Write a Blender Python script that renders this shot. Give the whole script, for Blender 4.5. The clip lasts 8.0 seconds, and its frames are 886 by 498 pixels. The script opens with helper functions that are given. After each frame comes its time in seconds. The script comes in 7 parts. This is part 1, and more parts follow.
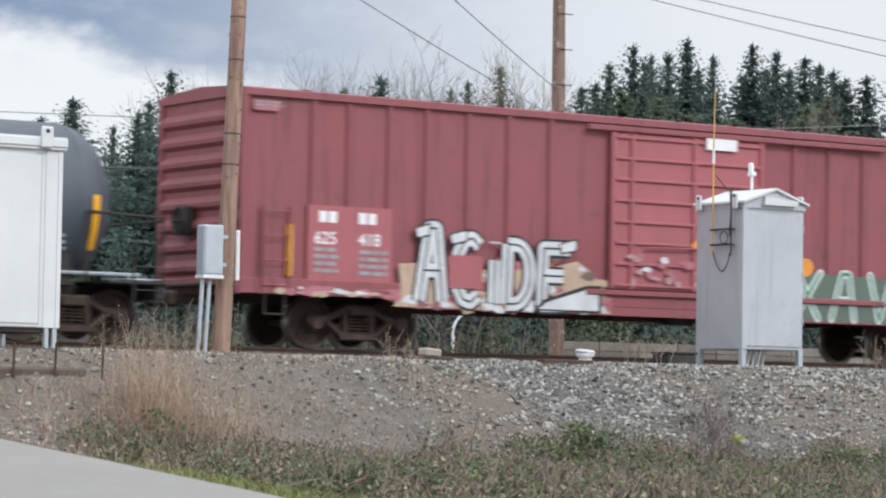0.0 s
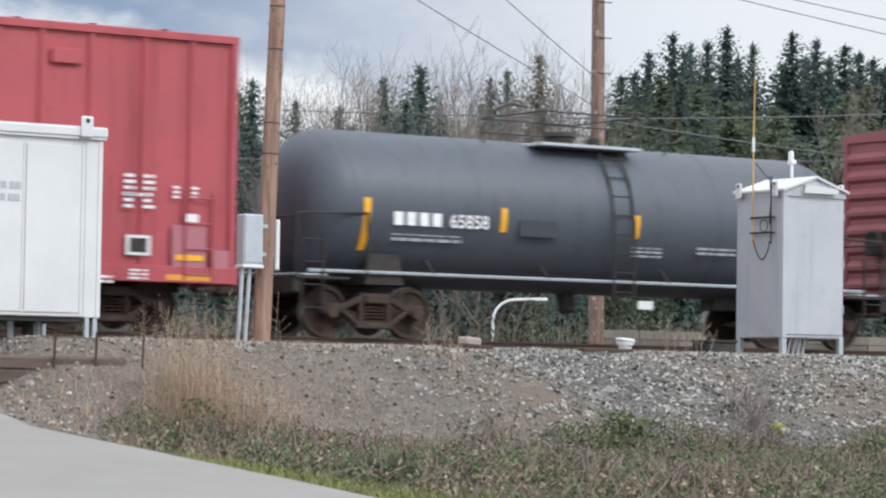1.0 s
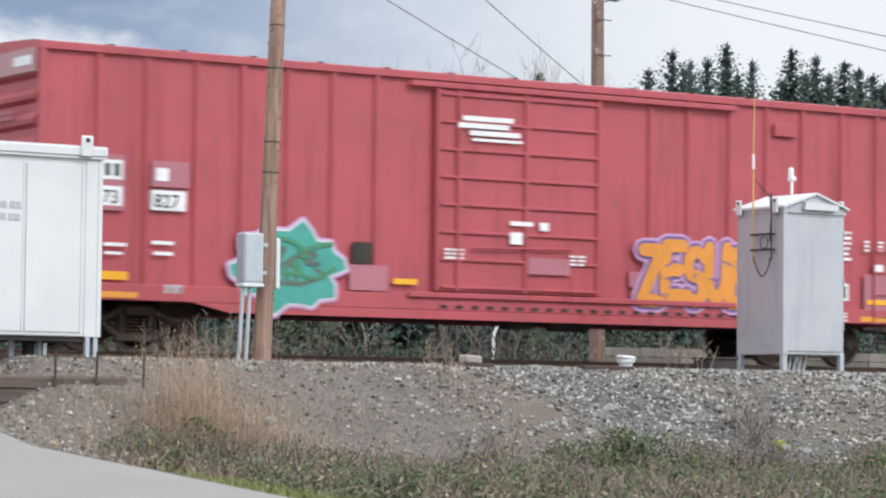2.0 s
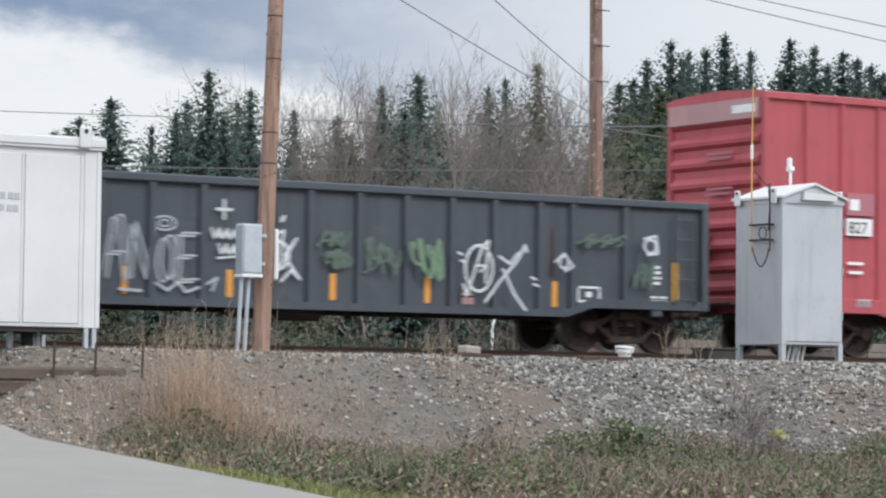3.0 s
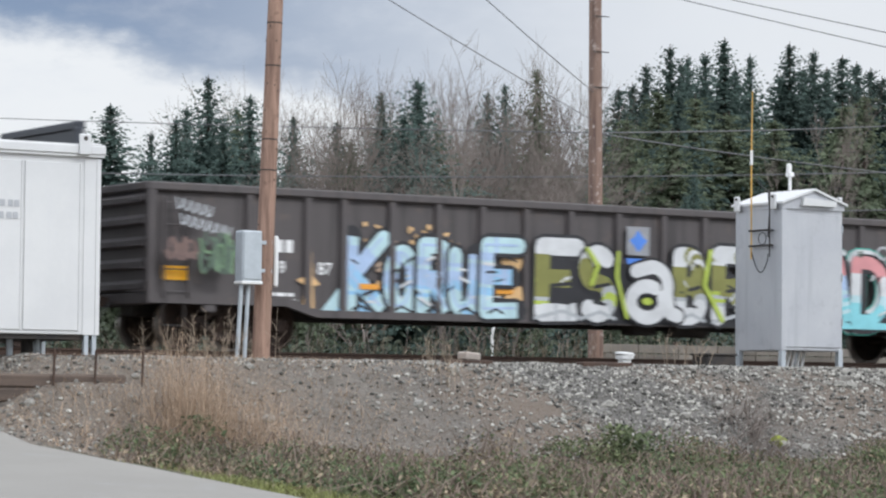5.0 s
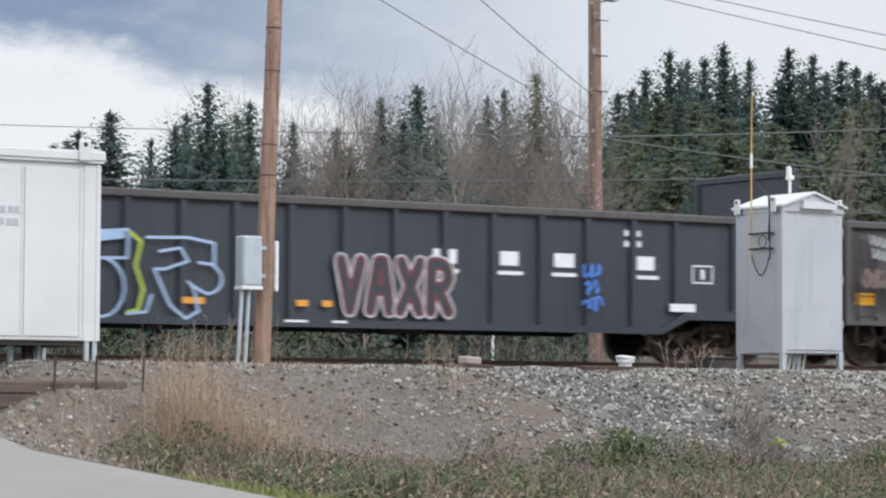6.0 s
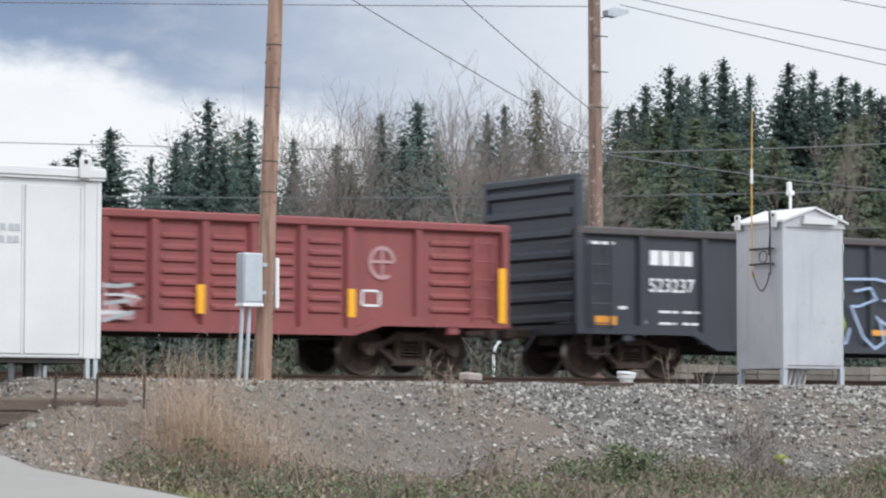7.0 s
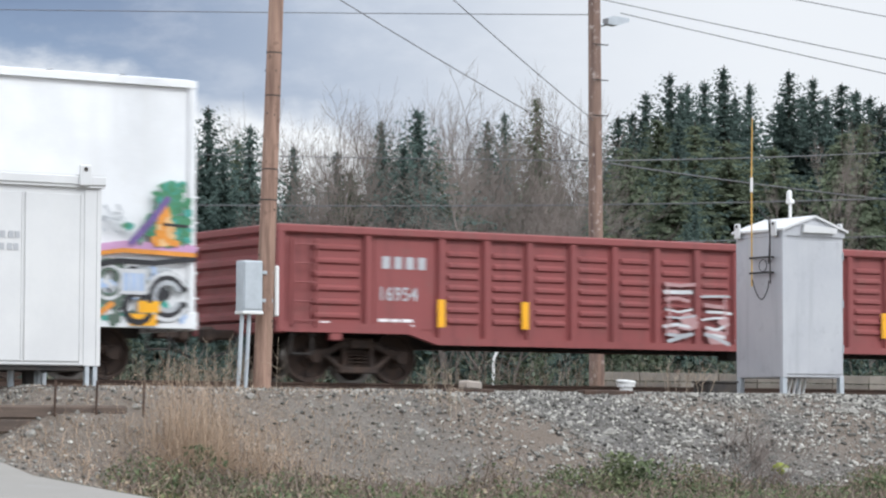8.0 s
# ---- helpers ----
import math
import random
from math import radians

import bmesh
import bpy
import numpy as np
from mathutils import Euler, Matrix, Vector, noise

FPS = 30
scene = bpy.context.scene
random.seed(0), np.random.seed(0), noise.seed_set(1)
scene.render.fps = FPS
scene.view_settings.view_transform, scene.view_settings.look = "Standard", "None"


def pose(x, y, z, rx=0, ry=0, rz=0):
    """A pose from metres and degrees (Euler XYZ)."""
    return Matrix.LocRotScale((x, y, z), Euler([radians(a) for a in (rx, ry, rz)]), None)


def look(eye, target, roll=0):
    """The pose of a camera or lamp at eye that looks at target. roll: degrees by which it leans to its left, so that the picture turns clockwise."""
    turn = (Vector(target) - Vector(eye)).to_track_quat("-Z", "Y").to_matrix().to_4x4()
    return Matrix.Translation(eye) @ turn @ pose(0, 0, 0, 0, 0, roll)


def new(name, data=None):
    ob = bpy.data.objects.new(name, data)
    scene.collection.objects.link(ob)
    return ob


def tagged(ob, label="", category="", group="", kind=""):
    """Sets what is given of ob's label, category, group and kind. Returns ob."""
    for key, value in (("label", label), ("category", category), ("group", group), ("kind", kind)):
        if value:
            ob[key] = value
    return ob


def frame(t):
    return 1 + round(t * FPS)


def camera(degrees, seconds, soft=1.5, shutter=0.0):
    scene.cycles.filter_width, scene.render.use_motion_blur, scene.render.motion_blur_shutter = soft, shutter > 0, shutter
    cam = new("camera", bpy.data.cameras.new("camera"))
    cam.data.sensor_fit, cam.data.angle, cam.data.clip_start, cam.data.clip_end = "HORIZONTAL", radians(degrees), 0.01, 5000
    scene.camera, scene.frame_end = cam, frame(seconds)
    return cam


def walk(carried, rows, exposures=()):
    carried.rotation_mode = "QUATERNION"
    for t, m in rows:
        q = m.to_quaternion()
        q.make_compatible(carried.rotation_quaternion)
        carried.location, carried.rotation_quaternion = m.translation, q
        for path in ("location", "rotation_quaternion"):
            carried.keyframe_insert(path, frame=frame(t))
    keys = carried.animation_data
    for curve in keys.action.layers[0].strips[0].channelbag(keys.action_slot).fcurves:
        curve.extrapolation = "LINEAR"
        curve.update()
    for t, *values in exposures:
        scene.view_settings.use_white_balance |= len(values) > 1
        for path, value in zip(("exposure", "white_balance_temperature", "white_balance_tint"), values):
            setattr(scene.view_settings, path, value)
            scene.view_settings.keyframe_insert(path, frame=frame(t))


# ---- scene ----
# Camera: stands still on the verge, held by the operator, pans and tilts a little
cam = camera(17.15, 8.0, soft=2.2, shutter=0.22)
EYE = 1.6
# seconds, turn to the left, look up, lean to the left (degrees)
PAN = [
    (0.0, -0.778, 2.889, 0.98), (0.2, -0.695, 2.830, 0.90), (0.5, -0.189, 2.740, 0.76), (0.6, -0.070, 2.725, 0.78), (1.0, -0.007, 2.659, 0.89),
    (1.5, 0.000, 2.884, 0.90), (1.7, 0.038, 3.021, 0.75), (3.0, -0.025, 2.830, 0.60), (3.5, -0.106, 2.673, 0.68),
    (4.0, -0.111, 2.610, 0.73), (4.5, -0.075, 2.786, 0.59), (5.0, -0.029, 2.954, 0.49), (6.5, -0.025, 3.154, 0.12),
    (7.0, -0.012, 3.361, 0.07), (7.5, -0.012, 3.440, 0.11), (8.0, -0.015, 3.517, 0.17),
]
walk(cam, [(t, pose(0, 0, EYE, 0, 0, yaw) @ pose(0, 0, 0, 90 + pitch, 0, 0) @ pose(0, 0, 0, 0, 0, roll)) for t, yaw, pitch, roll in PAN],
     [(0.0, 0.02), (0.5, 0.0), (1.0, 0.06), (1.5, 0.14), (1.7, 0.14), (3.0, -0.02), (3.5, 0.02), (4.0, 0.02), (4.5, 0.10), (5.0, -0.04), (6.5, -0.01), (7.0, 0.08), (7.5, 0.08), (8.0, 0.10)])

# The track's own frame: x along the rails, y away from the camera (0 at the near flank of the cars), z above the railhead
TURN = 32.7
TRACK = pose(0, 52.7, 2.43, 0, 0, TURN)
SPEED = 15.35          # metres a second
TC, TS = math.cos(radians(TURN)), math.sin(radians(TURN))


def local(x, y):
    """Plan place in the track's frame."""
    return TC * x + TS * (y - 52.7), -TS * x + TC * (y - 52.7)


# ---- light ----
world = bpy.data.worlds.new("sky")
scene.world = world
world.use_nodes = True
SUN_ELEV, SUN_AZ = 42.0, 128.0    # azimuth clockwise from +y


class Nodes:
    """Short hand for building node trees."""

    def __init__(self, tree):
        self.t = tree
        tree.nodes.clear()

    def add(self, kind, **kw):
        n = self.t.nodes.new(kind)
        for k, v in kw.items():
            if k in n.inputs:
                self.put(n.inputs[k], v)
            else:
                setattr(n, k, v)
        return n

    def put(self, socket, v):
        if isinstance(v, bpy.types.NodeSocket):
            self.t.links.new(v, socket)
        else:
            socket.default_value = v

    def math(self, op, a, b=0.0, c=0.0):
        n = self.t.nodes.new("ShaderNodeMath")
        n.operation = op
        for s, v in zip(n.inputs, (a, b, c)):
            self.put(s, v)
        return n.outputs[0]

    def mix(self, f, a, b, blend="MIX"):
        n = self.t.nodes.new("ShaderNodeMix")
        n.data_type, n.blend_type = "RGBA", blend
        self.put(n.inputs[0], f), self.put(n.inputs[6], a), self.put(n.inputs[7], b)
        return n.outputs[2]

    def step(self, v, lo, hi, a=0.0, b=1.0):
        n = self.t.nodes.new("ShaderNodeMapRange")
        n.interpolation_type = "SMOOTHSTEP"
        for s, x in zip(n.inputs, (v, lo, hi, a, b)):
            self.put(s, x)
        return n.outputs[0]

    def noise(self, vec, scale, detail=4.0, rough=0.55, stretch=None):
        if stretch:
            m = self.t.nodes.new("ShaderNodeMapping")
            self.put(m.inputs["Vector"], vec)
            m.inputs["Scale"].default_value = stretch
            vec = m.outputs[0]
        n = self.t.nodes.new("ShaderNodeTexNoise")
        self.put(n.inputs["Vector"], vec)
        n.inputs["Scale"].default_value, n.inputs["Detail"].default_value, n.inputs["Roughness"].default_value = scale, detail, rough
        return n.outputs[0]


def rgb(r, g, b):
    return (r, g, b, 1.0)


def sky():
    n = Nodes(world.node_tree)
    tex = n.add("ShaderNodeTexSky", sky_type="NISHITA", sun_disc=False, sun_elevation=radians(SUN_ELEV), sun_rotation=radians(SUN_AZ))
    co = n.add("ShaderNodeTexCoord").outputs["Generated"]
    xyz = n.add("ShaderNodeSeparateXYZ", Vector=co)
    x, y, z = xyz.outputs
    ahead = n.math("MAXIMUM", y, 0.15)
    a, e = n.math("DIVIDE", x, ahead), n.math("DIVIDE", z, ahead)
    big, fine = n.noise(co, 9.0, 5.0), n.noise(co, 34.0, 6.0, 0.6, (1, 1, 2.2))
    wob = n.math("ADD", n.math("MULTIPLY", n.math("SUBTRACT", big, 0.5), 0.05), n.math("MULTIPLY", n.math("SUBTRACT", fine, 0.5), 0.03))
    # the lower edge of the dark cloud slopes down to the right
    edge = n.math("ADD", n.math("ADD", e, n.math("MULTIPLY", a, 0.23)), wob)
    dark = n.step(edge, 0.083, 0.101)
    dark = n.math("MULTIPLY", dark, n.step(n.math("ADD", a, wob), -0.15, 0.12, 1.0, 0.10))
    col = n.mix(dark, rgb(0.91, 0.935, 0.97), rgb(0.245, 0.33, 0.49))
    deep = n.math("MULTIPLY", n.step(edge, 0.098, 0.125), n.step(a, -0.17, -0.04, 0.75, 0.0))
    col = n.mix(deep, col, rgb(0.15, 0.205, 0.345))
    col = n.mix(n.math("MULTIPLY", n.step(fine, 0.42, 0.75), 0.25), col, rgb(0.78, 0.82, 0.90))
    # overcast all round, brighter towards the zenith
    col = n.mix(n.step(e, 0.17, 1.1), col, n.mix(n.step(big, 0.35, 0.7), rgb(1.30, 1.40, 1.56), rgb(2.0, 2.1, 2.26)))
    sky_col = n.mix(1.0, tex.outputs[0], rgb(0.1, 0.1, 0.1), "MULTIPLY")
    bg = n.add("ShaderNodeBackground", Color=n.mix(0.92, sky_col, col), Strength=1.0)
    out = n.add("ShaderNodeOutputWorld")
    n.t.links.new(bg.outputs[0], out.inputs[0])


sky()
sun = new("sun", bpy.data.lights.new("sun", "SUN"))
sun.data.energy, sun.data.angle, sun.data.color = 1.7, radians(14), (0.965, 0.985, 1.0)
_az, _el = radians(SUN_AZ), radians(SUN_ELEV)
sun.matrix_world = look((math.sin(_az) * 60, math.cos(_az) * 60, math.tan(_el) * 60), (0, 0, 0))
scene.view_settings.exposure = 0.0


# ---- materials ----
def surf(name, base, alt=None, scale=3.0, amount=0.5, rough=0.6, metal=0.0, bump=0.15, fine=40.0, dirt=None, dirt_amount=0.4,
         streaks=None, streak_amount=0.0, island=0.0, piece=0.0, gloss_var=0.15, coord="Object", stretch=None, spec=0.5, thin=0.0):
    """A worn surface: two noises blend base and alt, streaks run down it, dirt gathers in patches."""
    m = bpy.data.materials.new(name)
    m.use_nodes = True
    n = Nodes(m.node_tree)
    co = n.add("ShaderNodeTexCoord").outputs[coord]
    alt = alt or tuple(c * 0.7 for c in base)
    large, small = n.noise(co, scale, 4.0, 0.55, stretch), n.noise(co, fine, 5.0, 0.65, stretch)
    f = n.math("ADD", n.math("MULTIPLY", n.step(large, 0.3, 0.7), amount), n.math("MULTIPLY", n.math("SUBTRACT", small, 0.5), amount * 0.8))
    col = n.mix(n.math("MINIMUM", n.math("MAXIMUM", f, 0.0), 1.0), rgb(*base), rgb(*alt))
    if streaks:
        st = n.noise(co, 1.0, 5.0, 0.6, (5.0, 5.0, 0.35))
        col = n.mix(n.math("MULTIPLY", n.step(st, 0.5, 0.72), streak_amount), col, rgb(*streaks))
    if dirt:
        dn = n.noise(co, scale * 2.3, 8.0, 0.7)
        col = n.mix(n.math("MULTIPLY", n.step(dn, 0.54, 0.68), dirt_amount), col, rgb(*dirt))
    if island:
        r = n.add("ShaderNodeNewGeometry").outputs["Random Per Island"]
        col = n.mix(1.0, col, n.mix(r, rgb(1 - island, 1 - island, 1 - island), rgb(1 + island, 1 + island, 1 + island * 0.9)), "MULTIPLY")
    if piece:
        r = n.add("ShaderNodeObjectInfo").outputs["Random"]
        col = n.mix(1.0, col, n.mix(r, rgb(1 - piece, 1 - piece, 1 - piece), rgb(1 + piece, 1 + piece, 1 + piece)), "MULTIPLY")
    b = n.add("ShaderNodeBsdfPrincipled", Metallic=metal)
    n.put(b.inputs["Base Color"], col)
    n.put(b.inputs["Roughness"], n.math("ADD", rough - gloss_var / 2, n.math("MULTIPLY", small, gloss_var)))
    b.inputs["Specular IOR Level"].default_value = spec
    if bump:
        bn = n.add("ShaderNodeBump", Strength=bump, Distance=0.02, Height=small)
        n.t.links.new(bn.outputs[0], b.inputs["Normal"])
    out = n.add("ShaderNodeOutputMaterial")
    face = b.outputs[0]
    if thin:   # leaves and needles let some light through
        tr = n.add("ShaderNodeBsdfTranslucent", Color=col)
        mx = n.add("ShaderNodeMixShader")
        n.put(mx.inputs[0], thin)
        n.t.links.new(face, mx.inputs[1])
        n.t.links.new(tr.outputs[0], mx.inputs[2])
        face = mx.outputs[0]
    n.t.links.new(face, out.inputs[0])
    return m


def paint(name, base, dirt, streaks, rough=0.55, sa=0.5):
    return surf(name, base, tuple(c * 0.78 + 0.012 for c in base), 0.9, 0.6, rough, 0.0, 0.06, 18.0, dirt, 0.45, streaks, sa)


M_DULL_RED = paint("dull_red_paint", (0.262, 0.072, 0.080), (0.13, 0.055, 0.05), (0.10, 0.028, 0.03), 0.62)
M_PATCH_RED = paint("fresh_red_patch", (0.37, 0.105, 0.118), (0.25, 0.09, 0.09), (0.22, 0.06, 0.06), 0.6, 0.2)
M_BRIGHT_RED = paint("bright_red_paint", (0.42, 0.070, 0.084), (0.27, 0.05, 0.055), (0.22, 0.03, 0.04), 0.5)
M_PINK = paint("faded_pink_paint", (0.42, 0.15, 0.18), (0.36, 0.11, 0.13), (0.35, 0.10, 0.12), 0.6, 0.3)
M_TANK = paint("tank_black_paint", (0.070, 0.082, 0.100), (0.058, 0.060, 0.066), (0.042, 0.048, 0.058), 0.52, 0.5)
M_GON_BLACK = paint("dark_grey_car_paint", (0.052, 0.061, 0.075), (0.080, 0.083, 0.088), (0.028, 0.031, 0.036), 0.6, 0.5)
M_GON_BLUE = paint("black_car_paint", (0.030, 0.036, 0.048), (0.045, 0.047, 0.052), (0.016, 0.018, 0.022), 0.5, 0.5)
M_GON_BROWN = paint("brown_black_car_paint", (0.080, 0.069, 0.069), (0.125, 0.095, 0.080), (0.028, 0.024, 0.025), 0.65, 0.6)
M_GON_RED = paint("mineral_red_car_paint", (0.245, 0.060, 0.058), (0.20, 0.08, 0.07), (0.15, 0.040, 0.040), 0.62, 0.5)
M_WHITE_CAR = paint("white_car_paint", (0.78, 0.79, 0.80), (0.70, 0.70, 0.69), (0.66, 0.66, 0.65), 0.45, 0.35)
M_STEEL_DARK = surf("grimy_black_steel", (0.018, 0.017, 0.017), (0.05, 0.038, 0.030), 4.0, 0.7, 0.75, 0.0, 0.3, 30.0, (0.07, 0.045, 0.03), 0.5)
M_RUST = surf("rusty_brown_steel", (0.060, 0.036, 0.026), (0.025, 0.02, 0.018), 5.0, 0.7, 0.8, 0.0, 0.35, 35.0, (0.10, 0.05, 0.03), 0.5)
M_TREAD = surf("worn_wheel_tread", (0.30, 0.28, 0.26), (0.16, 0.13, 0.11), 6.0, 0.6, 0.4, 0.8, 0.1, 40.0)
M_RAIL = surf("rail_steel", (0.09, 0.055, 0.04), (0.05, 0.035, 0.03), 3.0, 0.6, 0.6, 0.5, 0.2, 40.0)
M_WHITE = surf("white_lettering", (0.78, 0.78, 0.78), (0.60, 0.59, 0.58), 4.0, 0.5, 0.6, 0.0, 0.0, 25.0)
M_GREY_PAINT = surf("faded_grey_lettering", (0.30, 0.31, 0.33), (0.2, 0.2, 0.21), 5.0, 0.6, 0.6, 0.0, 0.0, 25.0)
M_YELLOW = surf("yellow_reflector", (0.86, 0.42, 0.015), (0.75, 0.34, 0.02), 3.0, 0.4, 0.4, 0.0, 0.0, 30.0)
M_ORANGE = surf("orange_reflector", (0.74, 0.32, 0.04), (0.6, 0.26, 0.05), 3.0, 0.4, 0.4, 0.0, 0.0, 30.0)


def spray(name, c):
    return surf("spray_" + name, c, tuple(v * 0.72 for v in c), 2.2, 0.6, 0.6, 0.0, 0.0, 14.0)


S_WHITE, S_BLACK = spray("white", (0.62, 0.63, 0.64)), spray("black", (0.02, 0.02, 0.024))
S_TAN, S_ORANGE = spray("tan", (0.50, 0.36, 0.26)), spray("orange", (0.72, 0.28, 0.04))
S_PURPLE, S_LILAC = spray("purple", (0.16, 0.10, 0.28)), spray("lilac", (0.58, 0.32, 0.52))
S_GREEN, S_TEAL = spray("green", (0.06, 0.24, 0.12)), spray("teal", (0.06, 0.33, 0.27))
S_SKY, S_CYAN = spray("sky_blue", (0.28, 0.52, 0.74)), spray("cyan", (0.22, 0.56, 0.62))
S_OLIVE, S_PEACH = spray("olive", (0.215, 0.215, 0.06)), spray("peach", (0.72, 0.46, 0.22))
S_SALMON, S_BLUE = spray("salmon", (0.62, 0.27, 0.28)), spray("blue", (0.08, 0.24, 0.72))
S_GREYW, S_LIME = spray("thin_white", (0.42, 0.44, 0.46)), spray("lime", (0.42, 0.52, 0.08))
S_PALEG, S_MAROON = spray("faint_green", (0.10, 0.145, 0.11)), spray("maroon", (0.16, 0.035, 0.045))
S_LICHEN = spray("lichen_green", (0.16, 0.26, 0.15))
S_DKGREEN, S_BROWN = spray("dark_green", (0.10, 0.14, 0.11)), spray("brown", (0.19, 0.125, 0.11))
S_PALEC = spray("pale_cyan", (0.46, 0.64, 0.68))
S_PALEB = spray("pale_blue", (0.38, 0.50, 0.70))

M_FADED = paint("bleached_red_paint", (0.44, 0.26, 0.26), (0.38, 0.2, 0.2), (0.36, 0.16, 0.17), 0.65, 0.3)
M_STENCIL = surf("pale_stencil_grey", (0.42, 0.43, 0.45), None, 5.0, 0.3, 0.6, 0.0, 0.0)
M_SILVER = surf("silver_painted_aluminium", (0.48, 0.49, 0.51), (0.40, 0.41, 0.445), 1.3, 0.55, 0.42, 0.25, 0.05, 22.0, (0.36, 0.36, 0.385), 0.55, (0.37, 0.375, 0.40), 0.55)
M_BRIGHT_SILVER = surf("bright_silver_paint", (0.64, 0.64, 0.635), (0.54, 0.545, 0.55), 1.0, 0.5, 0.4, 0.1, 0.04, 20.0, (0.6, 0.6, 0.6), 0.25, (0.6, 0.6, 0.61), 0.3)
M_GALV = surf("galvanised_steel", (0.46, 0.50, 0.53), (0.36, 0.39, 0.42), 6.0, 0.5, 0.45, 0.35, 0.05, 60.0)
M_CABLE = surf("black_cable", (0.02, 0.02, 0.022), None, 5.0, 0.4, 0.6)
M_WIRE = surf("weathered_wire", (0.16, 0.16, 0.17), None, 5.0, 0.4, 0.6, 0.3)
M_POLE = surf("weathered_pole_wood", (0.37, 0.235, 0.175), (0.175, 0.105, 0.08), 2.0, 1.1, 0.85, 0.0, 0.5, 14.0, (0.14, 0.08, 0.06), 0.6, (0.42, 0.28, 0.20), 0.5, stretch=(5, 5, 0.35))
M_POLE_GREY = surf("grey_pole_wood", (0.26, 0.17, 0.13), (0.15, 0.10, 0.085), 2.2, 0.8, 0.85, 0.0, 0.6, 14.0, (0.55, 0.48, 0.44), 0.9, (0.10, 0.06, 0.05), 0.7, stretch=(5, 5, 0.35))
M_ANT = surf("yellow_fibreglass", (0.60, 0.36, 0.08), (0.5, 0.3, 0.1), 3.0, 0.4, 0.5)
M_PLASTIC = surf("white_plastic", (0.72, 0.72, 0.71), (0.6, 0.6, 0.58), 4.0, 0.4, 0.5)
M_CONCRETE = surf("stained_concrete", (0.36, 0.31, 0.27), (0.24, 0.21, 0.19), 2.0, 0.6, 0.9, 0.0, 0.3, 30.0)
M_TIE = surf("weathered_timber", (0.12, 0.088, 0.07), (0.06, 0.047, 0.04), 2.0, 0.7, 0.9, 0.0, 0.5, 20.0, (0.25, 0.17, 0.13), 0.5, stretch=(0.6, 5, 5))
M_BOARD = surf("old_board_wood", (0.23, 0.205, 0.175), (0.14, 0.125, 0.11), 2.0, 0.6, 0.9, 0.0, 0.4, 20.0, piece=0.25)
M_ROAD = surf("worn_pale_asphalt", (0.245, 0.231, 0.210), (0.205, 0.193, 0.176), 0.6, 0.5, 0.88, 0.0, 0.15, 60.0, (0.28, 0.28, 0.28), 0.3)
M_STONE = surf("crushed_rock", (0.295, 0.285, 0.27), (0.16, 0.15, 0.14), 6.0, 0.7, 0.9, 0.0, 0.4, 40.0, (0.44, 0.43, 0.41), 0.5, island=0.8, spec=0.12)
M_MOSS = surf("bright_moss", (0.23, 0.26, 0.035), (0.10, 0.12, 0.03), 8.0, 0.6, 0.95, 0.0, 0.6, 60.0)
M_BARK = surf("conifer_bark", (0.09, 0.065, 0.05), (0.05, 0.04, 0.035), 4.0, 0.6, 0.95, 0.0, 0.5, 20.0, spec=0.12)
# bark lightened to put the far trees' haze into the colour; near bush shares it
M_TWIG = surf("hazed_grey_bark", (0.225, 0.192, 0.172), (0.16, 0.136, 0.122), 1.0, 0.6, 0.95, 0.0, 0.2, 9.0, spec=0.12)
# needle colours lightened, fir bluer too: distance haze is mixed into them
M_NEEDLE = surf("hazed_fir_needles", (0.140, 0.192, 0.172), (0.104, 0.152, 0.138), 0.5, 0.7, 0.95, 0.0, 0.0, 3.0, island=0.3, piece=0.2, spec=0.12, thin=0.5)
M_NEEDLE_Y = surf("cedar_sprays", (0.165, 0.192, 0.128), (0.120, 0.150, 0.105), 0.5, 0.7, 0.95, 0.0, 0.0, 3.0, island=0.3, piece=0.25, spec=0.12, thin=0.5)
M_LEAF = surf("bramble_leaves", (0.115, 0.152, 0.085), (0.165, 0.172, 0.095), 1.0, 0.7, 0.6, 0.0, 0.0, 12.0, island=0.5, spec=0.12, thin=0.25)
M_LEAF_DEAD = surf("withered_bramble_leaves", (0.25, 0.20, 0.145), (0.18, 0.148, 0.105), 1.0, 0.7, 0.7, 0.0, 0.0, 12.0, island=0.5, spec=0.12)
M_CANE = surf("bramble_canes", (0.21, 0.165, 0.14), (0.15, 0.115, 0.10), 2.0, 0.6, 0.8, 0.0, 0.0, 12.0, island=0.4, spec=0.12)
M_DRY = surf("dry_grass_straw", (0.42, 0.315, 0.235), (0.31, 0.225, 0.165), 2.0, 0.6, 0.85, 0.0, 0.0, 12.0, island=0.4, spec=0.12)
M_STALK = surf("dead_weed_stalks", (0.36, 0.29, 0.225), (0.25, 0.2, 0.155), 2.0, 0.6, 0.85, 0.0, 0.0, 12.0, island=0.35, spec=0.12)
M_GRASS = surf("fresh_grass", (0.20, 0.215, 0.080), (0.16, 0.165, 0.075), 2.0, 0.6, 0.7, 0.0, 0.0, 12.0, island=0.4, spec=0.12)
M_SCRUB = surf("far_scrub_leaves", (0.055, 0.072, 0.052), (0.080, 0.080, 0.062), 0.5, 0.7, 0.95, 0.0, 0.0, 4.0, island=0.3, spec=0.12)


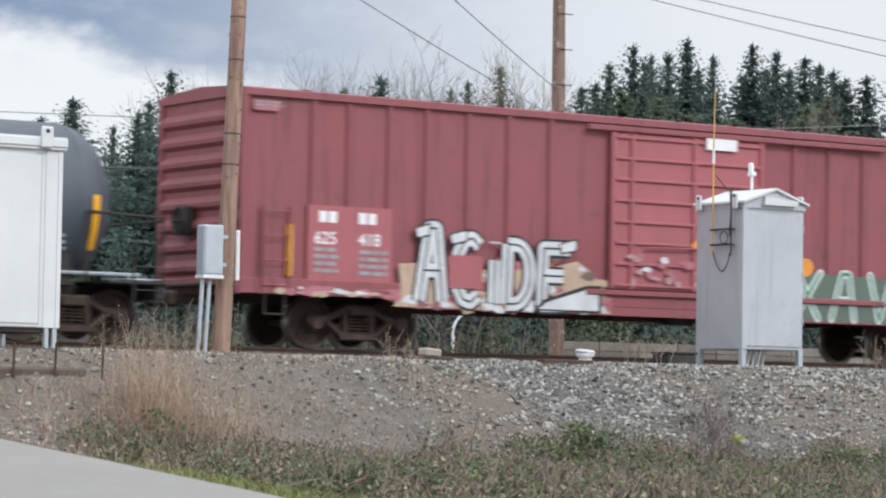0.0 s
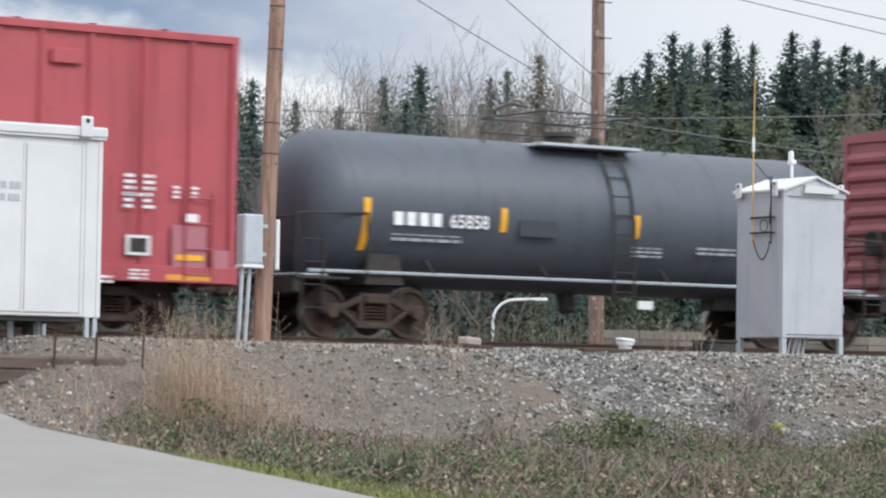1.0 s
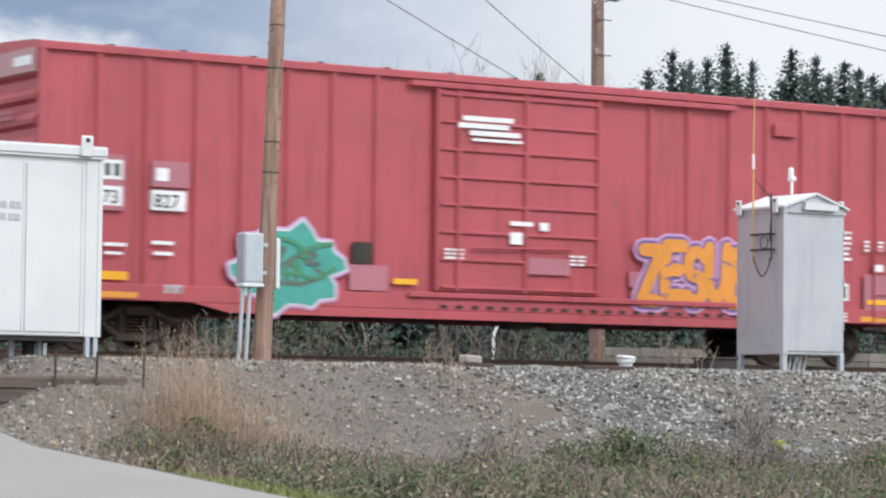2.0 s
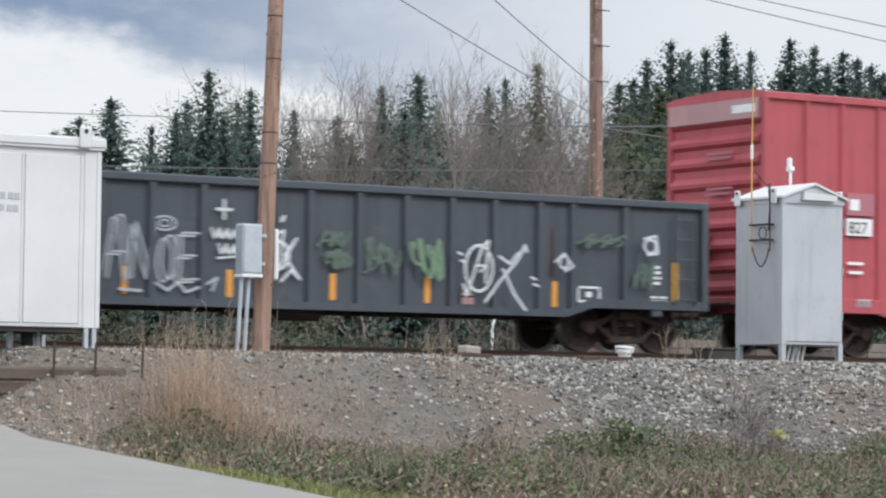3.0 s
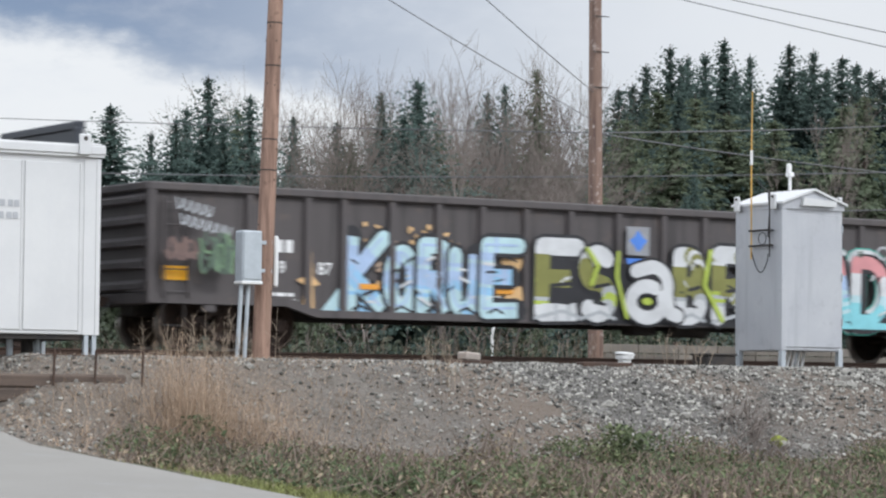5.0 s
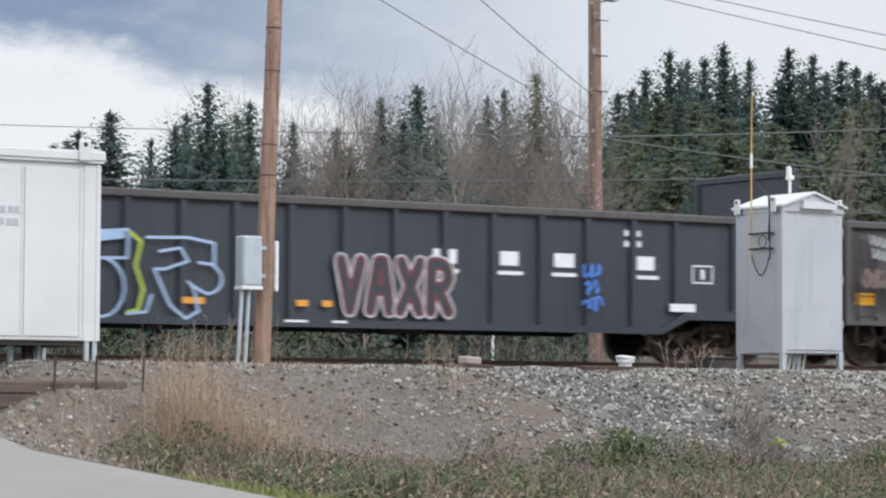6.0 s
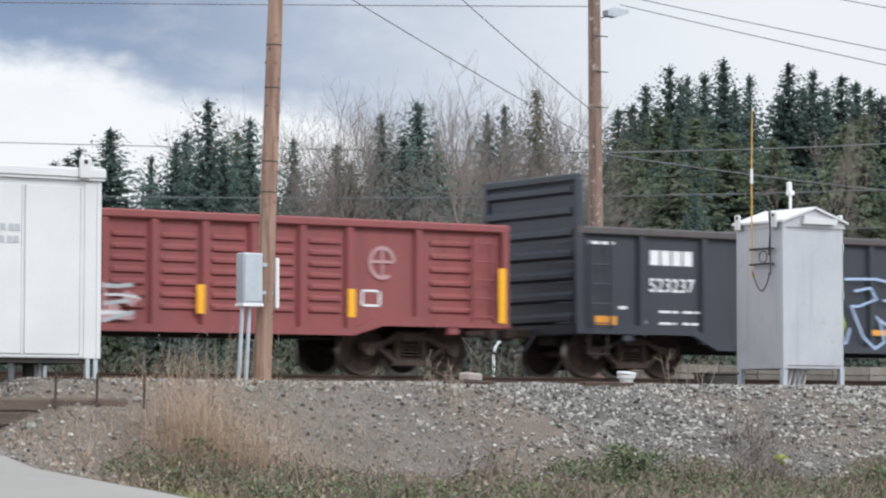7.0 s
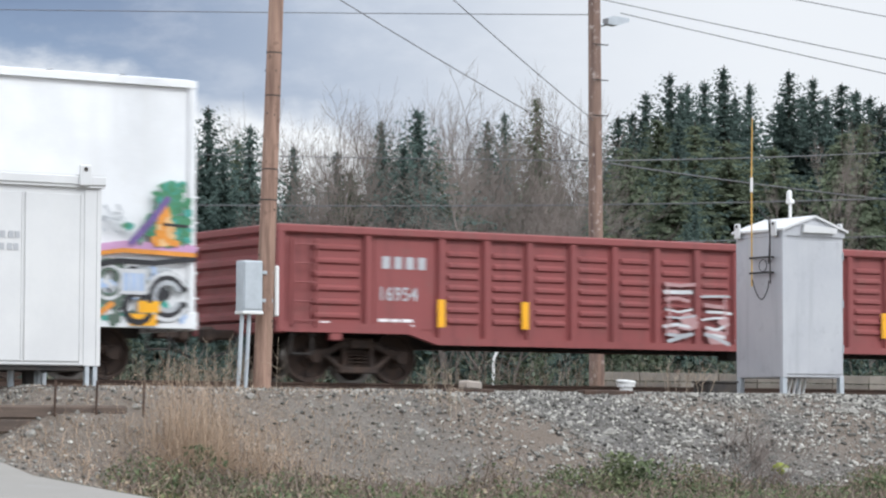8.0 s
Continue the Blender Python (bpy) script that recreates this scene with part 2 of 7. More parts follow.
def ground_material():
    m = bpy.data.materials.new("ground_soil")
    m.use_nodes = True
    n = Nodes(m.node_tree)
    co = n.add("ShaderNodeTexCoord").outputs["Object"]
    big, mid, fine, grit = n.noise(co, 0.35, 5.0), n.noise(co, 2.2, 6.0, 0.65), n.noise(co, 11.0, 8.0, 0.75), n.noise(co, 26.0, 4.0, 0.75)
    col = n.mix(n.step(mid, 0.35, 0.7), rgb(0.105, 0.096, 0.086), rgb(0.21, 0.199, 0.184))
    col = n.mix(n.math("MULTIPLY", n.step(fine, 0.5, 0.68), 0.6), col, rgb(0.085, 0.072, 0.064))
    col = n.mix(n.math("MULTIPLY", n.step(grit, 0.56, 0.68), 0.7), col, rgb(0.37, 0.365, 0.36))
    col = n.mix(n.math("MULTIPLY", n.step(big, 0.42, 0.6), 0.65), col, rgb(0.21, 0.158, 0.118))
    # trodden earth and thatch towards the crossing, soil and litter away from the railway bed
    place = n.add("ShaderNodeSeparateXYZ", Vector=co)
    d = place.outputs[1]
    earth = n.step(n.math("ADD", place.outputs[0], n.math("MULTIPLY", n.math("SUBTRACT", big, 0.5), 9.0)), -7.0, -2.5, 0.6, 0.0)
    col = n.mix(earth, col, n.mix(n.step(fine, 0.38, 0.62), rgb(0.165, 0.135, 0.108), rgb(0.30, 0.262, 0.22)))
    off = n.step(n.math("ADD", d, n.math("MULTIPLY", n.math("SUBTRACT", big, 0.5), 4.0)), -10.2, -8.4, 1.0, 0.0)
    back = n.step(d, 7.0, 10.0)
    soil = n.mix(n.step(mid, 0.4, 0.65), rgb(0.105, 0.078, 0.055), rgb(0.085, 0.095, 0.045))
    col = n.mix(n.math("MAXIMUM", off, back), col, soil)
    b = n.add("ShaderNodeBsdfPrincipled", Roughness=0.95)
    n.put(b.inputs["Base Color"], col)
    bn = n.add("ShaderNodeBump", Strength=0.9, Distance=0.09, Height=n.math("ADD", fine, n.math("MULTIPLY", grit, 0.5)))
    n.t.links.new(bn.outputs[0], b.inputs["Normal"])
    out = n.add("ShaderNodeOutputMaterial")
    n.t.links.new(b.outputs[0], out.inputs[0])
    return m


M_GROUND = ground_material()


# ---- mesh building ----
class Shape:
    """Vertices and faces of one mesh, gathered piece by piece."""

    def __init__(self):
        self.v, self.f = [], []

    def add(self, verts, faces):
        k = len(self.v)
        self.v += [tuple(p) for p in verts]
        self.f += [tuple(i + k for i in f) for f in faces]
        return self

    def box(self, x0, x1, y0, y1, z0, z1, b=0.0, m=None):
        """A box with chamfered edges."""
        b = min(b, (x1 - x0) * 0.45, (y1 - y0) * 0.45, (z1 - z0) * 0.45)
        if b <= 0:
            vs = [(x, y, z) for x in (x0, x1) for y in (y0, y1) for z in (z0, z1)]
            fs = [(0, 1, 3, 2), (4, 6, 7, 5), (0, 4, 5, 1), (2, 3, 7, 6), (0, 2, 6, 4), (1, 5, 7, 3)]
        else:
            vs, ix = [], {}
            for i, x in enumerate((x0, x1)):
                for j, y in enumerate((y0, y1)):
                    for k, z in enumerate((z0, z1)):
                        xi, yi, zi = x + (b if i == 0 else -b), y + (b if j == 0 else -b), z + (b if k == 0 else -b)
                        for a, p in enumerate(((x, yi, zi), (xi, y, zi), (xi, yi, z))):
                            ix[i, j, k, a] = len(vs)
                            vs.append(p)
            fs = []
            for s in (0, 1):
                fs += [[ix[s, 0, 0, 0], ix[s, 0, 1, 0], ix[s, 1, 1, 0], ix[s, 1, 0, 0]], [ix[0, s, 0, 1], ix[1, s, 0, 1], ix[1, s, 1, 1], ix[0, s, 1, 1]],
                       [ix[0, 0, s, 2], ix[0, 1, s, 2], ix[1, 1, s, 2], ix[1, 0, s, 2]]]
                for t in (0, 1):
                    fs += [[ix[s, t, 0, 0], ix[s, t, 1, 0], ix[s, t, 1, 1], ix[s, t, 0, 1]], [ix[s, 0, t, 0], ix[s, 1, t, 0], ix[s, 1, t, 2], ix[s, 0, t, 2]],
                           [ix[0, s, t, 1], ix[1, s, t, 1], ix[1, s, t, 2], ix[0, s, t, 2]]]
                    for u in (0, 1):
                        fs.append([ix[s, t, u, 0], ix[s, t, u, 1], ix[s, t, u, 2]])
        if m is not None:
            vs = [tuple(m @ Vector(p)) for p in vs]
        return self.add(vs, fs)

    def prism(self, outline, y0, y1, axis="y"):
        """An outline of (a, c) points drawn out along an axis."""
        n = len(outline)
        put = {"y": lambda a, c, y: (a, y, c), "x": lambda a, c, y: (y, a, c), "z": lambda a, c, y: (a, c, y)}[axis]
        vs = [put(a, c, y0) for a, c in outline] + [put(a, c, y1) for a, c in outline]
        fs = [tuple(range(n)), tuple(range(2 * n - 1, n - 1, -1))] + [(i, (i + 1) % n, n + (i + 1) % n, n + i) for i in range(n)]
        return self.add(vs, fs)

    def lathe(self, profile, origin, axis, n=24, cap=True):
        """A profile of (along, radius) turned round an axis through origin."""
        o, ax = Vector(origin), Vector(axis).normalized()
        u = ax.orthogonal().normalized()
        w = ax.cross(u)
        vs = [o + ax * a + (u * math.cos(2 * math.pi * i / n) + w * math.sin(2 * math.pi * i / n)) * r for a, r in profile for i in range(n)]
        fs = [(j * n + i, j * n + (i + 1) % n, (j + 1) * n + (i + 1) % n, (j + 1) * n + i) for j in range(len(profile) - 1) for i in range(n)]
        if cap:
            fs += [tuple(range(n - 1, -1, -1)), tuple(range((len(profile) - 1) * n, len(profile) * n))]
        return self.add(vs, fs)

    def rod(self, p, q, r, r2=None, n=6):
        p, q = Vector(p), Vector(q)
        return self.lathe([(0, r), ((q - p).length, r if r2 is None else r2)], p, q - p, n)

    def tube(self, pts, r, n=6):
        for p, q in zip(pts, pts[1:]):
            self.rod(p, q, r, None, n)
        return self

    def mesh(self, name, material, smooth=False, fix=True):
        me = bpy.data.meshes.new(name)
        me.from_pydata(self.v, [], self.f)
        if fix:
            bm = bmesh.new()
            bm.from_mesh(me)
            bmesh.ops.recalc_face_normals(bm, faces=bm.faces)
            bm.to_mesh(me)
            bm.free()
        me.materials.append(material)
        if smooth:
            me.shade_smooth()
            me.set_sharp_from_angle(angle=radians(40))
        return me


def part(name, shape, material, parent, label="", at=None, smooth=False):
    """One mesh object under a thing or a part."""
    me = shape.mesh(name, material, smooth) if isinstance(shape, Shape) else shape
    ob = new(name, me)
    ob.parent = parent
    if at is not None:
        ob.matrix_basis = at
    return tagged(ob, label)


def thing(name, label, category, at, group="", kind=""):
    ob = new(name)
    ob.empty_display_size = 0.3
    ob.matrix_basis = at
    return tagged(ob, label, category, group, kind)


def solo(name, shape, material, label, category, at=None, group="", kind="", smooth=False, fix=True):
    ob = new(name, shape.mesh(name, material, smooth, fix))
    if at is not None:
        ob.matrix_basis = at
    return tagged(ob, label, category, group, kind)


# ---- ground, road, track ----
ROAD_A, ROAD_DIR = Vector((-1.01, 30.0)), Vector((-4.14, 8.0)).normalized()   # a point on the road's right edge, and the way it climbs
ROAD_N = Vector((-ROAD_DIR.y, ROAD_DIR.x))                                     # across it, to the left
ROAD_W = 7.0


def road_z(s):
    """The road's height, s metres past the point A: level, then a ramp up to the crossing."""
    if s < 9.0:
        return max(0.0, 0.55 + 0.05 * s)
    return min(2.36, 1.0 + (s - 9.0) * 0.125)


def smooth(v, lo, hi):
    k = min(1.0, max(0.0, (v - lo) / (hi - lo)))
    return k * k * (3 - 2 * k)


def ground_z(x, y):
    """The one ground sheet: verge, ditch, railway bank, and a rise under the far woods."""
    l, d = local(x, y)
    w = noise.noise((l * 0.22, d * 0.22, 0.3)) * 0.14 + noise.noise((l * 0.9, d * 0.9, 4.0)) * 0.05
    crest = -5.6 + 0.35 * noise.noise((l * 0.16, 0.0, 9.0))
    foot = -10.2
    top = 2.43 - 0.22
    low = 0.30 + 0.25 * smooth(-l, 4, 12)
    if d > -5.0:
        z = top + 0.03 * noise.noise((l * 1.3, d * 1.3, 2.0))
    else:
        z = low + (top - low) * smooth(d, foot, crest + 0.7) + w * 1.2 * smooth(d, foot - 2, foot + 1) * (1 - smooth(d, crest - 0.6, crest + 0.5))
    z += w * 0.6 * (1 - smooth(d, foot - 1, foot + 1))
    z = z - 0.25 * smooth(-d, 16, 26) if d < -16 else z
    if d > 6:
        z += -1.2 * smooth(d, 6, 12) + 0.02 * w
        z += 9.0 * smooth(x * 0.4 + y, 190, 330)
    v = Vector((x, y)) - ROAD_A
    s, c = v.dot(ROAD_DIR), v.dot(ROAD_N)
    if -60 < s < 22:
        near = smooth(c, -1.6, -0.1) * (1 - smooth(c, ROAD_W + 0.1, ROAD_W + 2.0))
        z = z * (1 - near) + (road_z(s) - 0.06) * near
    return z


def make_ground():
    def axis(stops):
        out = []
        for a, b, n in stops:
            out += [a + (b - a) * i / n for i in range(n)]
        return out + [stops[-1][1]]
    ls = axis([(-3000, -200, 14), (-200, -24, 22), (-24, 34, 190), (34, 300, 34), (300, 3000, 14)])
    ds = axis([(-3000, -120, 12), (-120, -24, 24), (-24, -14, 22), (-14, -4, 64), (-4, 8, 20), (8, 120, 34), (120, 420, 24), (420, 3000, 14)])
    s = Shape()
    for d in ds:
        for l in ls:
            p = Vector((TC * l - TS * d, 52.7 + TS * l + TC * d))
            s.v.append((l, d, ground_z(p.x, p.y) - 2.43))
    n = len(ls)
    s.f = [(j * n + i, j * n + i + 1, (j + 1) * n + i + 1, (j + 1) * n + i) for j in range(len(ds) - 1) for i in range(n - 1)]
    ob = solo("ground", s, M_GROUND, "grey gravel and soil ground with a railway bank", "ground", TRACK, "", "structure", True, False)
    return ob


make_ground()


def make_road():
    s = Shape()
    prev = None
    for i in range(66):
        q = -44.0 + i
        row = []
        for c, dz in ((0.0, -0.10), (0.12, -0.005), (0.5, 0.0), (ROAD_W / 2, 0.04), (ROAD_W - 0.5, 0.0), (ROAD_W, -0.10)):
            wav = 0.10 * noise.noise((q * 0.5, c, 1.0)) if c in (0.0, 0.12) else 0.0
            p = ROAD_A + ROAD_DIR * q + ROAD_N * (c + wav)
            row.append(len(s.v))
            s.v.append((p.x, p.y, road_z(q) + dz))
        if prev:
            s.f += [(prev[k], prev[k + 1], row[k + 1], row[k]) for k in range(5)]
        prev = row
    solo("road", s, M_ROAD, "pale worn asphalt road climbing to the crossing", "road", None, "", "structure", True)


make_road()


def make_track():
    """Two rails on timber ties."""
    line = thing("railway_track", "rusty steel rails on weathered timber ties", "track", TRACK, kind="structure")
    prof = [(-0.07, -0.17), (0.07, -0.17), (0.07, -0.155), (0.012, -0.135), (0.012, -0.045), (0.037, -0.035), (0.037, -0.004), (0.030, 0.0),
            (-0.030, 0.0), (-0.037, -0.004), (-0.037, -0.035), (-0.012, -0.045), (-0.012, -0.135), (-0.07, -0.155)]
    for y in (0.80, 2.30):
        part("rail", Shape().prism([(a + y, c) for a, c in prof], -170, 170, "x"), M_RAIL, line)
    me = Shape().box(-0.115, 0.115, 0.2, 2.9, -0.33, -0.172, 0.012).mesh("tie", M_TIE)
    for i in range(120):
        part("tie", me, M_TIE, line, "", pose(-14 + i * 0.5, random.uniform(-0.05, 0.05), random.uniform(-0.01, 0.0), 0, 0, random.uniform(-1, 1)))


make_track()


# ---- writing and spray paint on the cars ----
def lettering(text, size, x, z, parent, material, y=-0.008, name="lettering", squash=1.0, label="", bold=0.004):
    cu = bpy.data.curves.new("text", "FONT")
    cu.body, cu.size, cu.offset = text, size, bold
    ob = bpy.data.objects.new("text", cu)
    scene.collection.objects.link(ob)
    me = bpy.data.meshes.new_from_object(ob.evaluated_get(bpy.context.evaluated_depsgraph_get()))
    bpy.data.objects.remove(ob)
    me.materials.clear()
    me.materials.append(material)
    for v in me.vertices:
        v.co = (v.co.x * squash, 0.0, v.co.y)
    return part(name, me, material, parent, label, pose(x, y, z))


def bars(rows, parent, material, name="lettering", label="", y=-0.006):
    """Plain bars for writing that cannot be read: (x0, x1, z0, z1)."""
    s = Shape()
    for x0, x1, z0, z1 in rows:
        s.box(x0, x1, y, y + 0.004, z0, z1)
    return part(name, s, material, parent, label)


def lines_of(x, z, w, h, n, rnd, parent, material, name="lettering"):
    """n rows of small unreadable writing, as short bars."""
    rows, step = [], h / n
    for i in range(n):
        a = x
        while a < x + w - 0.03:
            b = min(x + w, a + rnd.uniform(0.1, 0.3))
            rows.append((a, b, z + h - (i + 0.75) * step, z + h - (i + 0.2) * step))
            a = b + 0.04
    return bars(rows, parent, material, name)


class Spray:
    """Flat painted strokes on a flank; each lies a hair above the last."""

    def __init__(self, y=-0.007):
        self.y = y
        self.s = {}

    def _shape(self, m):
        self.y -= 0.00012
        return self.s.setdefault(m.name, (m, Shape()))[1]

    def poly(self, pts, m):
        s = self._shape(m)
        s.add([(a, self.y, c) for a, c in pts], [tuple(range(len(pts)))])

    def blob(self, x, z, rx, rz, m, n=14, wob=0.12, rnd=random):
        self.poly([(x + rx * math.cos(6.2832 * i / n) * (1 + rnd.uniform(-wob, wob)), z + rz * math.sin(6.2832 * i / n) * (1 + rnd.uniform(-wob, wob))) for i in range(n)], m)

    def stroke(self, pts, w, m, caps=True):
        for (a, b), (c, d) in zip(pts, pts[1:]):
            k = math.hypot(c - a, d - b) or 1e-6
            nx, nz = -(d - b) / k * w / 2, (c - a) / k * w / 2
            self.poly([(a + nx, b + nz), (a - nx, b - nz), (c - nx, d - nz), (c + nx, d + nz)], m)
        if caps:
            for a, b in (pts if caps is True else pts[1:-1]):
                self.poly([(a + w / 2 * math.cos(0.7854 * i), b + w / 2 * math.sin(0.7854 * i)) for i in range(8)], m)

    def letter(self, ch, x, z, w, h, layers, slant=0.0, caps=True):
        for width, m in layers:
            for st in GLYPHS[ch]:
                self.stroke([(x + (a + slant * c) * w, z + c * h) for a, c in st], width, m, caps)

    def banded(self, ch, x, z, w, h, width, bands, rnd, slant=0.0):
        """A letter whose colour changes with height: bands of (share of the height, material)."""
        for st in GLYPHS[ch]:
            pts = [(x + (a + slant * c) * w, z + c * h) for a, c in st]
            for (a, b), (c, d) in zip(pts, pts[1:]):
                n = max(1, int(math.hypot(c - a, d - b) / 0.07))
                for i in range(n):
                    t0, t1 = i / n, (i + 1.15) / n
                    p, q = (a + (c - a) * t0, b + (d - b) * t0), (a + (c - a) * t1, b + (d - b) * t1)
                    k = (p[1] - z) / h + rnd.gauss(0, 0.12)
                    m = next((mm for lim, mm in bands if k < lim), bands[-1][1])
                    self.stroke([p, q], width, m, True if i == 0 else False)
        for i in range(4):
            px, pz = x + w * rnd.uniform(-0.1, 0.9), z + h * rnd.uniform(0.05, 0.9)
            self.stroke([(px, pz), (px + rnd.uniform(0.05, 0.22), pz + rnd.uniform(-0.12, 0.12))], rnd.uniform(0.02, 0.05), S_BLACK if i % 2 else S_WHITE)

    def done(self, parent, label):
        first = True
        for m, s in self.s.values():
            part("graffiti", s.mesh("graffiti", m, False, False), m, parent, label if first else "")
            first = False


def arc(cx, cz, rx, rz, a0, a1, n=8):
    return [(cx + rx * math.cos(radians(a0 + (a1 - a0) * i / n)), cz + rz * math.sin(radians(a0 + (a1 - a0) * i / n))) for i in range(n + 1)]


GLYPHS = {
    "A": [[(0, 0), (0.35, 1), (0.65, 1), (1, 0)], [(0.18, 0.42), (0.82, 0.42)]],
    "C": [arc(0.55, 0.5, 0.5, 0.5, 50, 310)],
    "D": [[(0.05, 0), (0.05, 1)], [(0.05, 1)] + arc(0.35, 0.5, 0.6, 0.5, 80, -80) + [(0.05, 0)]],
    "E": [[(1, 1), (0.05, 1), (0.05, 0), (1, 0.02)], [(0.05, 0.52), (0.8, 0.52)]],
    "F": [[(1, 1), (0.05, 1), (0.05, 0)], [(0.05, 0.52), (0.8, 0.52)]],
    "I": [[(0.5, 0), (0.5, 0.7)], [(0.5, 0.97), (0.5, 1.0)]],
    "K": [[(0.05, 0), (0.05, 1)], [(0.95, 1), (0.1, 0.45), (1, 0)]],
    "N": [[(0, 0), (0.1, 1), (0.85, 0.05), (1, 1)]],
    "O": [arc(0.5, 0.5, 0.5, 0.5, 0, 360, 14)],
    "P": [[(0.05, 0), (0.05, 1)], [(0.05, 1)] + arc(0.45, 0.72, 0.5, 0.28, 80, -90) + [(0.05, 0.44)]],
    "R": [[(0.05, 0), (0.05, 1)], [(0.05, 1)] + arc(0.45, 0.74, 0.5, 0.26, 80, -90) + [(0.1, 0.47)], [(0.4, 0.47), (1, 0)]],
    "S": [arc(0.5, 0.75, 0.45, 0.25, 40, 250) + arc(0.5, 0.26, 0.48, 0.26, 80, -150)],
    "U": [[(0, 1)] + arc(0.5, 0.4, 0.5, 0.4, 180, 360) + [(1, 1)]],
    "V": [[(0, 1), (0.5, 0), (1, 1)]],
    "X": [[(0, 0), (1, 1)], [(0, 1), (1, 0)]],
    "B": [[(0.05, 0), (0.05, 1)], [(0.05, 1)] + arc(0.45, 0.75, 0.45, 0.25, 80, -90) + [(0.05, 0.5)] + arc(0.5, 0.25, 0.5, 0.25, 90, -90) + [(0.05, 0)]],
    "Z": [[(0, 1), (1, 1), (0, 0), (1, 0)]],
}


def scrawl(sp, x, z, w, h, m, rnd, n=9, width=0.05):
    """A loose tag: one looping hand-written line."""
    f1, f2, a1, a2 = rnd.uniform(0.5, 0.8) * n, rnd.uniform(0.9, 1.4) * n, rnd.uniform(0, 6), rnd.uniform(0, 6)
    k = n * 7
    pts = []
    for i in range(k + 1):
        t = i / k
        pts.append((x + w * (t + 0.16 * math.cos(f1 * 3.0 * t + a1)), z + h * (0.5 + 0.34 * math.sin(f1 * 3.0 * t + a2) + 0.16 * math.sin(f2 * 3.0 * t + a1))))
    sp.stroke(pts, width, m, False)


# ---- rolling stock ----
WHEEL_R = 0.457
CARS, WHEELS = [], []       # (car, x of its left end at the start) and (wheelset, place in its bogie)


def bogie_meshes():
    """Side frames, bolster and springs of a freight bogie, and one wheelset; origin at the bogie's middle, at the railhead."""
    s = Shape()
    for y in (-1.0, 1.0):
        y0, y1 = y - 0.07, y + 0.07
        # frame as bars round the openings
        for a, b, w in (((-1.05, 0.50), (-0.60, 0.55), 0.12), ((-0.62, 0.54), (-0.26, 0.72), 0.10), ((-0.30, 0.73), (0.30, 0.73), 0.13), ((0.26, 0.72), (0.62, 0.54), 0.10),
                        ((0.60, 0.55), (1.05, 0.50), 0.12), ((-0.66, 0.48), (-0.34, 0.24), 0.09), ((0.66, 0.48), (0.34, 0.24), 0.09), ((-0.38, 0.22), (0.38, 0.22), 0.12),
                        ((-0.28, 0.24), (-0.28, 0.72), 0.09), ((0.28, 0.24), (0.28, 0.72), 0.09)):
            k = math.hypot(b[0] - a[0], b[1] - a[1])
            ang = math.degrees(math.atan2(b[1] - a[1], b[0] - a[0]))
            s.box(-0.02, k + 0.02, -0.07, 0.07, -w / 2, w / 2, 0.02, pose(a[0], y, a[1], 0, -ang, 0))
        for sx in (-0.89, 0.89):
            s.box(sx - 0.17, sx + 0.17, y0 - 0.01, y1 + 0.01, 0.40, 0.60, 0.04)
            s.lathe([(-0.11, 0.115), (-0.06, 0.13), (0.06, 0.13), (0.11, 0.115)], (sx, y, WHEEL_R), (0, 1, 0), 12)
        for sx in (-0.15, 0.0, 0.15):
            for k in range(5):
                s.lathe([(0, 0.062), (0.03, 0.062)], (sx, y, 0.29 + k * 0.06), (0, 0, 1), 8)
    s.box(-0.22, 0.22, -1.12, 1.12, 0.60, 0.78, 0.03)
    s.lathe([(0, 0.22), (0.08, 0.2)], (0, 0, 0.78), (0, 0, 1), 14)
    for sx in (-0.36, 0.36):
        s.box(sx - 0.06, sx + 0.06, -0.95, 0.95, 0.33, 0.47, 0.02)
    frame_mesh = s.mesh("bogie", M_RUST)
    w = Shape()
    w.rod((0, -1.05, 0), (0, 1.05, 0), 0.075, None, 12)
    for k in (-1, 1):
        y = 0.75 * k
        w.lathe([(-0.065 * k, 0.10), (-0.065 * k, 0.16), (-0.02 * k, 0.20), (-0.01 * k, 0.37), (-0.06 * k, 0.39), (-0.065 * k, WHEEL_R), (0.05 * k, WHEEL_R + 0.005),
                 (0.075 * k, WHEEL_R + 0.028), (0.075 * k, 0.39), (0.04 * k, 0.37), (0.03 * k, 0.2), (0.07 * k, 0.15), (0.07 * k, 0.10)], (0, -y, 0), (0, 1, 0), 40)
        for i in range(4):   # cast hub ribs
            a = radians(45 + 90 * i)
            w.box(-0.012, 0.012, -0.014, 0.014, 0.17, 0.36, 0.005, Matrix.Translation((0, -y - 0.02 * k, 0)) @ Matrix.Rotation(a, 4, "Y"))
    wheel_mesh = w.mesh("wheelset", M_RUST, True)
    wheel_mesh.materials.append(M_TREAD)
    for p in wheel_mesh.polygons:
        r = math.hypot(p.center.x, p.center.z)
        if r > 0.43:
            p.material_index = 1
    return frame_mesh, wheel_mesh


BOGIE, WHEELSET = bogie_meshes()


def bogies(car, xs, halfbase=0.89):
    for x in xs:
        b = part("bogie", BOGIE, M_RUST, car, "grimy rust-brown cast steel bogie", pose(x, 1.55, 0))
        for k in (-halfbase, halfbase):
            w = part("wheelset", WHEELSET, M_RUST, b, "", pose(k, 0, WHEEL_R))
            WHEELS.append((w, k))


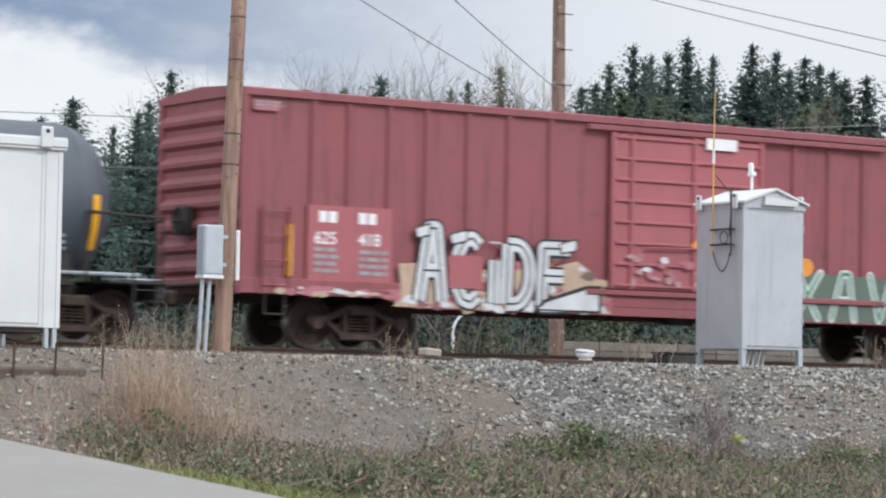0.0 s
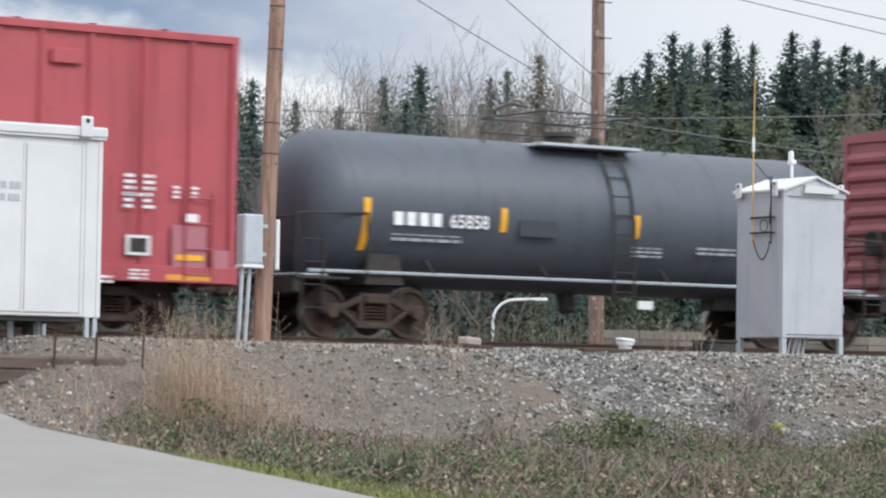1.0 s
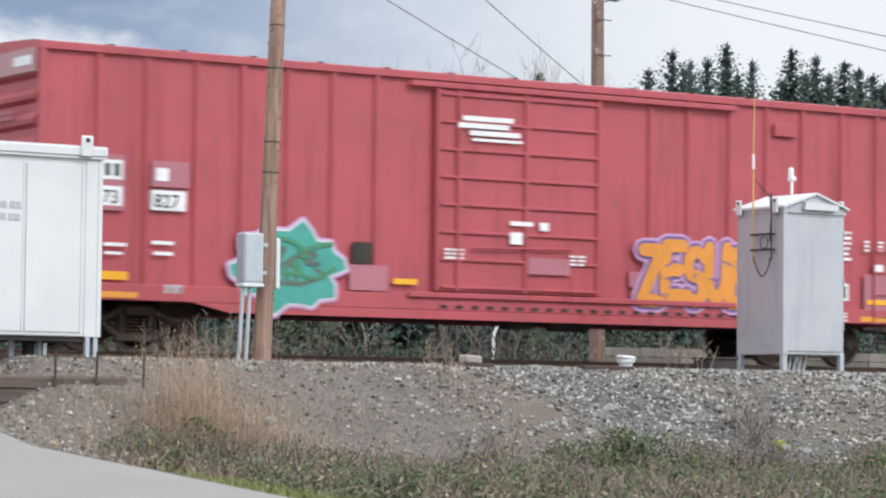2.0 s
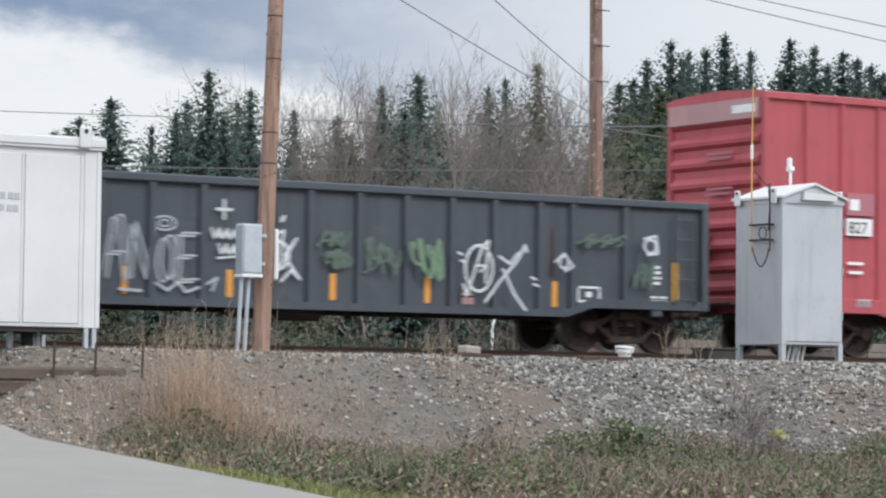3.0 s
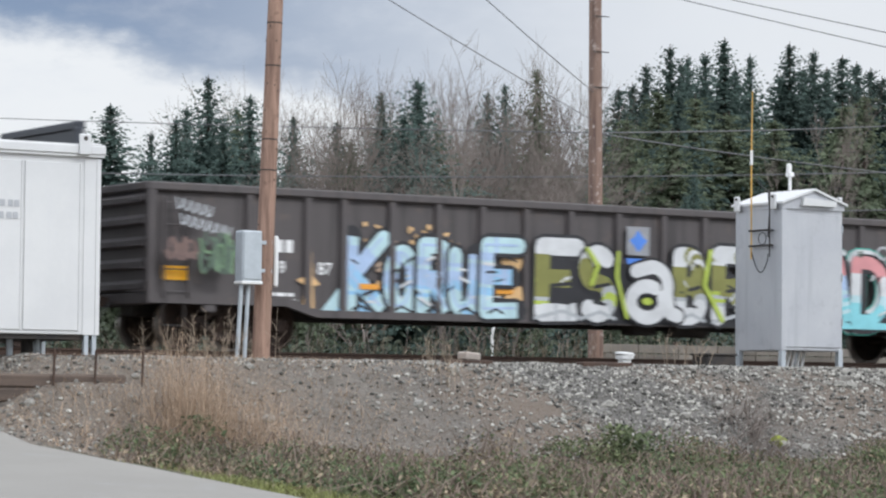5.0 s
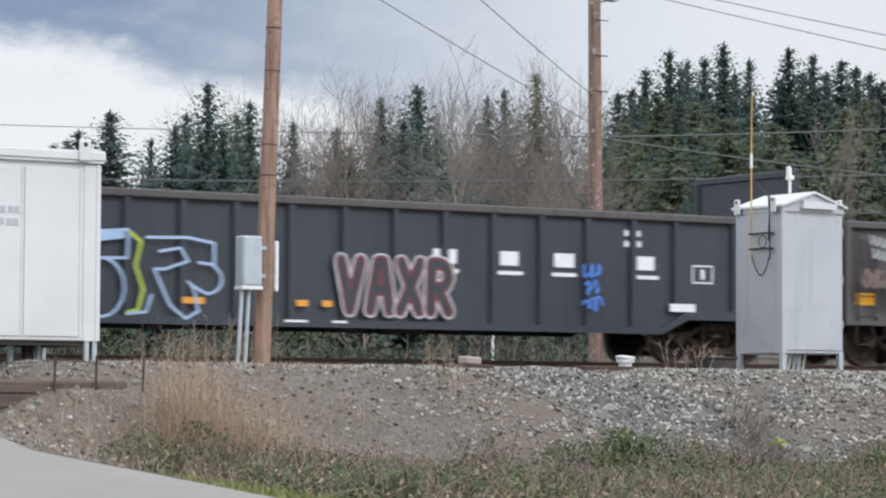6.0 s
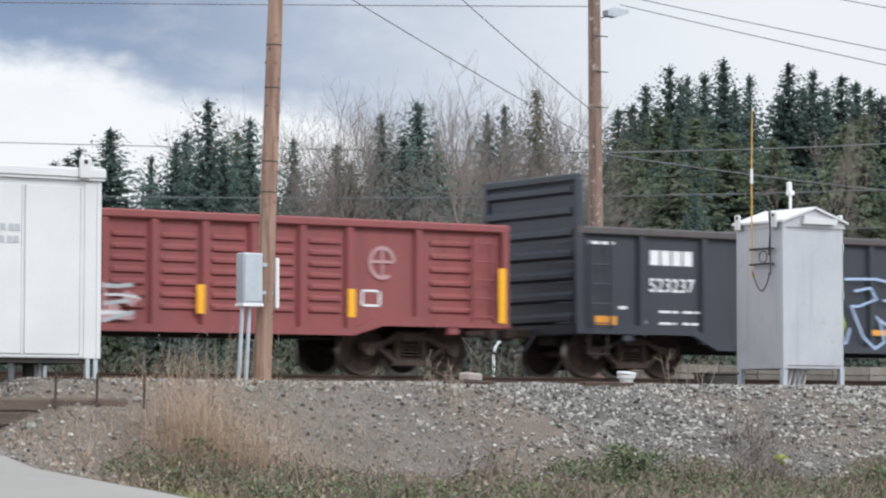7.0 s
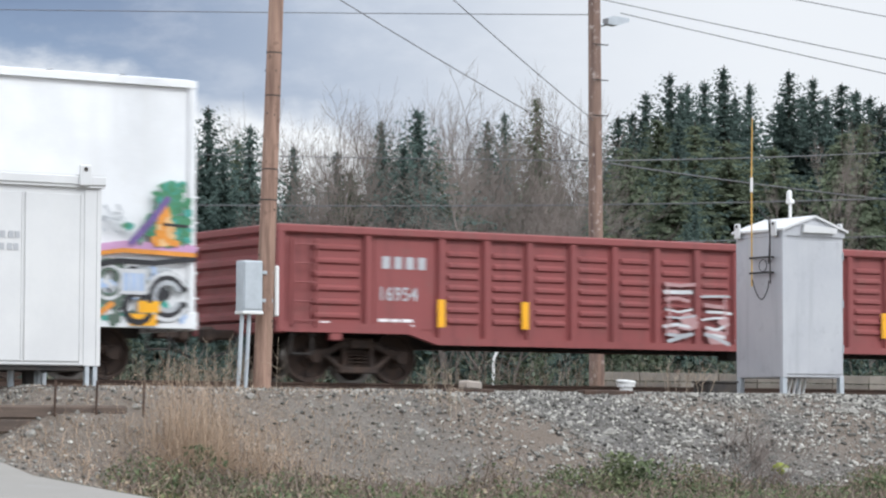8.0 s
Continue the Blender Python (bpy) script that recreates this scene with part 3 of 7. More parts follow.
def couplers(car, length):
    for x, k in ((0, -1), (length, 1)):
        s = Shape()
        s.box(min(x, x + 0.5 * k), max(x, x + 0.5 * k), 1.45, 1.65, 0.74, 0.92, 0.03)
        s.box(min(x + 0.42 * k, x + 0.66 * k), max(x + 0.42 * k, x + 0.66 * k), 1.38, 1.72, 0.68, 0.98, 0.06)
        part("coupler", s, M_RUST, car)
        part("brake_hose", Shape().tube([(x + 0.1 * k, 1.2, 0.8), (x + 0.35 * k, 1.2, 0.5), (x + 0.6 * k, 1.3, 0.42)], 0.025), M_CABLE, car)


def ladder(car, x, z0, z1, n, w, mat, y=-0.05, face="side"):
    s = Shape()
    for i in range(n):
        z = z0 + (z1 - z0) * i / (n - 1)
        s.tube([(x, y + 0.05, z), (x, y, z), (x + w, y, z), (x + w, y + 0.05, z)], 0.012, 5)
    s.box(x - 0.03, x, y - 0.005, y + 0.05, z0 - 0.1, z1 + 0.1, 0.005)
    s.box(x + w, x + w + 0.03, y - 0.005, y + 0.05, z0 - 0.1, z1 + 0.1, 0.005)
    part("ladder", s, mat, car)


def end_ladder(car, x, k, z0, z1, n, mat):
    """Grab irons on the end sheet, by the near corner."""
    for i in range(n):
        z = z0 + (z1 - z0) * i / (n - 1)
        part("grab_iron", Shape().tube([(x, 0.12, z), (x + 0.07 * k, 0.12, z), (x + 0.07 * k, 0.58, z), (x, 0.58, z)], 0.013, 5), mat, car)


def underframe(car, length, z, trucks):
    s = Shape()
    s.box(0.4, length - 0.4, 1.25, 1.85, z - 0.35, z, 0.02)
    n = int(length / 1.3)
    for i in range(1, n):
        x = length * i / n
        if min(abs(x - t) for t in trucks) > 1.5:
            s.box(x - 0.05, x + 0.05, 0.1, 3.0, z - 0.14, z, 0.01)
    part("underframe", s, M_STEEL_DARK, car)
    mid = length / 2
    s = Shape()
    s.lathe([(0, 0.15), (0.06, 0.2), (0.9, 0.2), (0.96, 0.15)], (mid + 1.2, 0.75, z - 0.33), (1, 0, 0), 12)
    s.box(mid + 0.2, mid + 0.8, 0.5, 0.9, z - 0.5, z - 0.12, 0.04)
    s.rod((mid + 0.8, 0.7, z - 0.3), (mid + 1.2, 0.75, z - 0.33), 0.02)
    part("brake_gear", s, M_STEEL_DARK, car)
    part("brake_rod", Shape().rod((2.5, 0.95, z - 0.38), (length - 2.5, 0.95, z - 0.38), 0.018), M_STEEL_DARK, car)


def strips(car, xs, z0, z1, w, mat=None, y=-0.012):
    for x in xs:
        part("reflector_strip", Shape().box(x, x + w, y, y + 0.006, z0, z1), mat or M_YELLOW, car)


def boxcar(name, label, x_left, length, height, mat, sill_z, trucks, door, posts, end_ribs, patch=None):
    """A sixty-foot steel box car; x from its left end, y from its near flank, z from the railhead."""
    car = thing(name, label, "railcar", TRACK @ pose(x_left, 0, 0), "freight train cars")
    CARS.append((car, x_left))
    ridge = height + 0.10
    floor_z = sill_z + 0.22
    part("body", Shape().box(0.06, length - 0.06, 0.06, 3.04, floor_z, height - 0.10, 0.03), mat, car)
    roof = [(-0.02, height - 0.14), (-0.02, height - 0.02), (0.25, height + 0.03), (1.55, ridge), (2.85, height + 0.03), (3.12, height - 0.02), (3.12, height - 0.14)]
    r = Shape().prism([(a, c) for a, c in roof], 0.0, length, "x")
    for i in range(1, 14):
        x = length * i / 14
        r.add([(x + dx, y, z + dz) for dx in (-0.04, 0.04) for dz in (0.0, 0.03) for y, z in ((0.1, height + 0.0), (1.55, ridge), (3.0, height + 0.0))],
              [(0, 1, 4, 3), (1, 2, 5, 4), (6, 7, 10, 9), (7, 8, 11, 10), (3, 4, 10, 9), (4, 5, 11, 10)])
    part("roof", r, mat, car)
    for y0, y1 in ((-0.02, 0.05), (3.05, 3.12)):
        part("side_sill", Shape().box(0.0, length, y0, y1, sill_z, floor_z + 0.06, 0.012), mat, car)
        mid = Shape().prism([(2.9, sill_z), (3.6, sill_z - 0.16), (length - 3.6, sill_z - 0.16), (length - 2.9, sill_z)], y0 + 0.002, y1 - 0.002)
        part("side_sill", mid, mat, car)
    for x in posts:
        for y0, y1 in ((0.0, 0.065), (3.035, 3.10)):
            part("side_post", Shape().prism([(x - 0.07, y1 if y0 < 1 else y0), (x - 0.035, y0 if y0 < 1 else y1), (x + 0.035, y0 if y0 < 1 else y1), (x + 0.07, y1 if y0 < 1 else y0)],
                                            floor_z + 0.05, height - 0.12, "z"), mat, car)
    for x in (0.0, length - 0.13):
        for y0 in (-0.01, 2.98):
            part("corner_post", Shape().box(x, x + 0.13, y0, y0 + 0.13, floor_z, height - 0.12, 0.02), mat, car)
    n = end_ribs
    for x, k in ((0.06, -1), (length - 0.06, 1)):
        for i in range(n):
            z = floor_z + 0.25 + (height - floor_z - 0.75) * i / (n - 1)
            w = Shape().prism([(x, z - 0.12), (x + 0.09 * k, z - 0.05), (x + 0.10 * k, z + 0.03), (x, z + 0.15)], 0.16, 2.94)
            part("end_corrugation", w, mat, car)
        part("end_sill", Shape().box(min(x, x + 0.12 * k), max(x, x + 0.12 * k), 0.0, 3.1, sill_z - 0.02, floor_z + 0.08, 0.02), mat, car)
    underframe(car, length, floor_z, trucks)
    bogies(car, trucks)
    couplers(car, length)
    # sliding plug door with its rails
    a, b = door
    z0, z1 = floor_z + 0.12, height - 0.30
    dmat = patch or mat
    for y, sgn in ((-0.03, -1), (3.07, 1)):
        d = part("door", Shape().box(a, b, y, y + 0.06, z0, z1, 0.015), dmat, car, "sliding plug door")
        ys = (y - 0.045, y) if sgn < 0 else (y + 0.06, y + 0.105)
        for i in range(8):
            z = z0 + 0.05 + (z1 - z0 - 0.16) * i / 7
            part("door_rib", Shape().box(a + 0.12, b - 0.06, ys[0], ys[1], z, z + 0.06, 0.012), dmat, d)
        for x in (a, a + 0.45, (a + b) / 2 + 0.1, b - 0.1):
            part("door_bar", Shape().box(x, x + 0.09, ys[0] - 0.01, ys[1] + 0.01, z0, z1, 0.012), dmat, d)
        part("door_handle", Shape().tube([(a + 0.8, ys[0] - 0.03, z0 + 0.8), (b - 0.7, ys[0] - 0.03, z0 + 0.85)], 0.02), dmat, d)
    for z, hgt in ((z1 + 0.02, 0.10), (z0 - 0.12, 0.10)):
        part("door_rail", Shape().box(a - 0.55, b + 3.2, -0.085, -0.02, z, z + hgt, 0.012), mat, car)
    for x, k in ((0.0, -1), (length, 1)):
        end_ladder(car, x + 0.04 * k, k, sill_z + 0.1, height - 2.0, 6, mat)
    s = Shape().lathe([(-0.02, 0.24), (0.0, 0.27), (0.02, 0.24)], (-0.18, 1.95, floor_z + 1.1), (1, 0, 0), 16, False)
    for a in range(4):
        s.rod((-0.18, 1.95, floor_z + 1.1), (-0.18, 1.95 + 0.25 * math.cos(a * 1.57), floor_z + 1.1 + 0.25 * math.sin(a * 1.57)), 0.014)
    part("brake_wheel", s, M_STEEL_DARK, car)
    part("brake_box", Shape().box(-0.16, 0.02, 1.7, 2.2, floor_z + 0.85, floor_z + 1.35, 0.03), M_STEEL_DARK, car)
    part("crossover_platform", Shape().box(-0.42, -0.02, 0.5, 2.6, sill_z + 0.12, sill_z + 0.17, 0.01), M_STEEL_DARK, car)
    if posts:
        ladder(car, 0.45, sill_z + 0.15, sill_z + 1.45, 4, 0.5, mat)
        ladder(car, length - 0.98, sill_z + 0.15, sill_z + 1.45, 4, 0.5, mat)
    for x in (0.5, length - 0.9):
        part("step", Shape().tube([(x, 0.0, sill_z), (x, 0.0, sill_z - 0.35), (x + 0.4, 0.0, sill_z - 0.35), (x + 0.4, 0.0, sill_z)], 0.018), M_STEEL_DARK, car)
    return car


def gondola(name, label, x_left, length, height, mat, sill_end, sill_mid, trucks, ribs, tall_ends=0.0, louvres=False, chord=None):
    """An open-topped steel gondola with outside posts."""
    car = thing(name, label, "railcar", TRACK @ pose(x_left, 0, 0), "freight train cars")
    CARS.append((car, x_left))
    fz = sill_end + 0.16
    drop = 2.7
    for y0, y1 in ((0.09, 0.12), (2.98, 3.01)):
        side = [(0.05, fz), (drop, fz), (drop + 0.6, sill_mid + 0.12), (length - drop - 0.6, sill_mid + 0.12), (length - drop, fz), (length - 0.05, fz), (length - 0.05, height - 0.08), (0.05, height - 0.08)]
        part("side_sheet", Shape().prism(side, y0, y1), mat, car)
    part("floor", Shape().box(0.05, length - 0.05, 0.12, 2.98, fz, fz + 0.08), M_STEEL_DARK, car)
    for y0 in (0.0, 2.96):
        part("top_chord", Shape().box(0.0, length, y0 - 0.02, y0 + 0.16, height - 0.15, height, 0.025), chord or mat, car)
        out = y0 - 0.01 if y0 == 0 else y0 + 0.04
        s = Shape().prism([(0.0, sill_end), (drop, sill_end), (drop + 0.6, sill_mid), (length - drop - 0.6, sill_mid), (length - drop, sill_end), (length, sill_end),
                           (length, sill_end + 0.17), (length - drop, sill_end + 0.17), (length - drop - 0.6, sill_mid + 0.13), (drop + 0.6, sill_mid + 0.13), (drop, sill_end + 0.17), (0.0, sill_end + 0.17)],
                          out, out + 0.11)
        part("side_sill", s, mat, car)
    for x in ribs:
        low = sill_end + 0.15 if (x < drop + 0.3 or x > length - drop - 0.3) else sill_mid + 0.12
        for a, b, c in ((0.0, 0.10, 1), (3.10, 3.0, -1)):
            part("side_post", Shape().prism([(x - 0.09, b), (x - 0.055, a), (x + 0.055, a), (x + 0.09, b)], low, height - 0.15, "z"), mat, car)
    for x, k in ((0.0, 1), (length, -1)):
        eh = height + tall_ends
        part("end_sheet", Shape().box(min(x + 0.06 * k, x + 0.1 * k), max(x + 0.06 * k, x + 0.1 * k), 0.05, 3.05, fz, eh - 0.05), mat, car)
        n = 5 if not tall_ends else 7
        for i in range(n):
            z = fz + 0.12 + (eh - fz - 0.42) * i / (n - 1)
            part("end_corrugation", Shape().prism([(x + 0.06 * k, z - 0.09), (x - 0.03 * k, z - 0.04), (x - 0.03 * k, z + 0.05), (x + 0.06 * k, z + 0.12)], 0.14, 2.96), mat, car)
        part("end_chord", Shape().box(min(x - 0.02 * k, x + 0.14 * k), max(x - 0.02 * k, x + 0.14 * k), 0.0, 3.1, eh - 0.14, eh, 0.02), mat, car)
        for y0 in (-0.015, 2.985):
            part("corner_post", Shape().box(min(x, x + 0.16 * k), max(x, x + 0.16 * k), y0, y0 + 0.13, sill_end, eh - 0.1, 0.02), mat, car)
        part("end_sill", Shape().box(min(x, x + 0.2 * k), max(x, x + 0.2 * k), 0.05, 3.05, sill_end - 0.02, fz + 0.02, 0.02), mat, car)
        end_ladder(car, x, -k, sill_end + 0.2, height - 0.3, 5, mat)
    if louvres:
        xs = [0.0] + list(ribs) + [length]
        for a, b in zip(xs[1:-1], xs[2:-1]):
            if b - a > 1.40:
                continue
            for i in range(7):
                z = sill_mid + 0.42 + (height - sill_mid - 0.85) * i / 6
                part("side_corrugation", Shape().prism([(0.095, z - 0.05), (0.045, z - 0.015), (0.045, z + 0.03), (0.095, z + 0.08)], a + 0.17, b - 0.17, "x"), mat, car)
    underframe(car, length, fz, trucks)
    bogies(car, trucks)
    couplers(car, length)
    for x in (0.3, length - 0.8):
        ladder(car, x, sill_end + 0.2, height - 0.35, 5, 0.45, mat)
        part("step", Shape().tube([(x, 0.03, sill_end), (x, 0.03, sill_end - 0.38), (x + 0.42, 0.03, sill_end - 0.38), (x + 0.42, 0.03, sill_end)], 0.018), M_STEEL_DARK, car)
    for x in (1.2, length - 1.2):
        part("jacking_pad", Shape().box(x - 0.12, x + 0.12, 0.0, 0.14, sill_end - 0.14, sill_end, 0.02), mat, car)
    return car


def tank_car():
    x_left, length = -18.35, 13.6
    car = thing("tank_car", "black tank car with yellow reflector strips and a top platform", "railcar", TRACK @ pose(x_left, 0, 0), "freight train cars")
    CARS.append((car, x_left))
    r, cz, a, b = 1.42, 2.36, 0.35, 12.95
    prof = [(a + 0.0, 0.02), (a + 0.03, 0.45), (a + 0.14, 0.85), (a + 0.34, 1.16), (a + 0.58, 1.34), (a + 0.85, r), (b - 0.85, r), (b - 0.58, 1.34), (b - 0.34, 1.16), (b - 0.14, 0.85), (b - 0.03, 0.45), (b, 0.02)]
    part("tank_shell", Shape().lathe(prof, (0, 1.55, cz), (1, 0, 0), 56), M_TANK, car, smooth=True)
    for x in (a + 0.9, 3.9, 6.65, 9.4, b - 0.9):
        part("weld_band", Shape().lathe([(x - 0.03, r + 0.006), (x + 0.03, r + 0.006)], (0, 1.55, cz), (1, 0, 0), 56, False), M_TANK, car, smooth=True)
    trucks = (1.9, 12.05)
    for x, k in ((0.0, 1), (length, -1)):
        s = Shape()
        s.box(min(x, x + 3.4 * k), max(x, x + 3.4 * k), 1.3, 1.8, 0.72, 1.02, 0.02)
        s.box(min(x, x + 0.15 * k), max(x, x + 0.15 * k), 0.1, 3.0, 0.75, 1.05, 0.02)
        s.box(min(x, x + 1.1 * k), max(x, x + 1.1 * k), 0.05, 3.05, 1.0, 1.05, 0.01)
        part("stub_sill", s, M_STEEL_DARK, car)
        part("saddle", Shape().prism([(x + 1.6 * k, 0.95), (x + 2.4 * k, 0.95), (x + 2.3 * k, 1.5), (x + 1.7 * k, 1.5)], 0.35, 2.75), M_STEEL_DARK, car)
        for y in (0.12, 2.98):
            part("side_railing", Shape().tube([(x + 0.05 * k, y, 1.05), (x + 0.05 * k, y, 2.15), (x + 1.5 * k, y, 2.2), (x + 1.5 * k, y, 1.05)], 0.022), M_STEEL_DARK, car)
        part("end_railing", Shape().tube([(x + 0.05 * k, 0.12, 2.1), (x + 0.05 * k, 2.98, 2.1)], 0.022), M_STEEL_DARK, car)
        part("brake_platform", Shape().box(min(x, x + 0.7 * k), max(x, x + 0.7 * k), 0.15, 0.9, 1.06, 1.1, 0.01), M_GALV, car)
        ladder(car, x + (0.15 if k > 0 else -0.6), 0.5, 1.7, 4, 0.4, M_STEEL_DARK, 0.06)
    part("side_rail", Shape().tube([(0.4, 0.30, 1.16), (length - 0.4, 0.30, 1.16)], 0.032), M_GALV, car, "long grey pipe handrail")
    part("side_rail", Shape().tube([(0.4, 2.8, 1.16), (length - 0.4, 2.8, 1.16)], 0.032), M_GALV, car)
    for x in (2.9, 5.4, 8.2, 10.6):
        part("rail_bracket", Shape().tube([(x + 0.12, 0.30, 1.16), (x - 0.05, 0.36, 1.42)], 0.035), M_STEEL_DARK, car)
    # dome, platform and railing
    px = 6.6
    s = Shape().box(px - 1.15, px + 1.15, 0.45, 2.65, cz + r - 0.12, cz + r - 0.06, 0.01)
    part("top_platform", s, M_GALV, car, "grey steel grating platform")
    part("manway", Shape().lathe([(-0.1, 0.27), (0.14, 0.27), (0.16, 0.32), (0.24, 0.30), (0.27, 0.1)], (px, 1.55, cz + r), (0, 0, 1), 20), M_STEEL_DARK, car, smooth=True)
    part("valve_housing", Shape().lathe([(-0.1, 0.13), (0.16, 0.13), (0.2, 0.08)], (px + 0.8, 1.55, cz + r), (0, 0, 1), 14), M_STEEL_DARK, car)
    z0 = cz + r
    for y in (0.47, 2.63):
        for x in (px - 1.1, px, px + 1.1):
            part("railing_post", Shape().rod((x, y, z0 - 0.1), (x, y, z0 + 0.52), 0.016), M_STEEL_DARK, car)
        for dz in (0.26, 0.52):
            part("railing_bar", Shape().rod((px - 1.1, y, z0 + dz), (px + 1.1, y, z0 + dz), 0.013), M_STEEL_DARK, car)
    for k in (-1, 1):
        part("railing_bar", Shape().rod((px + 1.1 * k, 0.47, z0 + 0.52), (px + 1.1 * k, 2.63, z0 + 0.52), 0.013), M_STEEL_DARK, car)
        hoop = [(px + 1.1 * k, 1.0, z0 + 0.62), (px + 1.5 * k, 1.0, z0 + 0.66), (px + 1.95 * k, 1.0, z0 + 0.5), (px + 2.1 * k, 1.0, z0 + 0.2), (px + 2.1 * k, 1.0, z0 - 0.1)]
        part("safety_hoop", Shape().tube(hoop, 0.02), M_STEEL_DARK, car)
    lx = 6.85
    pts = [(0.10, 0.55), (0.10, 2.3), (0.28, 3.0), (0.62, 3.55), (0.62, 3.75)]
    rail = part("side_ladder", Shape().tube([(lx, y - 0.05, z) for y, z in pts], 0.026), M_STEEL_DARK, car, "black steel side ladder")
    part("ladder_rail", Shape().tube([(lx + 0.46, y - 0.05, z) for y, z in pts], 0.026), M_STEEL_DARK, rail)
    for i in range(9):
        z = 0.6 + 0.36 * i
        y = 0.05 if z < 2.3 else 0.05 + (z - 2.3) * 0.3
        part("rung", Shape().rod((lx, y, z), (lx + 0.46, y, z), 0.014), M_STEEL_DARK, rail)
    for y, nm in ((0.1, 1), ):
        part("bottom_outlet", Shape().lathe([(0, 0.2), (0.35, 0.16), (0.42, 0.1)], (px + 0.2, 1.55, cz - r + 0.05), (0, 0, -1), 14), M_STEEL_DARK, car)
        part("placard", Shape().box(px + 1.0, px + 1.35, 0.3, 0.32, 0.66, 0.82, 0.005), M_PLASTIC, car)
    # curved safety strips lie on the shell
    for x, z0, z1, w in ((1.42, 1.55, 2.48, 0.14), (4.35, 1.98, 2.42, 0.13), (7.36, 1.98, 2.42, 0.13), (10.1, 1.98, 2.42, 0.12), (12.22, 1.55, 2.48, 0.12)):
        s = Shape()
        pts = [z0 + (z1 - z0) * i / 8 for i in range(9)]
        for i, z in enumerate(pts):
            rr = r + 0.007
            y = 1.55 - math.sqrt(max(0.0, rr * rr - (z - cz) ** 2))
            s.v += [(x, y, z), (x + w, y, z)]
            if i:
                s.f.append((2 * i - 2, 2 * i - 1, 2 * i + 1, 2 * i))
        part("reflector_strip", s.mesh("reflector_strip", M_YELLOW), M_YELLOW, car)
    y_flank = 1.55 - r - 0.004
    bars([(2.05 + 0.27 * i, 2.24 + 0.27 * i, 2.02, 2.26) for i in range(4)], car, M_WHITE, "lettering", "", y_flank - 0.004)
    lettering("65858", 0.34, 3.23, 2.02, car, M_WHITE, y_flank - 0.004)
    rnd = random.Random(5)
    tmp = [(2.05, 2.02 - 0.30, 1.5, 0.2, 2), (7.38, 1.62, 0.7, 0.32, 4), (8.9, 1.72, 0.95, 0.26, 3), (10.6, 1.7, 0.5, 0.5, 5), (11.15, 1.5, 0.6, 0.55, 5)]
    for x, z, w, h, n in tmp:
        ob = lines_of(x, z, w, h, n, rnd, car, M_GREY_PAINT)
        ob.location = (0, 1.55 - math.sqrt(r * r - (z + h / 2 - cz) ** 2) - 0.012, 0)
    part("dark_patch", Shape().box(4.75, 5.6, y_flank + 0.02, y_flank + 0.03, 1.92, 2.22), M_GON_BLUE, car).location = (0, -0.03, 0)
    bogies(car, trucks)
    couplers(car, length)


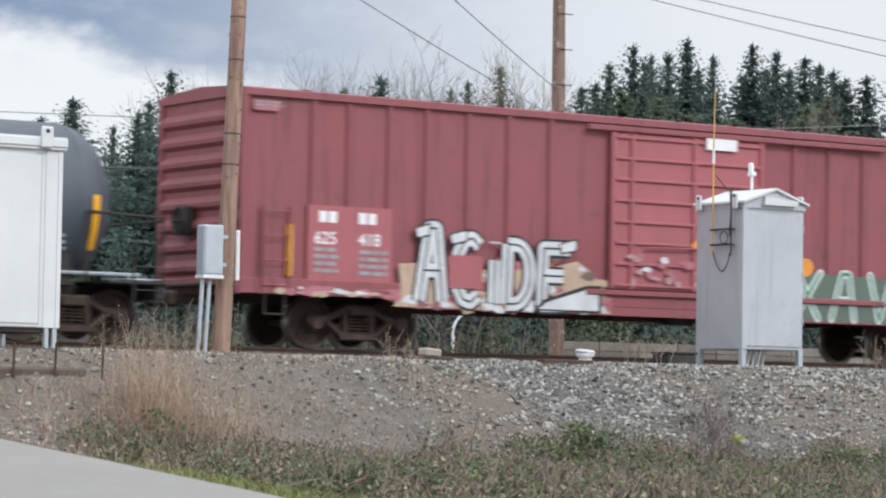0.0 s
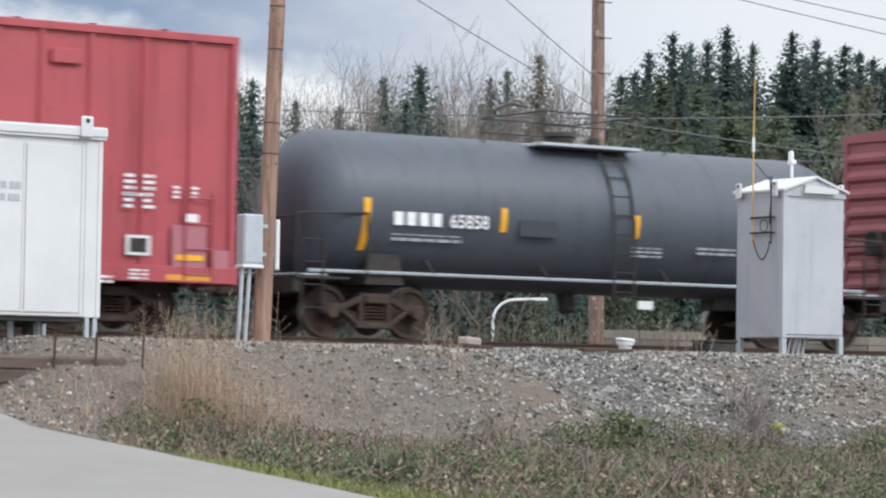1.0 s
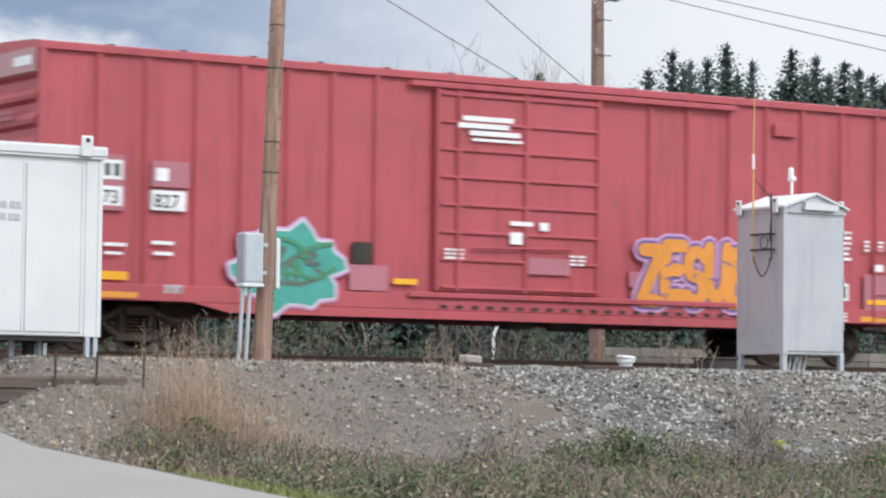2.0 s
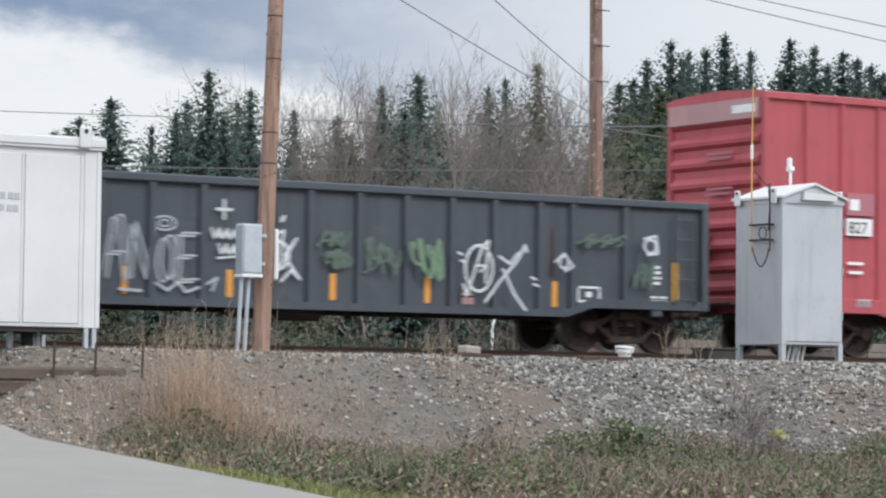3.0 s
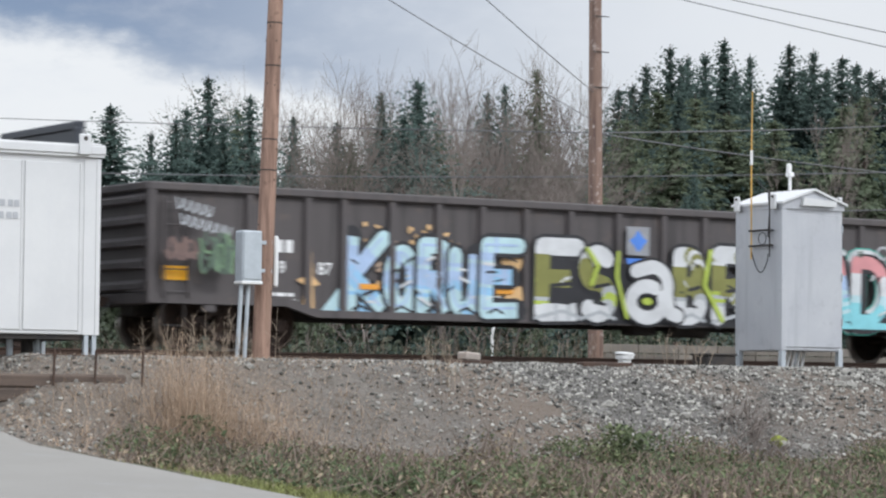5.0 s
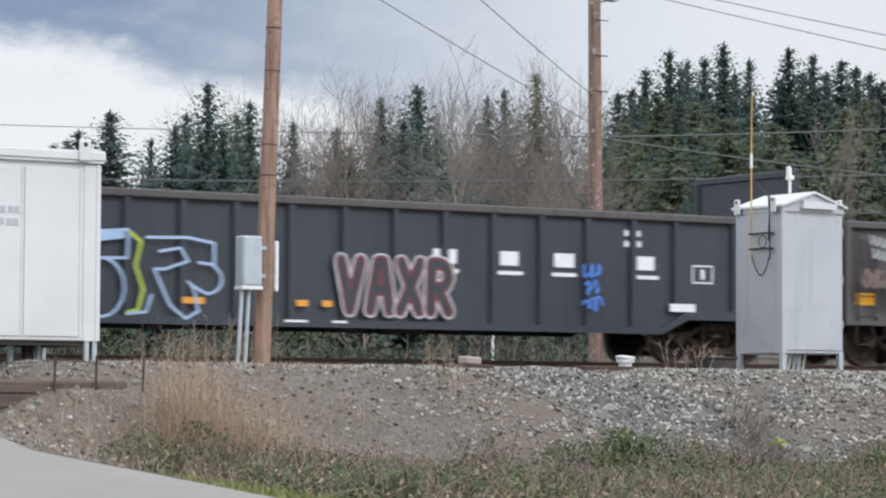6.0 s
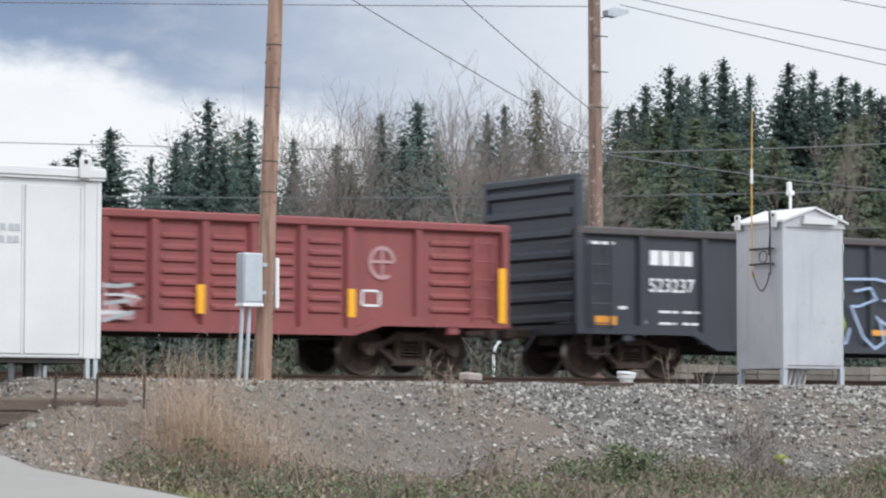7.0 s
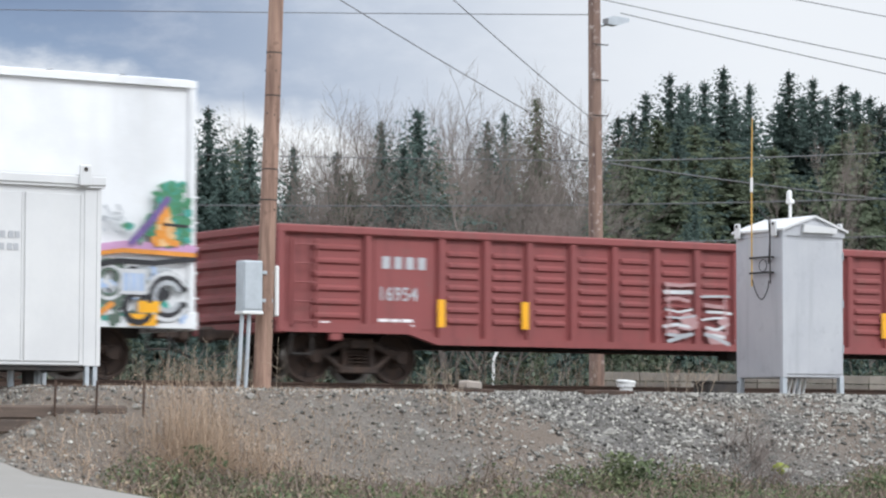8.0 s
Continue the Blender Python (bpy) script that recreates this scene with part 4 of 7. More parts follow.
def build_train():
    rnd = random.Random(11)
    # -- dull red box car --
    xl = -3.35
    posts = [1.45, 2.2, 3.05, 3.85, 4.75, 5.65, 6.6, 12.5, 13.4, 14.3, 15.2, 16.1, 17.0, 17.9]
    c = boxcar("boxcar", "dull red steel boxcar with white graffiti lettering", xl, 19.3, 4.52, M_DULL_RED, 0.92, (2.75, 16.5), (7.95, 11.65), posts, 8, M_PATCH_RED)
    part("repaint_patch", Shape().box(1.35, 3.1, -0.004, 0.03, 1.2, 2.52), M_PATCH_RED, c)
    bars([(1.58 + 0.20 * i, 1.74 + 0.20 * i, 2.22, 2.42) for i in range(2)] + [(2.40 + 0.20 * i, 2.56 + 0.20 * i, 2.22, 2.42) for i in range(2)], c, M_WHITE, y=-0.012)
    lettering("625", 0.31, 1.48, 1.84, c, M_WHITE, -0.010)
    lettering("418", 0.31, 2.40, 1.84, c, M_WHITE, -0.010)
    for x, z, w, h, n in ((1.48, 1.3, 0.5, 0.5, 4), (2.42, 1.28, 0.6, 0.5, 4), (0.25, 4.18, 0.55, 0.12, 2)):
        lines_of(x, z, w, h, n, rnd, c, M_GREY_PAINT).location = (0, -0.006, 0)
    bars([(0.2, 0.72, 4.12, 4.3)], c, M_PINK)
    bars([(10.2, 10.95, 4.02, 4.24)], c, M_WHITE, y=-0.09)
    strips(c, (0.92,), 1.25, 2.15, 0.12)
    strips(c, (3.72, 6.55), 1.2, 1.9, 0.1, M_ORANGE)
    sp = Spray(-0.024)
    sp.poly([(3.15, 0.78), (8.0, 0.78), (7.9, 1.15), (7.55, 1.55), (7.2, 1.75), (6.6, 1.6), (5.0, 1.5), (3.9, 1.6), (3.25, 1.55), (3.3, 1.1)], S_TAN)
    for i in range(90):
        k = rnd.random()
        sp.blob(rnd.uniform(3.2, 8.0), 0.82 + 0.95 * k * k if i < 60 else rnd.uniform(0.8, 1.1), rnd.uniform(0.04, 0.2), rnd.uniform(0.03, 0.12), rnd.choice((S_TAN, M_PINK, M_DULL_RED, S_WHITE, S_BROWN, M_PATCH_RED)), 7, 0.45, rnd)
    for i in range(40):
        sp.blob(rnd.uniform(0.6, 3.3), rnd.uniform(0.93, 1.08), rnd.uniform(0.04, 0.2), rnd.uniform(0.02, 0.06), rnd.choice((M_PINK, S_WHITE, S_TAN, M_PINK)), 7, 0.45, rnd)
    for lays in (((0.34, S_BLACK),), ((0.25, S_WHITE),), ((0.035, S_BLACK),)):
        for ch, x, w, zt in (("A", 3.68, 0.50, 2.24), ("C", 4.42, 0.60, 2.1), ("I", 5.08, 0.45, 2.05), ("D", 5.55, 0.58, 2.02), ("E", 6.35, 0.62, 1.98)):
            sp.letter(ch, x, 0.90, w, zt - 0.92, lays, 0.06, "joints")
    for x, z, q in ((3.55, 2.2, 0.35), (4.3, 2.12, 0.4), (6.75, 2.05, 0.42)):
        sp.poly([(x, z), (x + q, z + 0.12), (x + q, z - 0.12), (x + 0.05, z - 0.2)], S_BLACK)
        sp.poly([(x + 0.04, z - 0.01), (x + q - 0.03, z + 0.08), (x + q - 0.03, z - 0.1), (x + 0.08, z - 0.16)], S_WHITE)
    sp.poly([(6.2, 0.80), (7.75, 0.80), (7.75, 1.3), (7.4, 1.3), (6.4, 1.0)], S_BLACK)
    sp.poly([(6.3, 0.83), (7.69, 0.83), (7.69, 1.24), (7.4, 1.22), (6.5, 0.96)], S_WHITE)
    sp.poly([(4.3, 1.15), (5.05, 1.15), (5.05, 1.75), (4.3, 1.75)], M_PATCH_RED)
    sp.done(c, "large white block-letter graffiti outlined in black")
    sp = Spray(-0.09)
    for i in range(26):
        sp.blob(rnd.uniform(8.4, 10.3), rnd.uniform(1.35, 2.0), rnd.uniform(0.04, 0.14), rnd.uniform(0.03, 0.08), rnd.choice((M_PINK, S_WHITE, M_PINK, M_FADED)), 7, 0.45, rnd)
    sp.blob(10.0, 2.15, 0.12, 0.1, S_ORANGE, rnd=rnd)
    sp.done(c, "faded spray marks on the door")
    sp = Spray(-0.024)
    sp.poly([(12.3, 0.80), (17.5, 0.80), (17.5, 1.65), (12.3, 1.75)], S_DKGREEN)
    for i, ch in enumerate("XAVUR"):
        sp.letter(ch, 12.5 + i * 0.95, 0.85, 0.6, 0.9, ((0.16, S_WHITE), (0.07, S_GREEN)), 0.1)
    sp.blob(12.75, 1.85, 0.2, 0.2, S_ORANGE, rnd=rnd)
    sp.done(c, "green and white graffiti")
    tank_car()
    # -- bright red box car --
    xl = -38.66
    posts = [1.1, 2.0, 2.95, 3.85, 4.75, 5.65, 6.55, 12.6, 13.5, 14.5, 15.4, 16.3, 17.3, 18.2]
    c = boxcar("boxcar", "bright red tall steel boxcar with orange graffiti", xl, 19.08, 5.12, M_BRIGHT_RED, 0.84, (2.1, 17.0), (7.75, 11.4), posts, 9)
    part("faded_end_panel", Shape().box(-0.075, 0.06, 0.14, 2.96, 4.60, 5.0), M_FADED, c, "sun-bleached end panel")
    for y0, y1, z in ((0.2, 0.9, 4.72), (0.9, 1.7, 3.95), (0.9, 1.8, 3.85), (0.9, 1.7, 3.25), (0.95, 1.75, 3.15)):
        part("end_label", Shape().box(-0.085, -0.06, y0, y1, z, z + (0.16 if z > 4.5 else 0.05)), M_WHITE if z > 4.5 else M_PINK, c)
    for x, z, w, h, n in ((16.92, 2.05, 0.22, 0.62, 6), (17.28, 2.05, 0.22, 0.62, 6), (17.85, 2.25, 0.12, 0.25, 3), (18.2, 2.25, 0.14, 0.25, 3), (16.9, 2.85 - 0.6, 0.5, 0.1, 1), (16.05, 0.78, 0.7, 0.16, 2),
                          (17.05, 0.86, 0.35, 0.2, 3), (7.95, 1.75, 0.4, 0.22, 3), (10.7, 1.72, 0.35, 0.22, 3)):
        lines_of(x, z, w, h, n, rnd, c, M_WHITE).location = (0, -0.07, 0) if 7 < x < 12 else (0, -0.018, 0)
    bars([(8.2 + dx, 9.3 + dx, 4.28 - 0.13 * i, 4.37 - 0.13 * i) for i, dx in enumerate((0.1, 0.0, 0.25))] + [(8.5, 9.6, 3.92, 3.97), (9.35, 9.85, 2.42, 2.5), (9.35, 9.62, 2.08, 2.3), (10.0, 10.2, 2.35, 2.5)], c, M_WHITE, y=-0.09)
    bars([(16.98, 17.44, 1.28, 1.62)], c, M_WHITE, y=-0.02)
    bars([(17.05, 17.37, 1.33, 1.57)], c, M_STEEL_DARK, y=-0.024)
    for x0, x1, z0, z1, m in ((12.1, 12.75, 1.38, 1.68, M_PINK), (14.6, 15.25, 1.08, 1.78, M_PINK), (15.55, 16.1, 1.2, 1.62, S_LILAC), (17.85, 18.5, 1.0, 1.82, M_PINK), (18.62, 18.95, 1.1, 1.42, M_PINK),
                              (6.0, 6.8, 1.15, 1.6, M_PINK), (9.75, 10.7, 1.55, 1.85, M_PINK), (16.3, 16.4, 1.1, 1.2, M_STEEL_DARK)):
        bars([(x0, x1, z0, z1)], c, m, "faded_patch", "", -0.012 if not 9 < x0 < 11 else -0.09)
    bars([(18.08, 18.34, 1.88, 2.02)], c, M_WHITE, y=-0.02)
    for x0, x1, z in ((12.15, 12.6, 1.22), (14.65, 15.1, 1.14), (17.92, 18.45, 1.22), (17.75, 18.6, 0.88), (6.9, 7.4, 1.28), (9.7, 10.1, 1.42)):
        part("reflector_strip", Shape().box(x0, x1, -0.026, -0.02, z, z + 0.1), M_YELLOW if z != 0.88 else M_ORANGE, c)
    for z in (4.42, 1.55):
        part("placard_board", Shape().box(15.55, 16.1, -0.03, 0.02, z, z + 0.26, 0.015), M_BRIGHT_RED, c)
    for i in range(24):
        part("sill_rivet", Shape().box(7.9 + i * 0.33, 8.05 + i * 0.33, -0.035, -0.022, 0.88, 0.94), M_STEEL_DARK, c)
    part("vent_screen", Shape().box(6.05, 6.45, -0.02, 0.0, 1.62, 2.0), M_STEEL_DARK, c)
    sp = Spray(-0.03)
    for i, ch in enumerate("ZESUE"):
        sp.letter(ch, 12.35 + i * 0.52, 1.15 + 0.1 * (i % 2), 0.42, 0.95, ((0.46, S_LILAC), (0.36, S_PURPLE)), 0.12)
    for i, ch in enumerate("ZESUE"):
        sp.letter(ch, 12.35 + i * 0.52, 1.15 + 0.1 * (i % 2), 0.42, 0.95, ((0.25, S_ORANGE),), 0.12)
    for i in range(14):
        x = rnd.uniform(12.3, 14.9)
        z = rnd.uniform(1.2, 2.1)
        sp.stroke([(x, z), (x + rnd.uniform(-0.2, 0.25), z + rnd.uniform(-0.12, 0.12))], 0.035, S_PURPLE)
    sp.done(c, "orange graffiti outlined in purple and lilac")
    sp = Spray(-0.03)
    points = []
    for k in range(28):
        q = 1 + 0.10 * math.sin(k * 1.35) + 0.12 * math.sin(k * 2.244 + 1.0)
        points.append((4.75 + 1.05 * q * math.cos(0.2244 * k), 1.50 + 0.70 * q * math.sin(0.2244 * k)))
    sp.stroke(points + points[:1], 0.16, S_LILAC)
    sp.stroke(points + points[:1], 0.07, S_WHITE)
    sp.poly(points, S_TEAL)
    for k in range(4):
        scrawl(sp, 3.95, 1.15 + 0.15 * k, 1.5, 0.4, S_GREEN if k % 2 else S_DKGREEN, rnd, 7, 0.07)
    sp.done(c, "teal and green graffiti with a pale edge")
    part("repaint_patch", Shape().box(0.90, 1.58, -0.012, 0.03, 2.34, 3.28), M_PINK, c)
    for z in (2.42, 2.86):
        part("number_board", Shape().box(0.96, 1.54, -0.016, 0.03, z, z + 0.33), M_WHITE, c)
    lettering("173", 0.32, 0.99, 2.46, c, M_STEEL_DARK, -0.020)
    bars([(1.02 + 0.18 * i, 1.12 + 0.18 * i, 2.92, 3.13) for i in range(3)], c, M_STEEL_DARK, y=-0.020)
    bars([(1.2, 1.62, 1.74, 1.80), (1.22, 1.56, 1.60, 1.65)], c, M_WHITE, y=-0.02)
    part("reflector_strip", Shape().box(0.94, 1.66, -0.026, -0.02, 1.18, 1.32), M_YELLOW, c)
    part("sill_plate", Shape().box(0.85, 1.85, -0.030, -0.021, 0.88, 0.98), M_ORANGE, c, "orange painted jacking plate")
    part("repaint_patch", Shape().box(2.08, 2.80, -0.012, 0.03, 2.78, 3.22), M_PINK, c)
    part("number_board", Shape().box(2.08, 2.74, -0.016, 0.03, 2.38, 2.72), M_WHITE, c)
    lettering("827", 0.32, 2.13, 2.43, c, M_STEEL_DARK, -0.020)
    bars([(2.16, 2.40, 2.88, 3.1)], c, M_WHITE, y=-0.02)
    bars([(2.10, 2.52, 1.80, 1.86), (2.14, 2.50, 1.62, 1.68), (2.35, 2.70, 0.98, 1.12)], c, M_WHITE, y=-0.02)
    return rnd


rnd_train = build_train()


def build_gondolas():
    rnd = random.Random(23)
    # -- dark grey gondola --
    xl = -60.6
    ribs = [1.91, 3.05, 3.88, 4.84, 5.84, 6.82, 7.77, 8.75, 9.73, 10.86, 11.85, 12.85, 13.83, 14.8, 15.72, 16.72, 17.46, 18.66]
    c = gondola("gondola", "dark grey steel gondola with pale graffiti tags", xl, 20.6, 2.86, M_GON_BLACK, 0.80, 0.62, (1.9, 19.05), ribs)
    part("marks_panel", Shape().box(2.02, 2.95, 0.07, 0.095, 2.02, 2.32), M_WHITE, c)
    bars([(2.08 + 0.22 * i, 2.25 + 0.22 * i, 2.06, 2.28) for i in range(4)], c, M_GON_BLACK, y=0.062)
    lettering("900046", 0.27, 2.04, 1.58, c, M_WHITE, 0.08)
    for x, z, w, h, n in ((2.2, 0.95, 0.6, 0.2, 2), (19.32, 1.25, 0.22, 0.4, 4), (19.3, 0.85, 0.40, 0.22, 3), (0.9, 0.86, 0.7, 0.12, 1)):
        lines_of(x, z, w, h, n, rnd, c, M_WHITE).location = (0, 0.085, 0)
    for x0, x1, z0, z1 in ((5.15, 5.42, 2.12, 2.4), (17.6, 18.12, 0.90, 1.20)):
        bars([(x0, x1, z0, z0 + 0.04), (x0, x1, z1 - 0.04, z1), (x0, x0 + 0.04, z0, z1), (x1 - 0.04, x1, z0, z1), ((x0 + x1) / 2 - 0.06, (x0 + x1) / 2 + 0.06, z0 + 0.1, z1 - 0.1)], c, M_WHITE, "stencil", "", 0.08)
    strips(c, (0.64,), 0.86, 1.05, 0.11, M_ORANGE, 0.078)
    strips(c, (3.46, 6.25, 8.21, 10.22, 12.28, 14.25, 17.03), 0.80, 1.27, 0.11, M_ORANGE, 0.078)
    strips(c, (19.8,), 0.80, 1.70, 0.13, M_YELLOW, 0.078)
    strips(c, (0.62,), 1.26, 1.80, 0.13, M_YELLOW, 0.07)
    sp = Spray(0.083)
    # fat pink-filled throw-up
    for a, b, w, h in ((4.20, 1.62, 0.30, 0.36), (4.28, 1.10, 0.30, 0.24), (4.85, 1.30, 0.30, 0.42), (4.95, 1.00, 0.22, 0.18)):
        for k in range(4):
            sp.blob(a + rnd.uniform(-0.12, 0.12), b + rnd.uniform(-0.12, 0.12), w * 0.55, h * 0.55, rnd.choice((S_BROWN, M_FADED, S_BROWN)), 12, 0.25, rnd)
    for pts in (arc(4.18, 1.68, 0.32, 0.34, 200, -120, 12) + [(4.05, 1.28)], arc(4.28, 1.08, 0.32, 0.25, 130, 420, 14), arc(4.62, 1.62, 0.20, 0.36, 200, -60, 10),
                [(4.58, 1.95), (4.66, 1.45), (4.60, 1.0)], [(4.72, 1.98)] + arc(4.92, 1.50, 0.48, 0.48, 100, -95, 12) + [(4.75, 1.15)], arc(4.92, 1.02, 0.20, 0.20, 160, -160, 12)):
        sp.stroke(pts, 0.085, S_WHITE)
        sp.stroke(pts, 0.030, M_FADED)
    for i, z in enumerate((2.05, 1.90)):
        for k in range(4):
            x = 5.15 + 0.19 * k + 0.1 * i
            sp.stroke([(x, z), (x + 0.07, z + 0.10), (x + 0.12, z - 0.05), (x + 0.16, z + 0.05)], 0.035, S_WHITE)
    sp.stroke(arc(5.72, 1.72, 0.13, 0.14, 20, 330, 10) + [(5.85, 1.72), (5.7, 1.72)], 0.035, S_WHITE)
    sp.stroke([(5.55, 1.95), (5.72, 1.82), (5.82, 2.02), (5.90, 1.82)], 0.035, S_WHITE)
    sp.stroke([(5.88, 2.12), (5.92, 2.24)], 0.04, S_WHITE)
    sp.stroke([(6.02, 2.20), (6.20, 2.24)], 0.04, S_WHITE)
    # tall thin grey letters
    for ch, x, w, h in (("A", 7.82, 0.40, 1.05), ("N", 8.28, 0.42, 0.95), ("O", 8.82, 0.30, 0.75), ("E", 9.18, 0.36, 0.80)):
        for dx in (0.0, 0.10):
            sp.letter(ch, x + dx, 1.02 + dx * 0.5, w, h, ((0.035, S_GREYW),), 0.08)
    sp.stroke(arc(8.98, 2.02, 0.22, 0.12, 0, 360, 12), 0.035, S_GREYW)
    sp.stroke(arc(8.98, 2.02, 0.10, 0.06, 0, 360, 10), 0.03, S_GREYW)
    sp.stroke([(8.15, 0.88), (8.55, 0.86)], 0.05, S_GREYW)
    sp.stroke([(8.75, 1.05), (9.05, 0.88), (9.25, 1.02), (9.4, 0.86), (9.75, 0.98), (10.0, 1.12), (9.9, 0.9)], 0.045, S_GREYW)
    # cross, two short lines, looped tag
    sp.stroke([(9.98, 2.30), (10.26, 2.30)], 0.055, S_WHITE)
    sp.stroke([(10.12, 2.14), (10.12, 2.46)], 0.055, S_WHITE)
    for x, z, n in ((9.88, 1.85, 4), (10.02, 1.58, 4)):
        for k in range(n):
            q = x + 0.155 * k
            sp.stroke([(q, z + 0.12), (q + 0.05, z - 0.05), (q + 0.12, z + 0.08), (q + 0.15, z - 0.02)], 0.04, S_WHITE)
    sp.stroke([(10.0, 1.46), (10.6, 1.52)], 0.035, S_WHITE)
    sp.stroke(arc(11.2, 1.55, 0.20, 0.24, 0, 360, 14), 0.055, S_WHITE)
    sp.stroke([(10.95, 1.85), (11.30, 1.98), (11.15, 1.25), (11.55, 1.85), (11.30, 1.55), (11.62, 1.15), (11.45, 1.30), (11.25, 1.10)], 0.05, S_WHITE)
    sp.stroke([(11.25, 2.15), (11.29, 2.22)], 0.07, S_WHITE)
    # faded green tags
    for x, z, w, h in ((12.0, 1.75, 0.55, 0.3), (12.15, 1.35, 0.5, 0.35), (12.92, 1.25, 0.65, 0.65), (17.6, 1.95, 0.9, 0.2), (18.85, 1.2, 0.45, 0.5), (0.12, 1.2, 0.45, 0.9), (2.05, 1.22, 0.85, 0.35)):
        for k in range(2):
            scrawl(sp, x, z + rnd.uniform(-0.05, 0.05), w, h, S_PALEG, rnd, 9, 0.04)
    for k in range(2):
        scrawl(sp, 13.9, 1.2, 0.6, 0.75, S_LICHEN, rnd, 9, 0.04)
    # wide white tag with rays
    sp.stroke(arc(15.28, 1.45, 0.30, 0.42, 60, 400, 14), 0.05, S_WHITE)
    sp.stroke([(14.95, 1.15), (15.02, 0.95), (15.35, 1.85), (15.48, 1.95), (15.42, 1.2)], 0.05, S_WHITE)
    sp.stroke([(15.2, 1.5), (15.42, 1.5), (15.30, 1.38)], 0.04, S_WHITE)
    sp.stroke([(15.42, 0.85), (15.75, 1.25), (16.1, 1.6), (16.28, 1.9), (16.32, 1.78)], 0.05, S_WHITE)
    sp.stroke([(15.72, 1.68), (15.95, 1.55), (16.12, 1.75)], 0.045, S_WHITE)
    sp.stroke([(15.8, 1.45), (16.05, 1.0), (16.3, 0.72)], 0.05, S_WHITE)
    for a, b in ((14.82, 1.72), (14.88, 1.58), (16.42, 1.32), (16.48, 1.20)):
        sp.stroke([(a, b), (a + 0.10, b - 0.04)], 0.04, S_WHITE)
    bars([(15.05, 15.30, 0.80, 0.92), (15.02, 15.28, 0.96, 1.0)], c, M_FADED, "faded_label", "", 0.08)
    part("rust_streak", Shape().box(16.98, 17.06, 0.082, 0.086, 1.35, 2.25), M_RUST, c)
    sp.stroke(arc(17.15, 1.62, 0.10, 0.12, 0, 360, 10), 0.04, S_WHITE)
    sp.stroke([(16.95, 1.62), (17.15, 1.78), (17.35, 1.55), (17.18, 1.45)], 0.04, S_WHITE)
    sp.stroke(arc(19.12, 1.98, 0.14, 0.13, 0, 360, 10), 0.045, S_WHITE)
    sp.stroke([(18.98, 2.12), (19.25, 2.18), (19.30, 1.85), (19.05, 1.82)], 0.045, S_WHITE)
    sp.done(c, "thin white and green spray tags")
    # -- brown gondola with bright graffiti --
    xl = -82.37
    ribs = [1.97, 3.14, 3.87, 4.87, 5.85, 6.80, 7.76, 8.75, 9.85, 10.9, 11.88, 12.87, 13.82, 14.8, 15.79, 16.77, 17.49, 18.69]
    c = gondola("gondola", "brown-black gondola covered in blue, olive and cyan graffiti", xl, 20.63, 2.84, M_GON_BROWN, 0.78, 0.60, (1.95, 18.75), ribs)
    bars([(2.12 + 0.2 * i, 2.26 + 0.2 * i, 1.72, 1.94) for i in range(4)], c, M_WHITE, y=0.08)
    lettering("8049", 0.30, 2.12, 1.36, c, M_WHITE, 0.08)
    lettering("87", 0.30, 3.36, 1.36, c, M_WHITE, 0.08)
    for x, z, w, h, n in ((2.2, 0.82, 0.75, 0.22, 2), (0.95, 0.8, 0.3, 0.12, 2), (1.65, 0.8, 0.2, 0.12, 2)):
        lines_of(x, z, w, h, n, rnd, c, M_WHITE).location = (0, 0.085, 0)
    sp = Spray(0.05)
    # pale blue letters over an orange cloud
    for i in range(60):
        sp.blob(rnd.uniform(4.3, 7.8), rnd.uniform(1.0, 2.0), rnd.uniform(0.06, 0.2), rnd.uniform(0.06, 0.2), rnd.choice((S_PEACH, S_PEACH, S_TAN)), 9, 0.3, rnd)
    for i in range(26):
        sp.blob(rnd.uniform(4.2, 7.7), rnd.uniform(1.95, 2.28), rnd.uniform(0.02, 0.06), rnd.uniform(0.02, 0.06), S_PEACH, 8, 0.1, rnd)
    sp.poly([(3.02, 0.72), (3.28, 0.72), (3.26, 1.15), (3.40, 1.18), (3.25, 1.32), (3.22, 1.75), (3.12, 1.75), (3.12, 1.32), (2.92, 1.25), (3.10, 1.15)], S_PEACH)
    sp.poly([(3.40, 0.70), (3.85, 1.22), (4.15, 1.15), (4.3, 0.70)], S_PALEC)
    sp.poly([(3.7, 0.66), (7.7, 0.66), (7.6, 0.95), (3.85, 1.0)], S_SKY)
    sky_bands = ((0.25, S_PALEC), (0.45, S_SKY), (0.8, S_PALEB), (2.0, S_PALEC))
    for ch, x, w, h in (("K", 3.95, 0.74, 1.24), ("O", 4.82, 0.48, 1.0), ("R", 5.48, 0.56, 1.15), ("U", 6.16, 0.44, 1.0), ("E", 6.80, 0.72, 1.20)):
        sp.letter(ch, x, 0.80, w, h, ((0.44, S_BLACK),), 0.06)
        sp.banded(ch, x, 0.80, w, h, 0.29, sky_bands, rnd, 0.06)
        sp.letter(ch, x - 0.05, 0.84, w, h * 0.97, ((0.045, S_PALEB),), 0.06)
        sp.stroke([(x + 0.1, 0.76), (x + 0.25, 0.84), (x + 0.42, 0.76)], 0.04, S_BLACK)
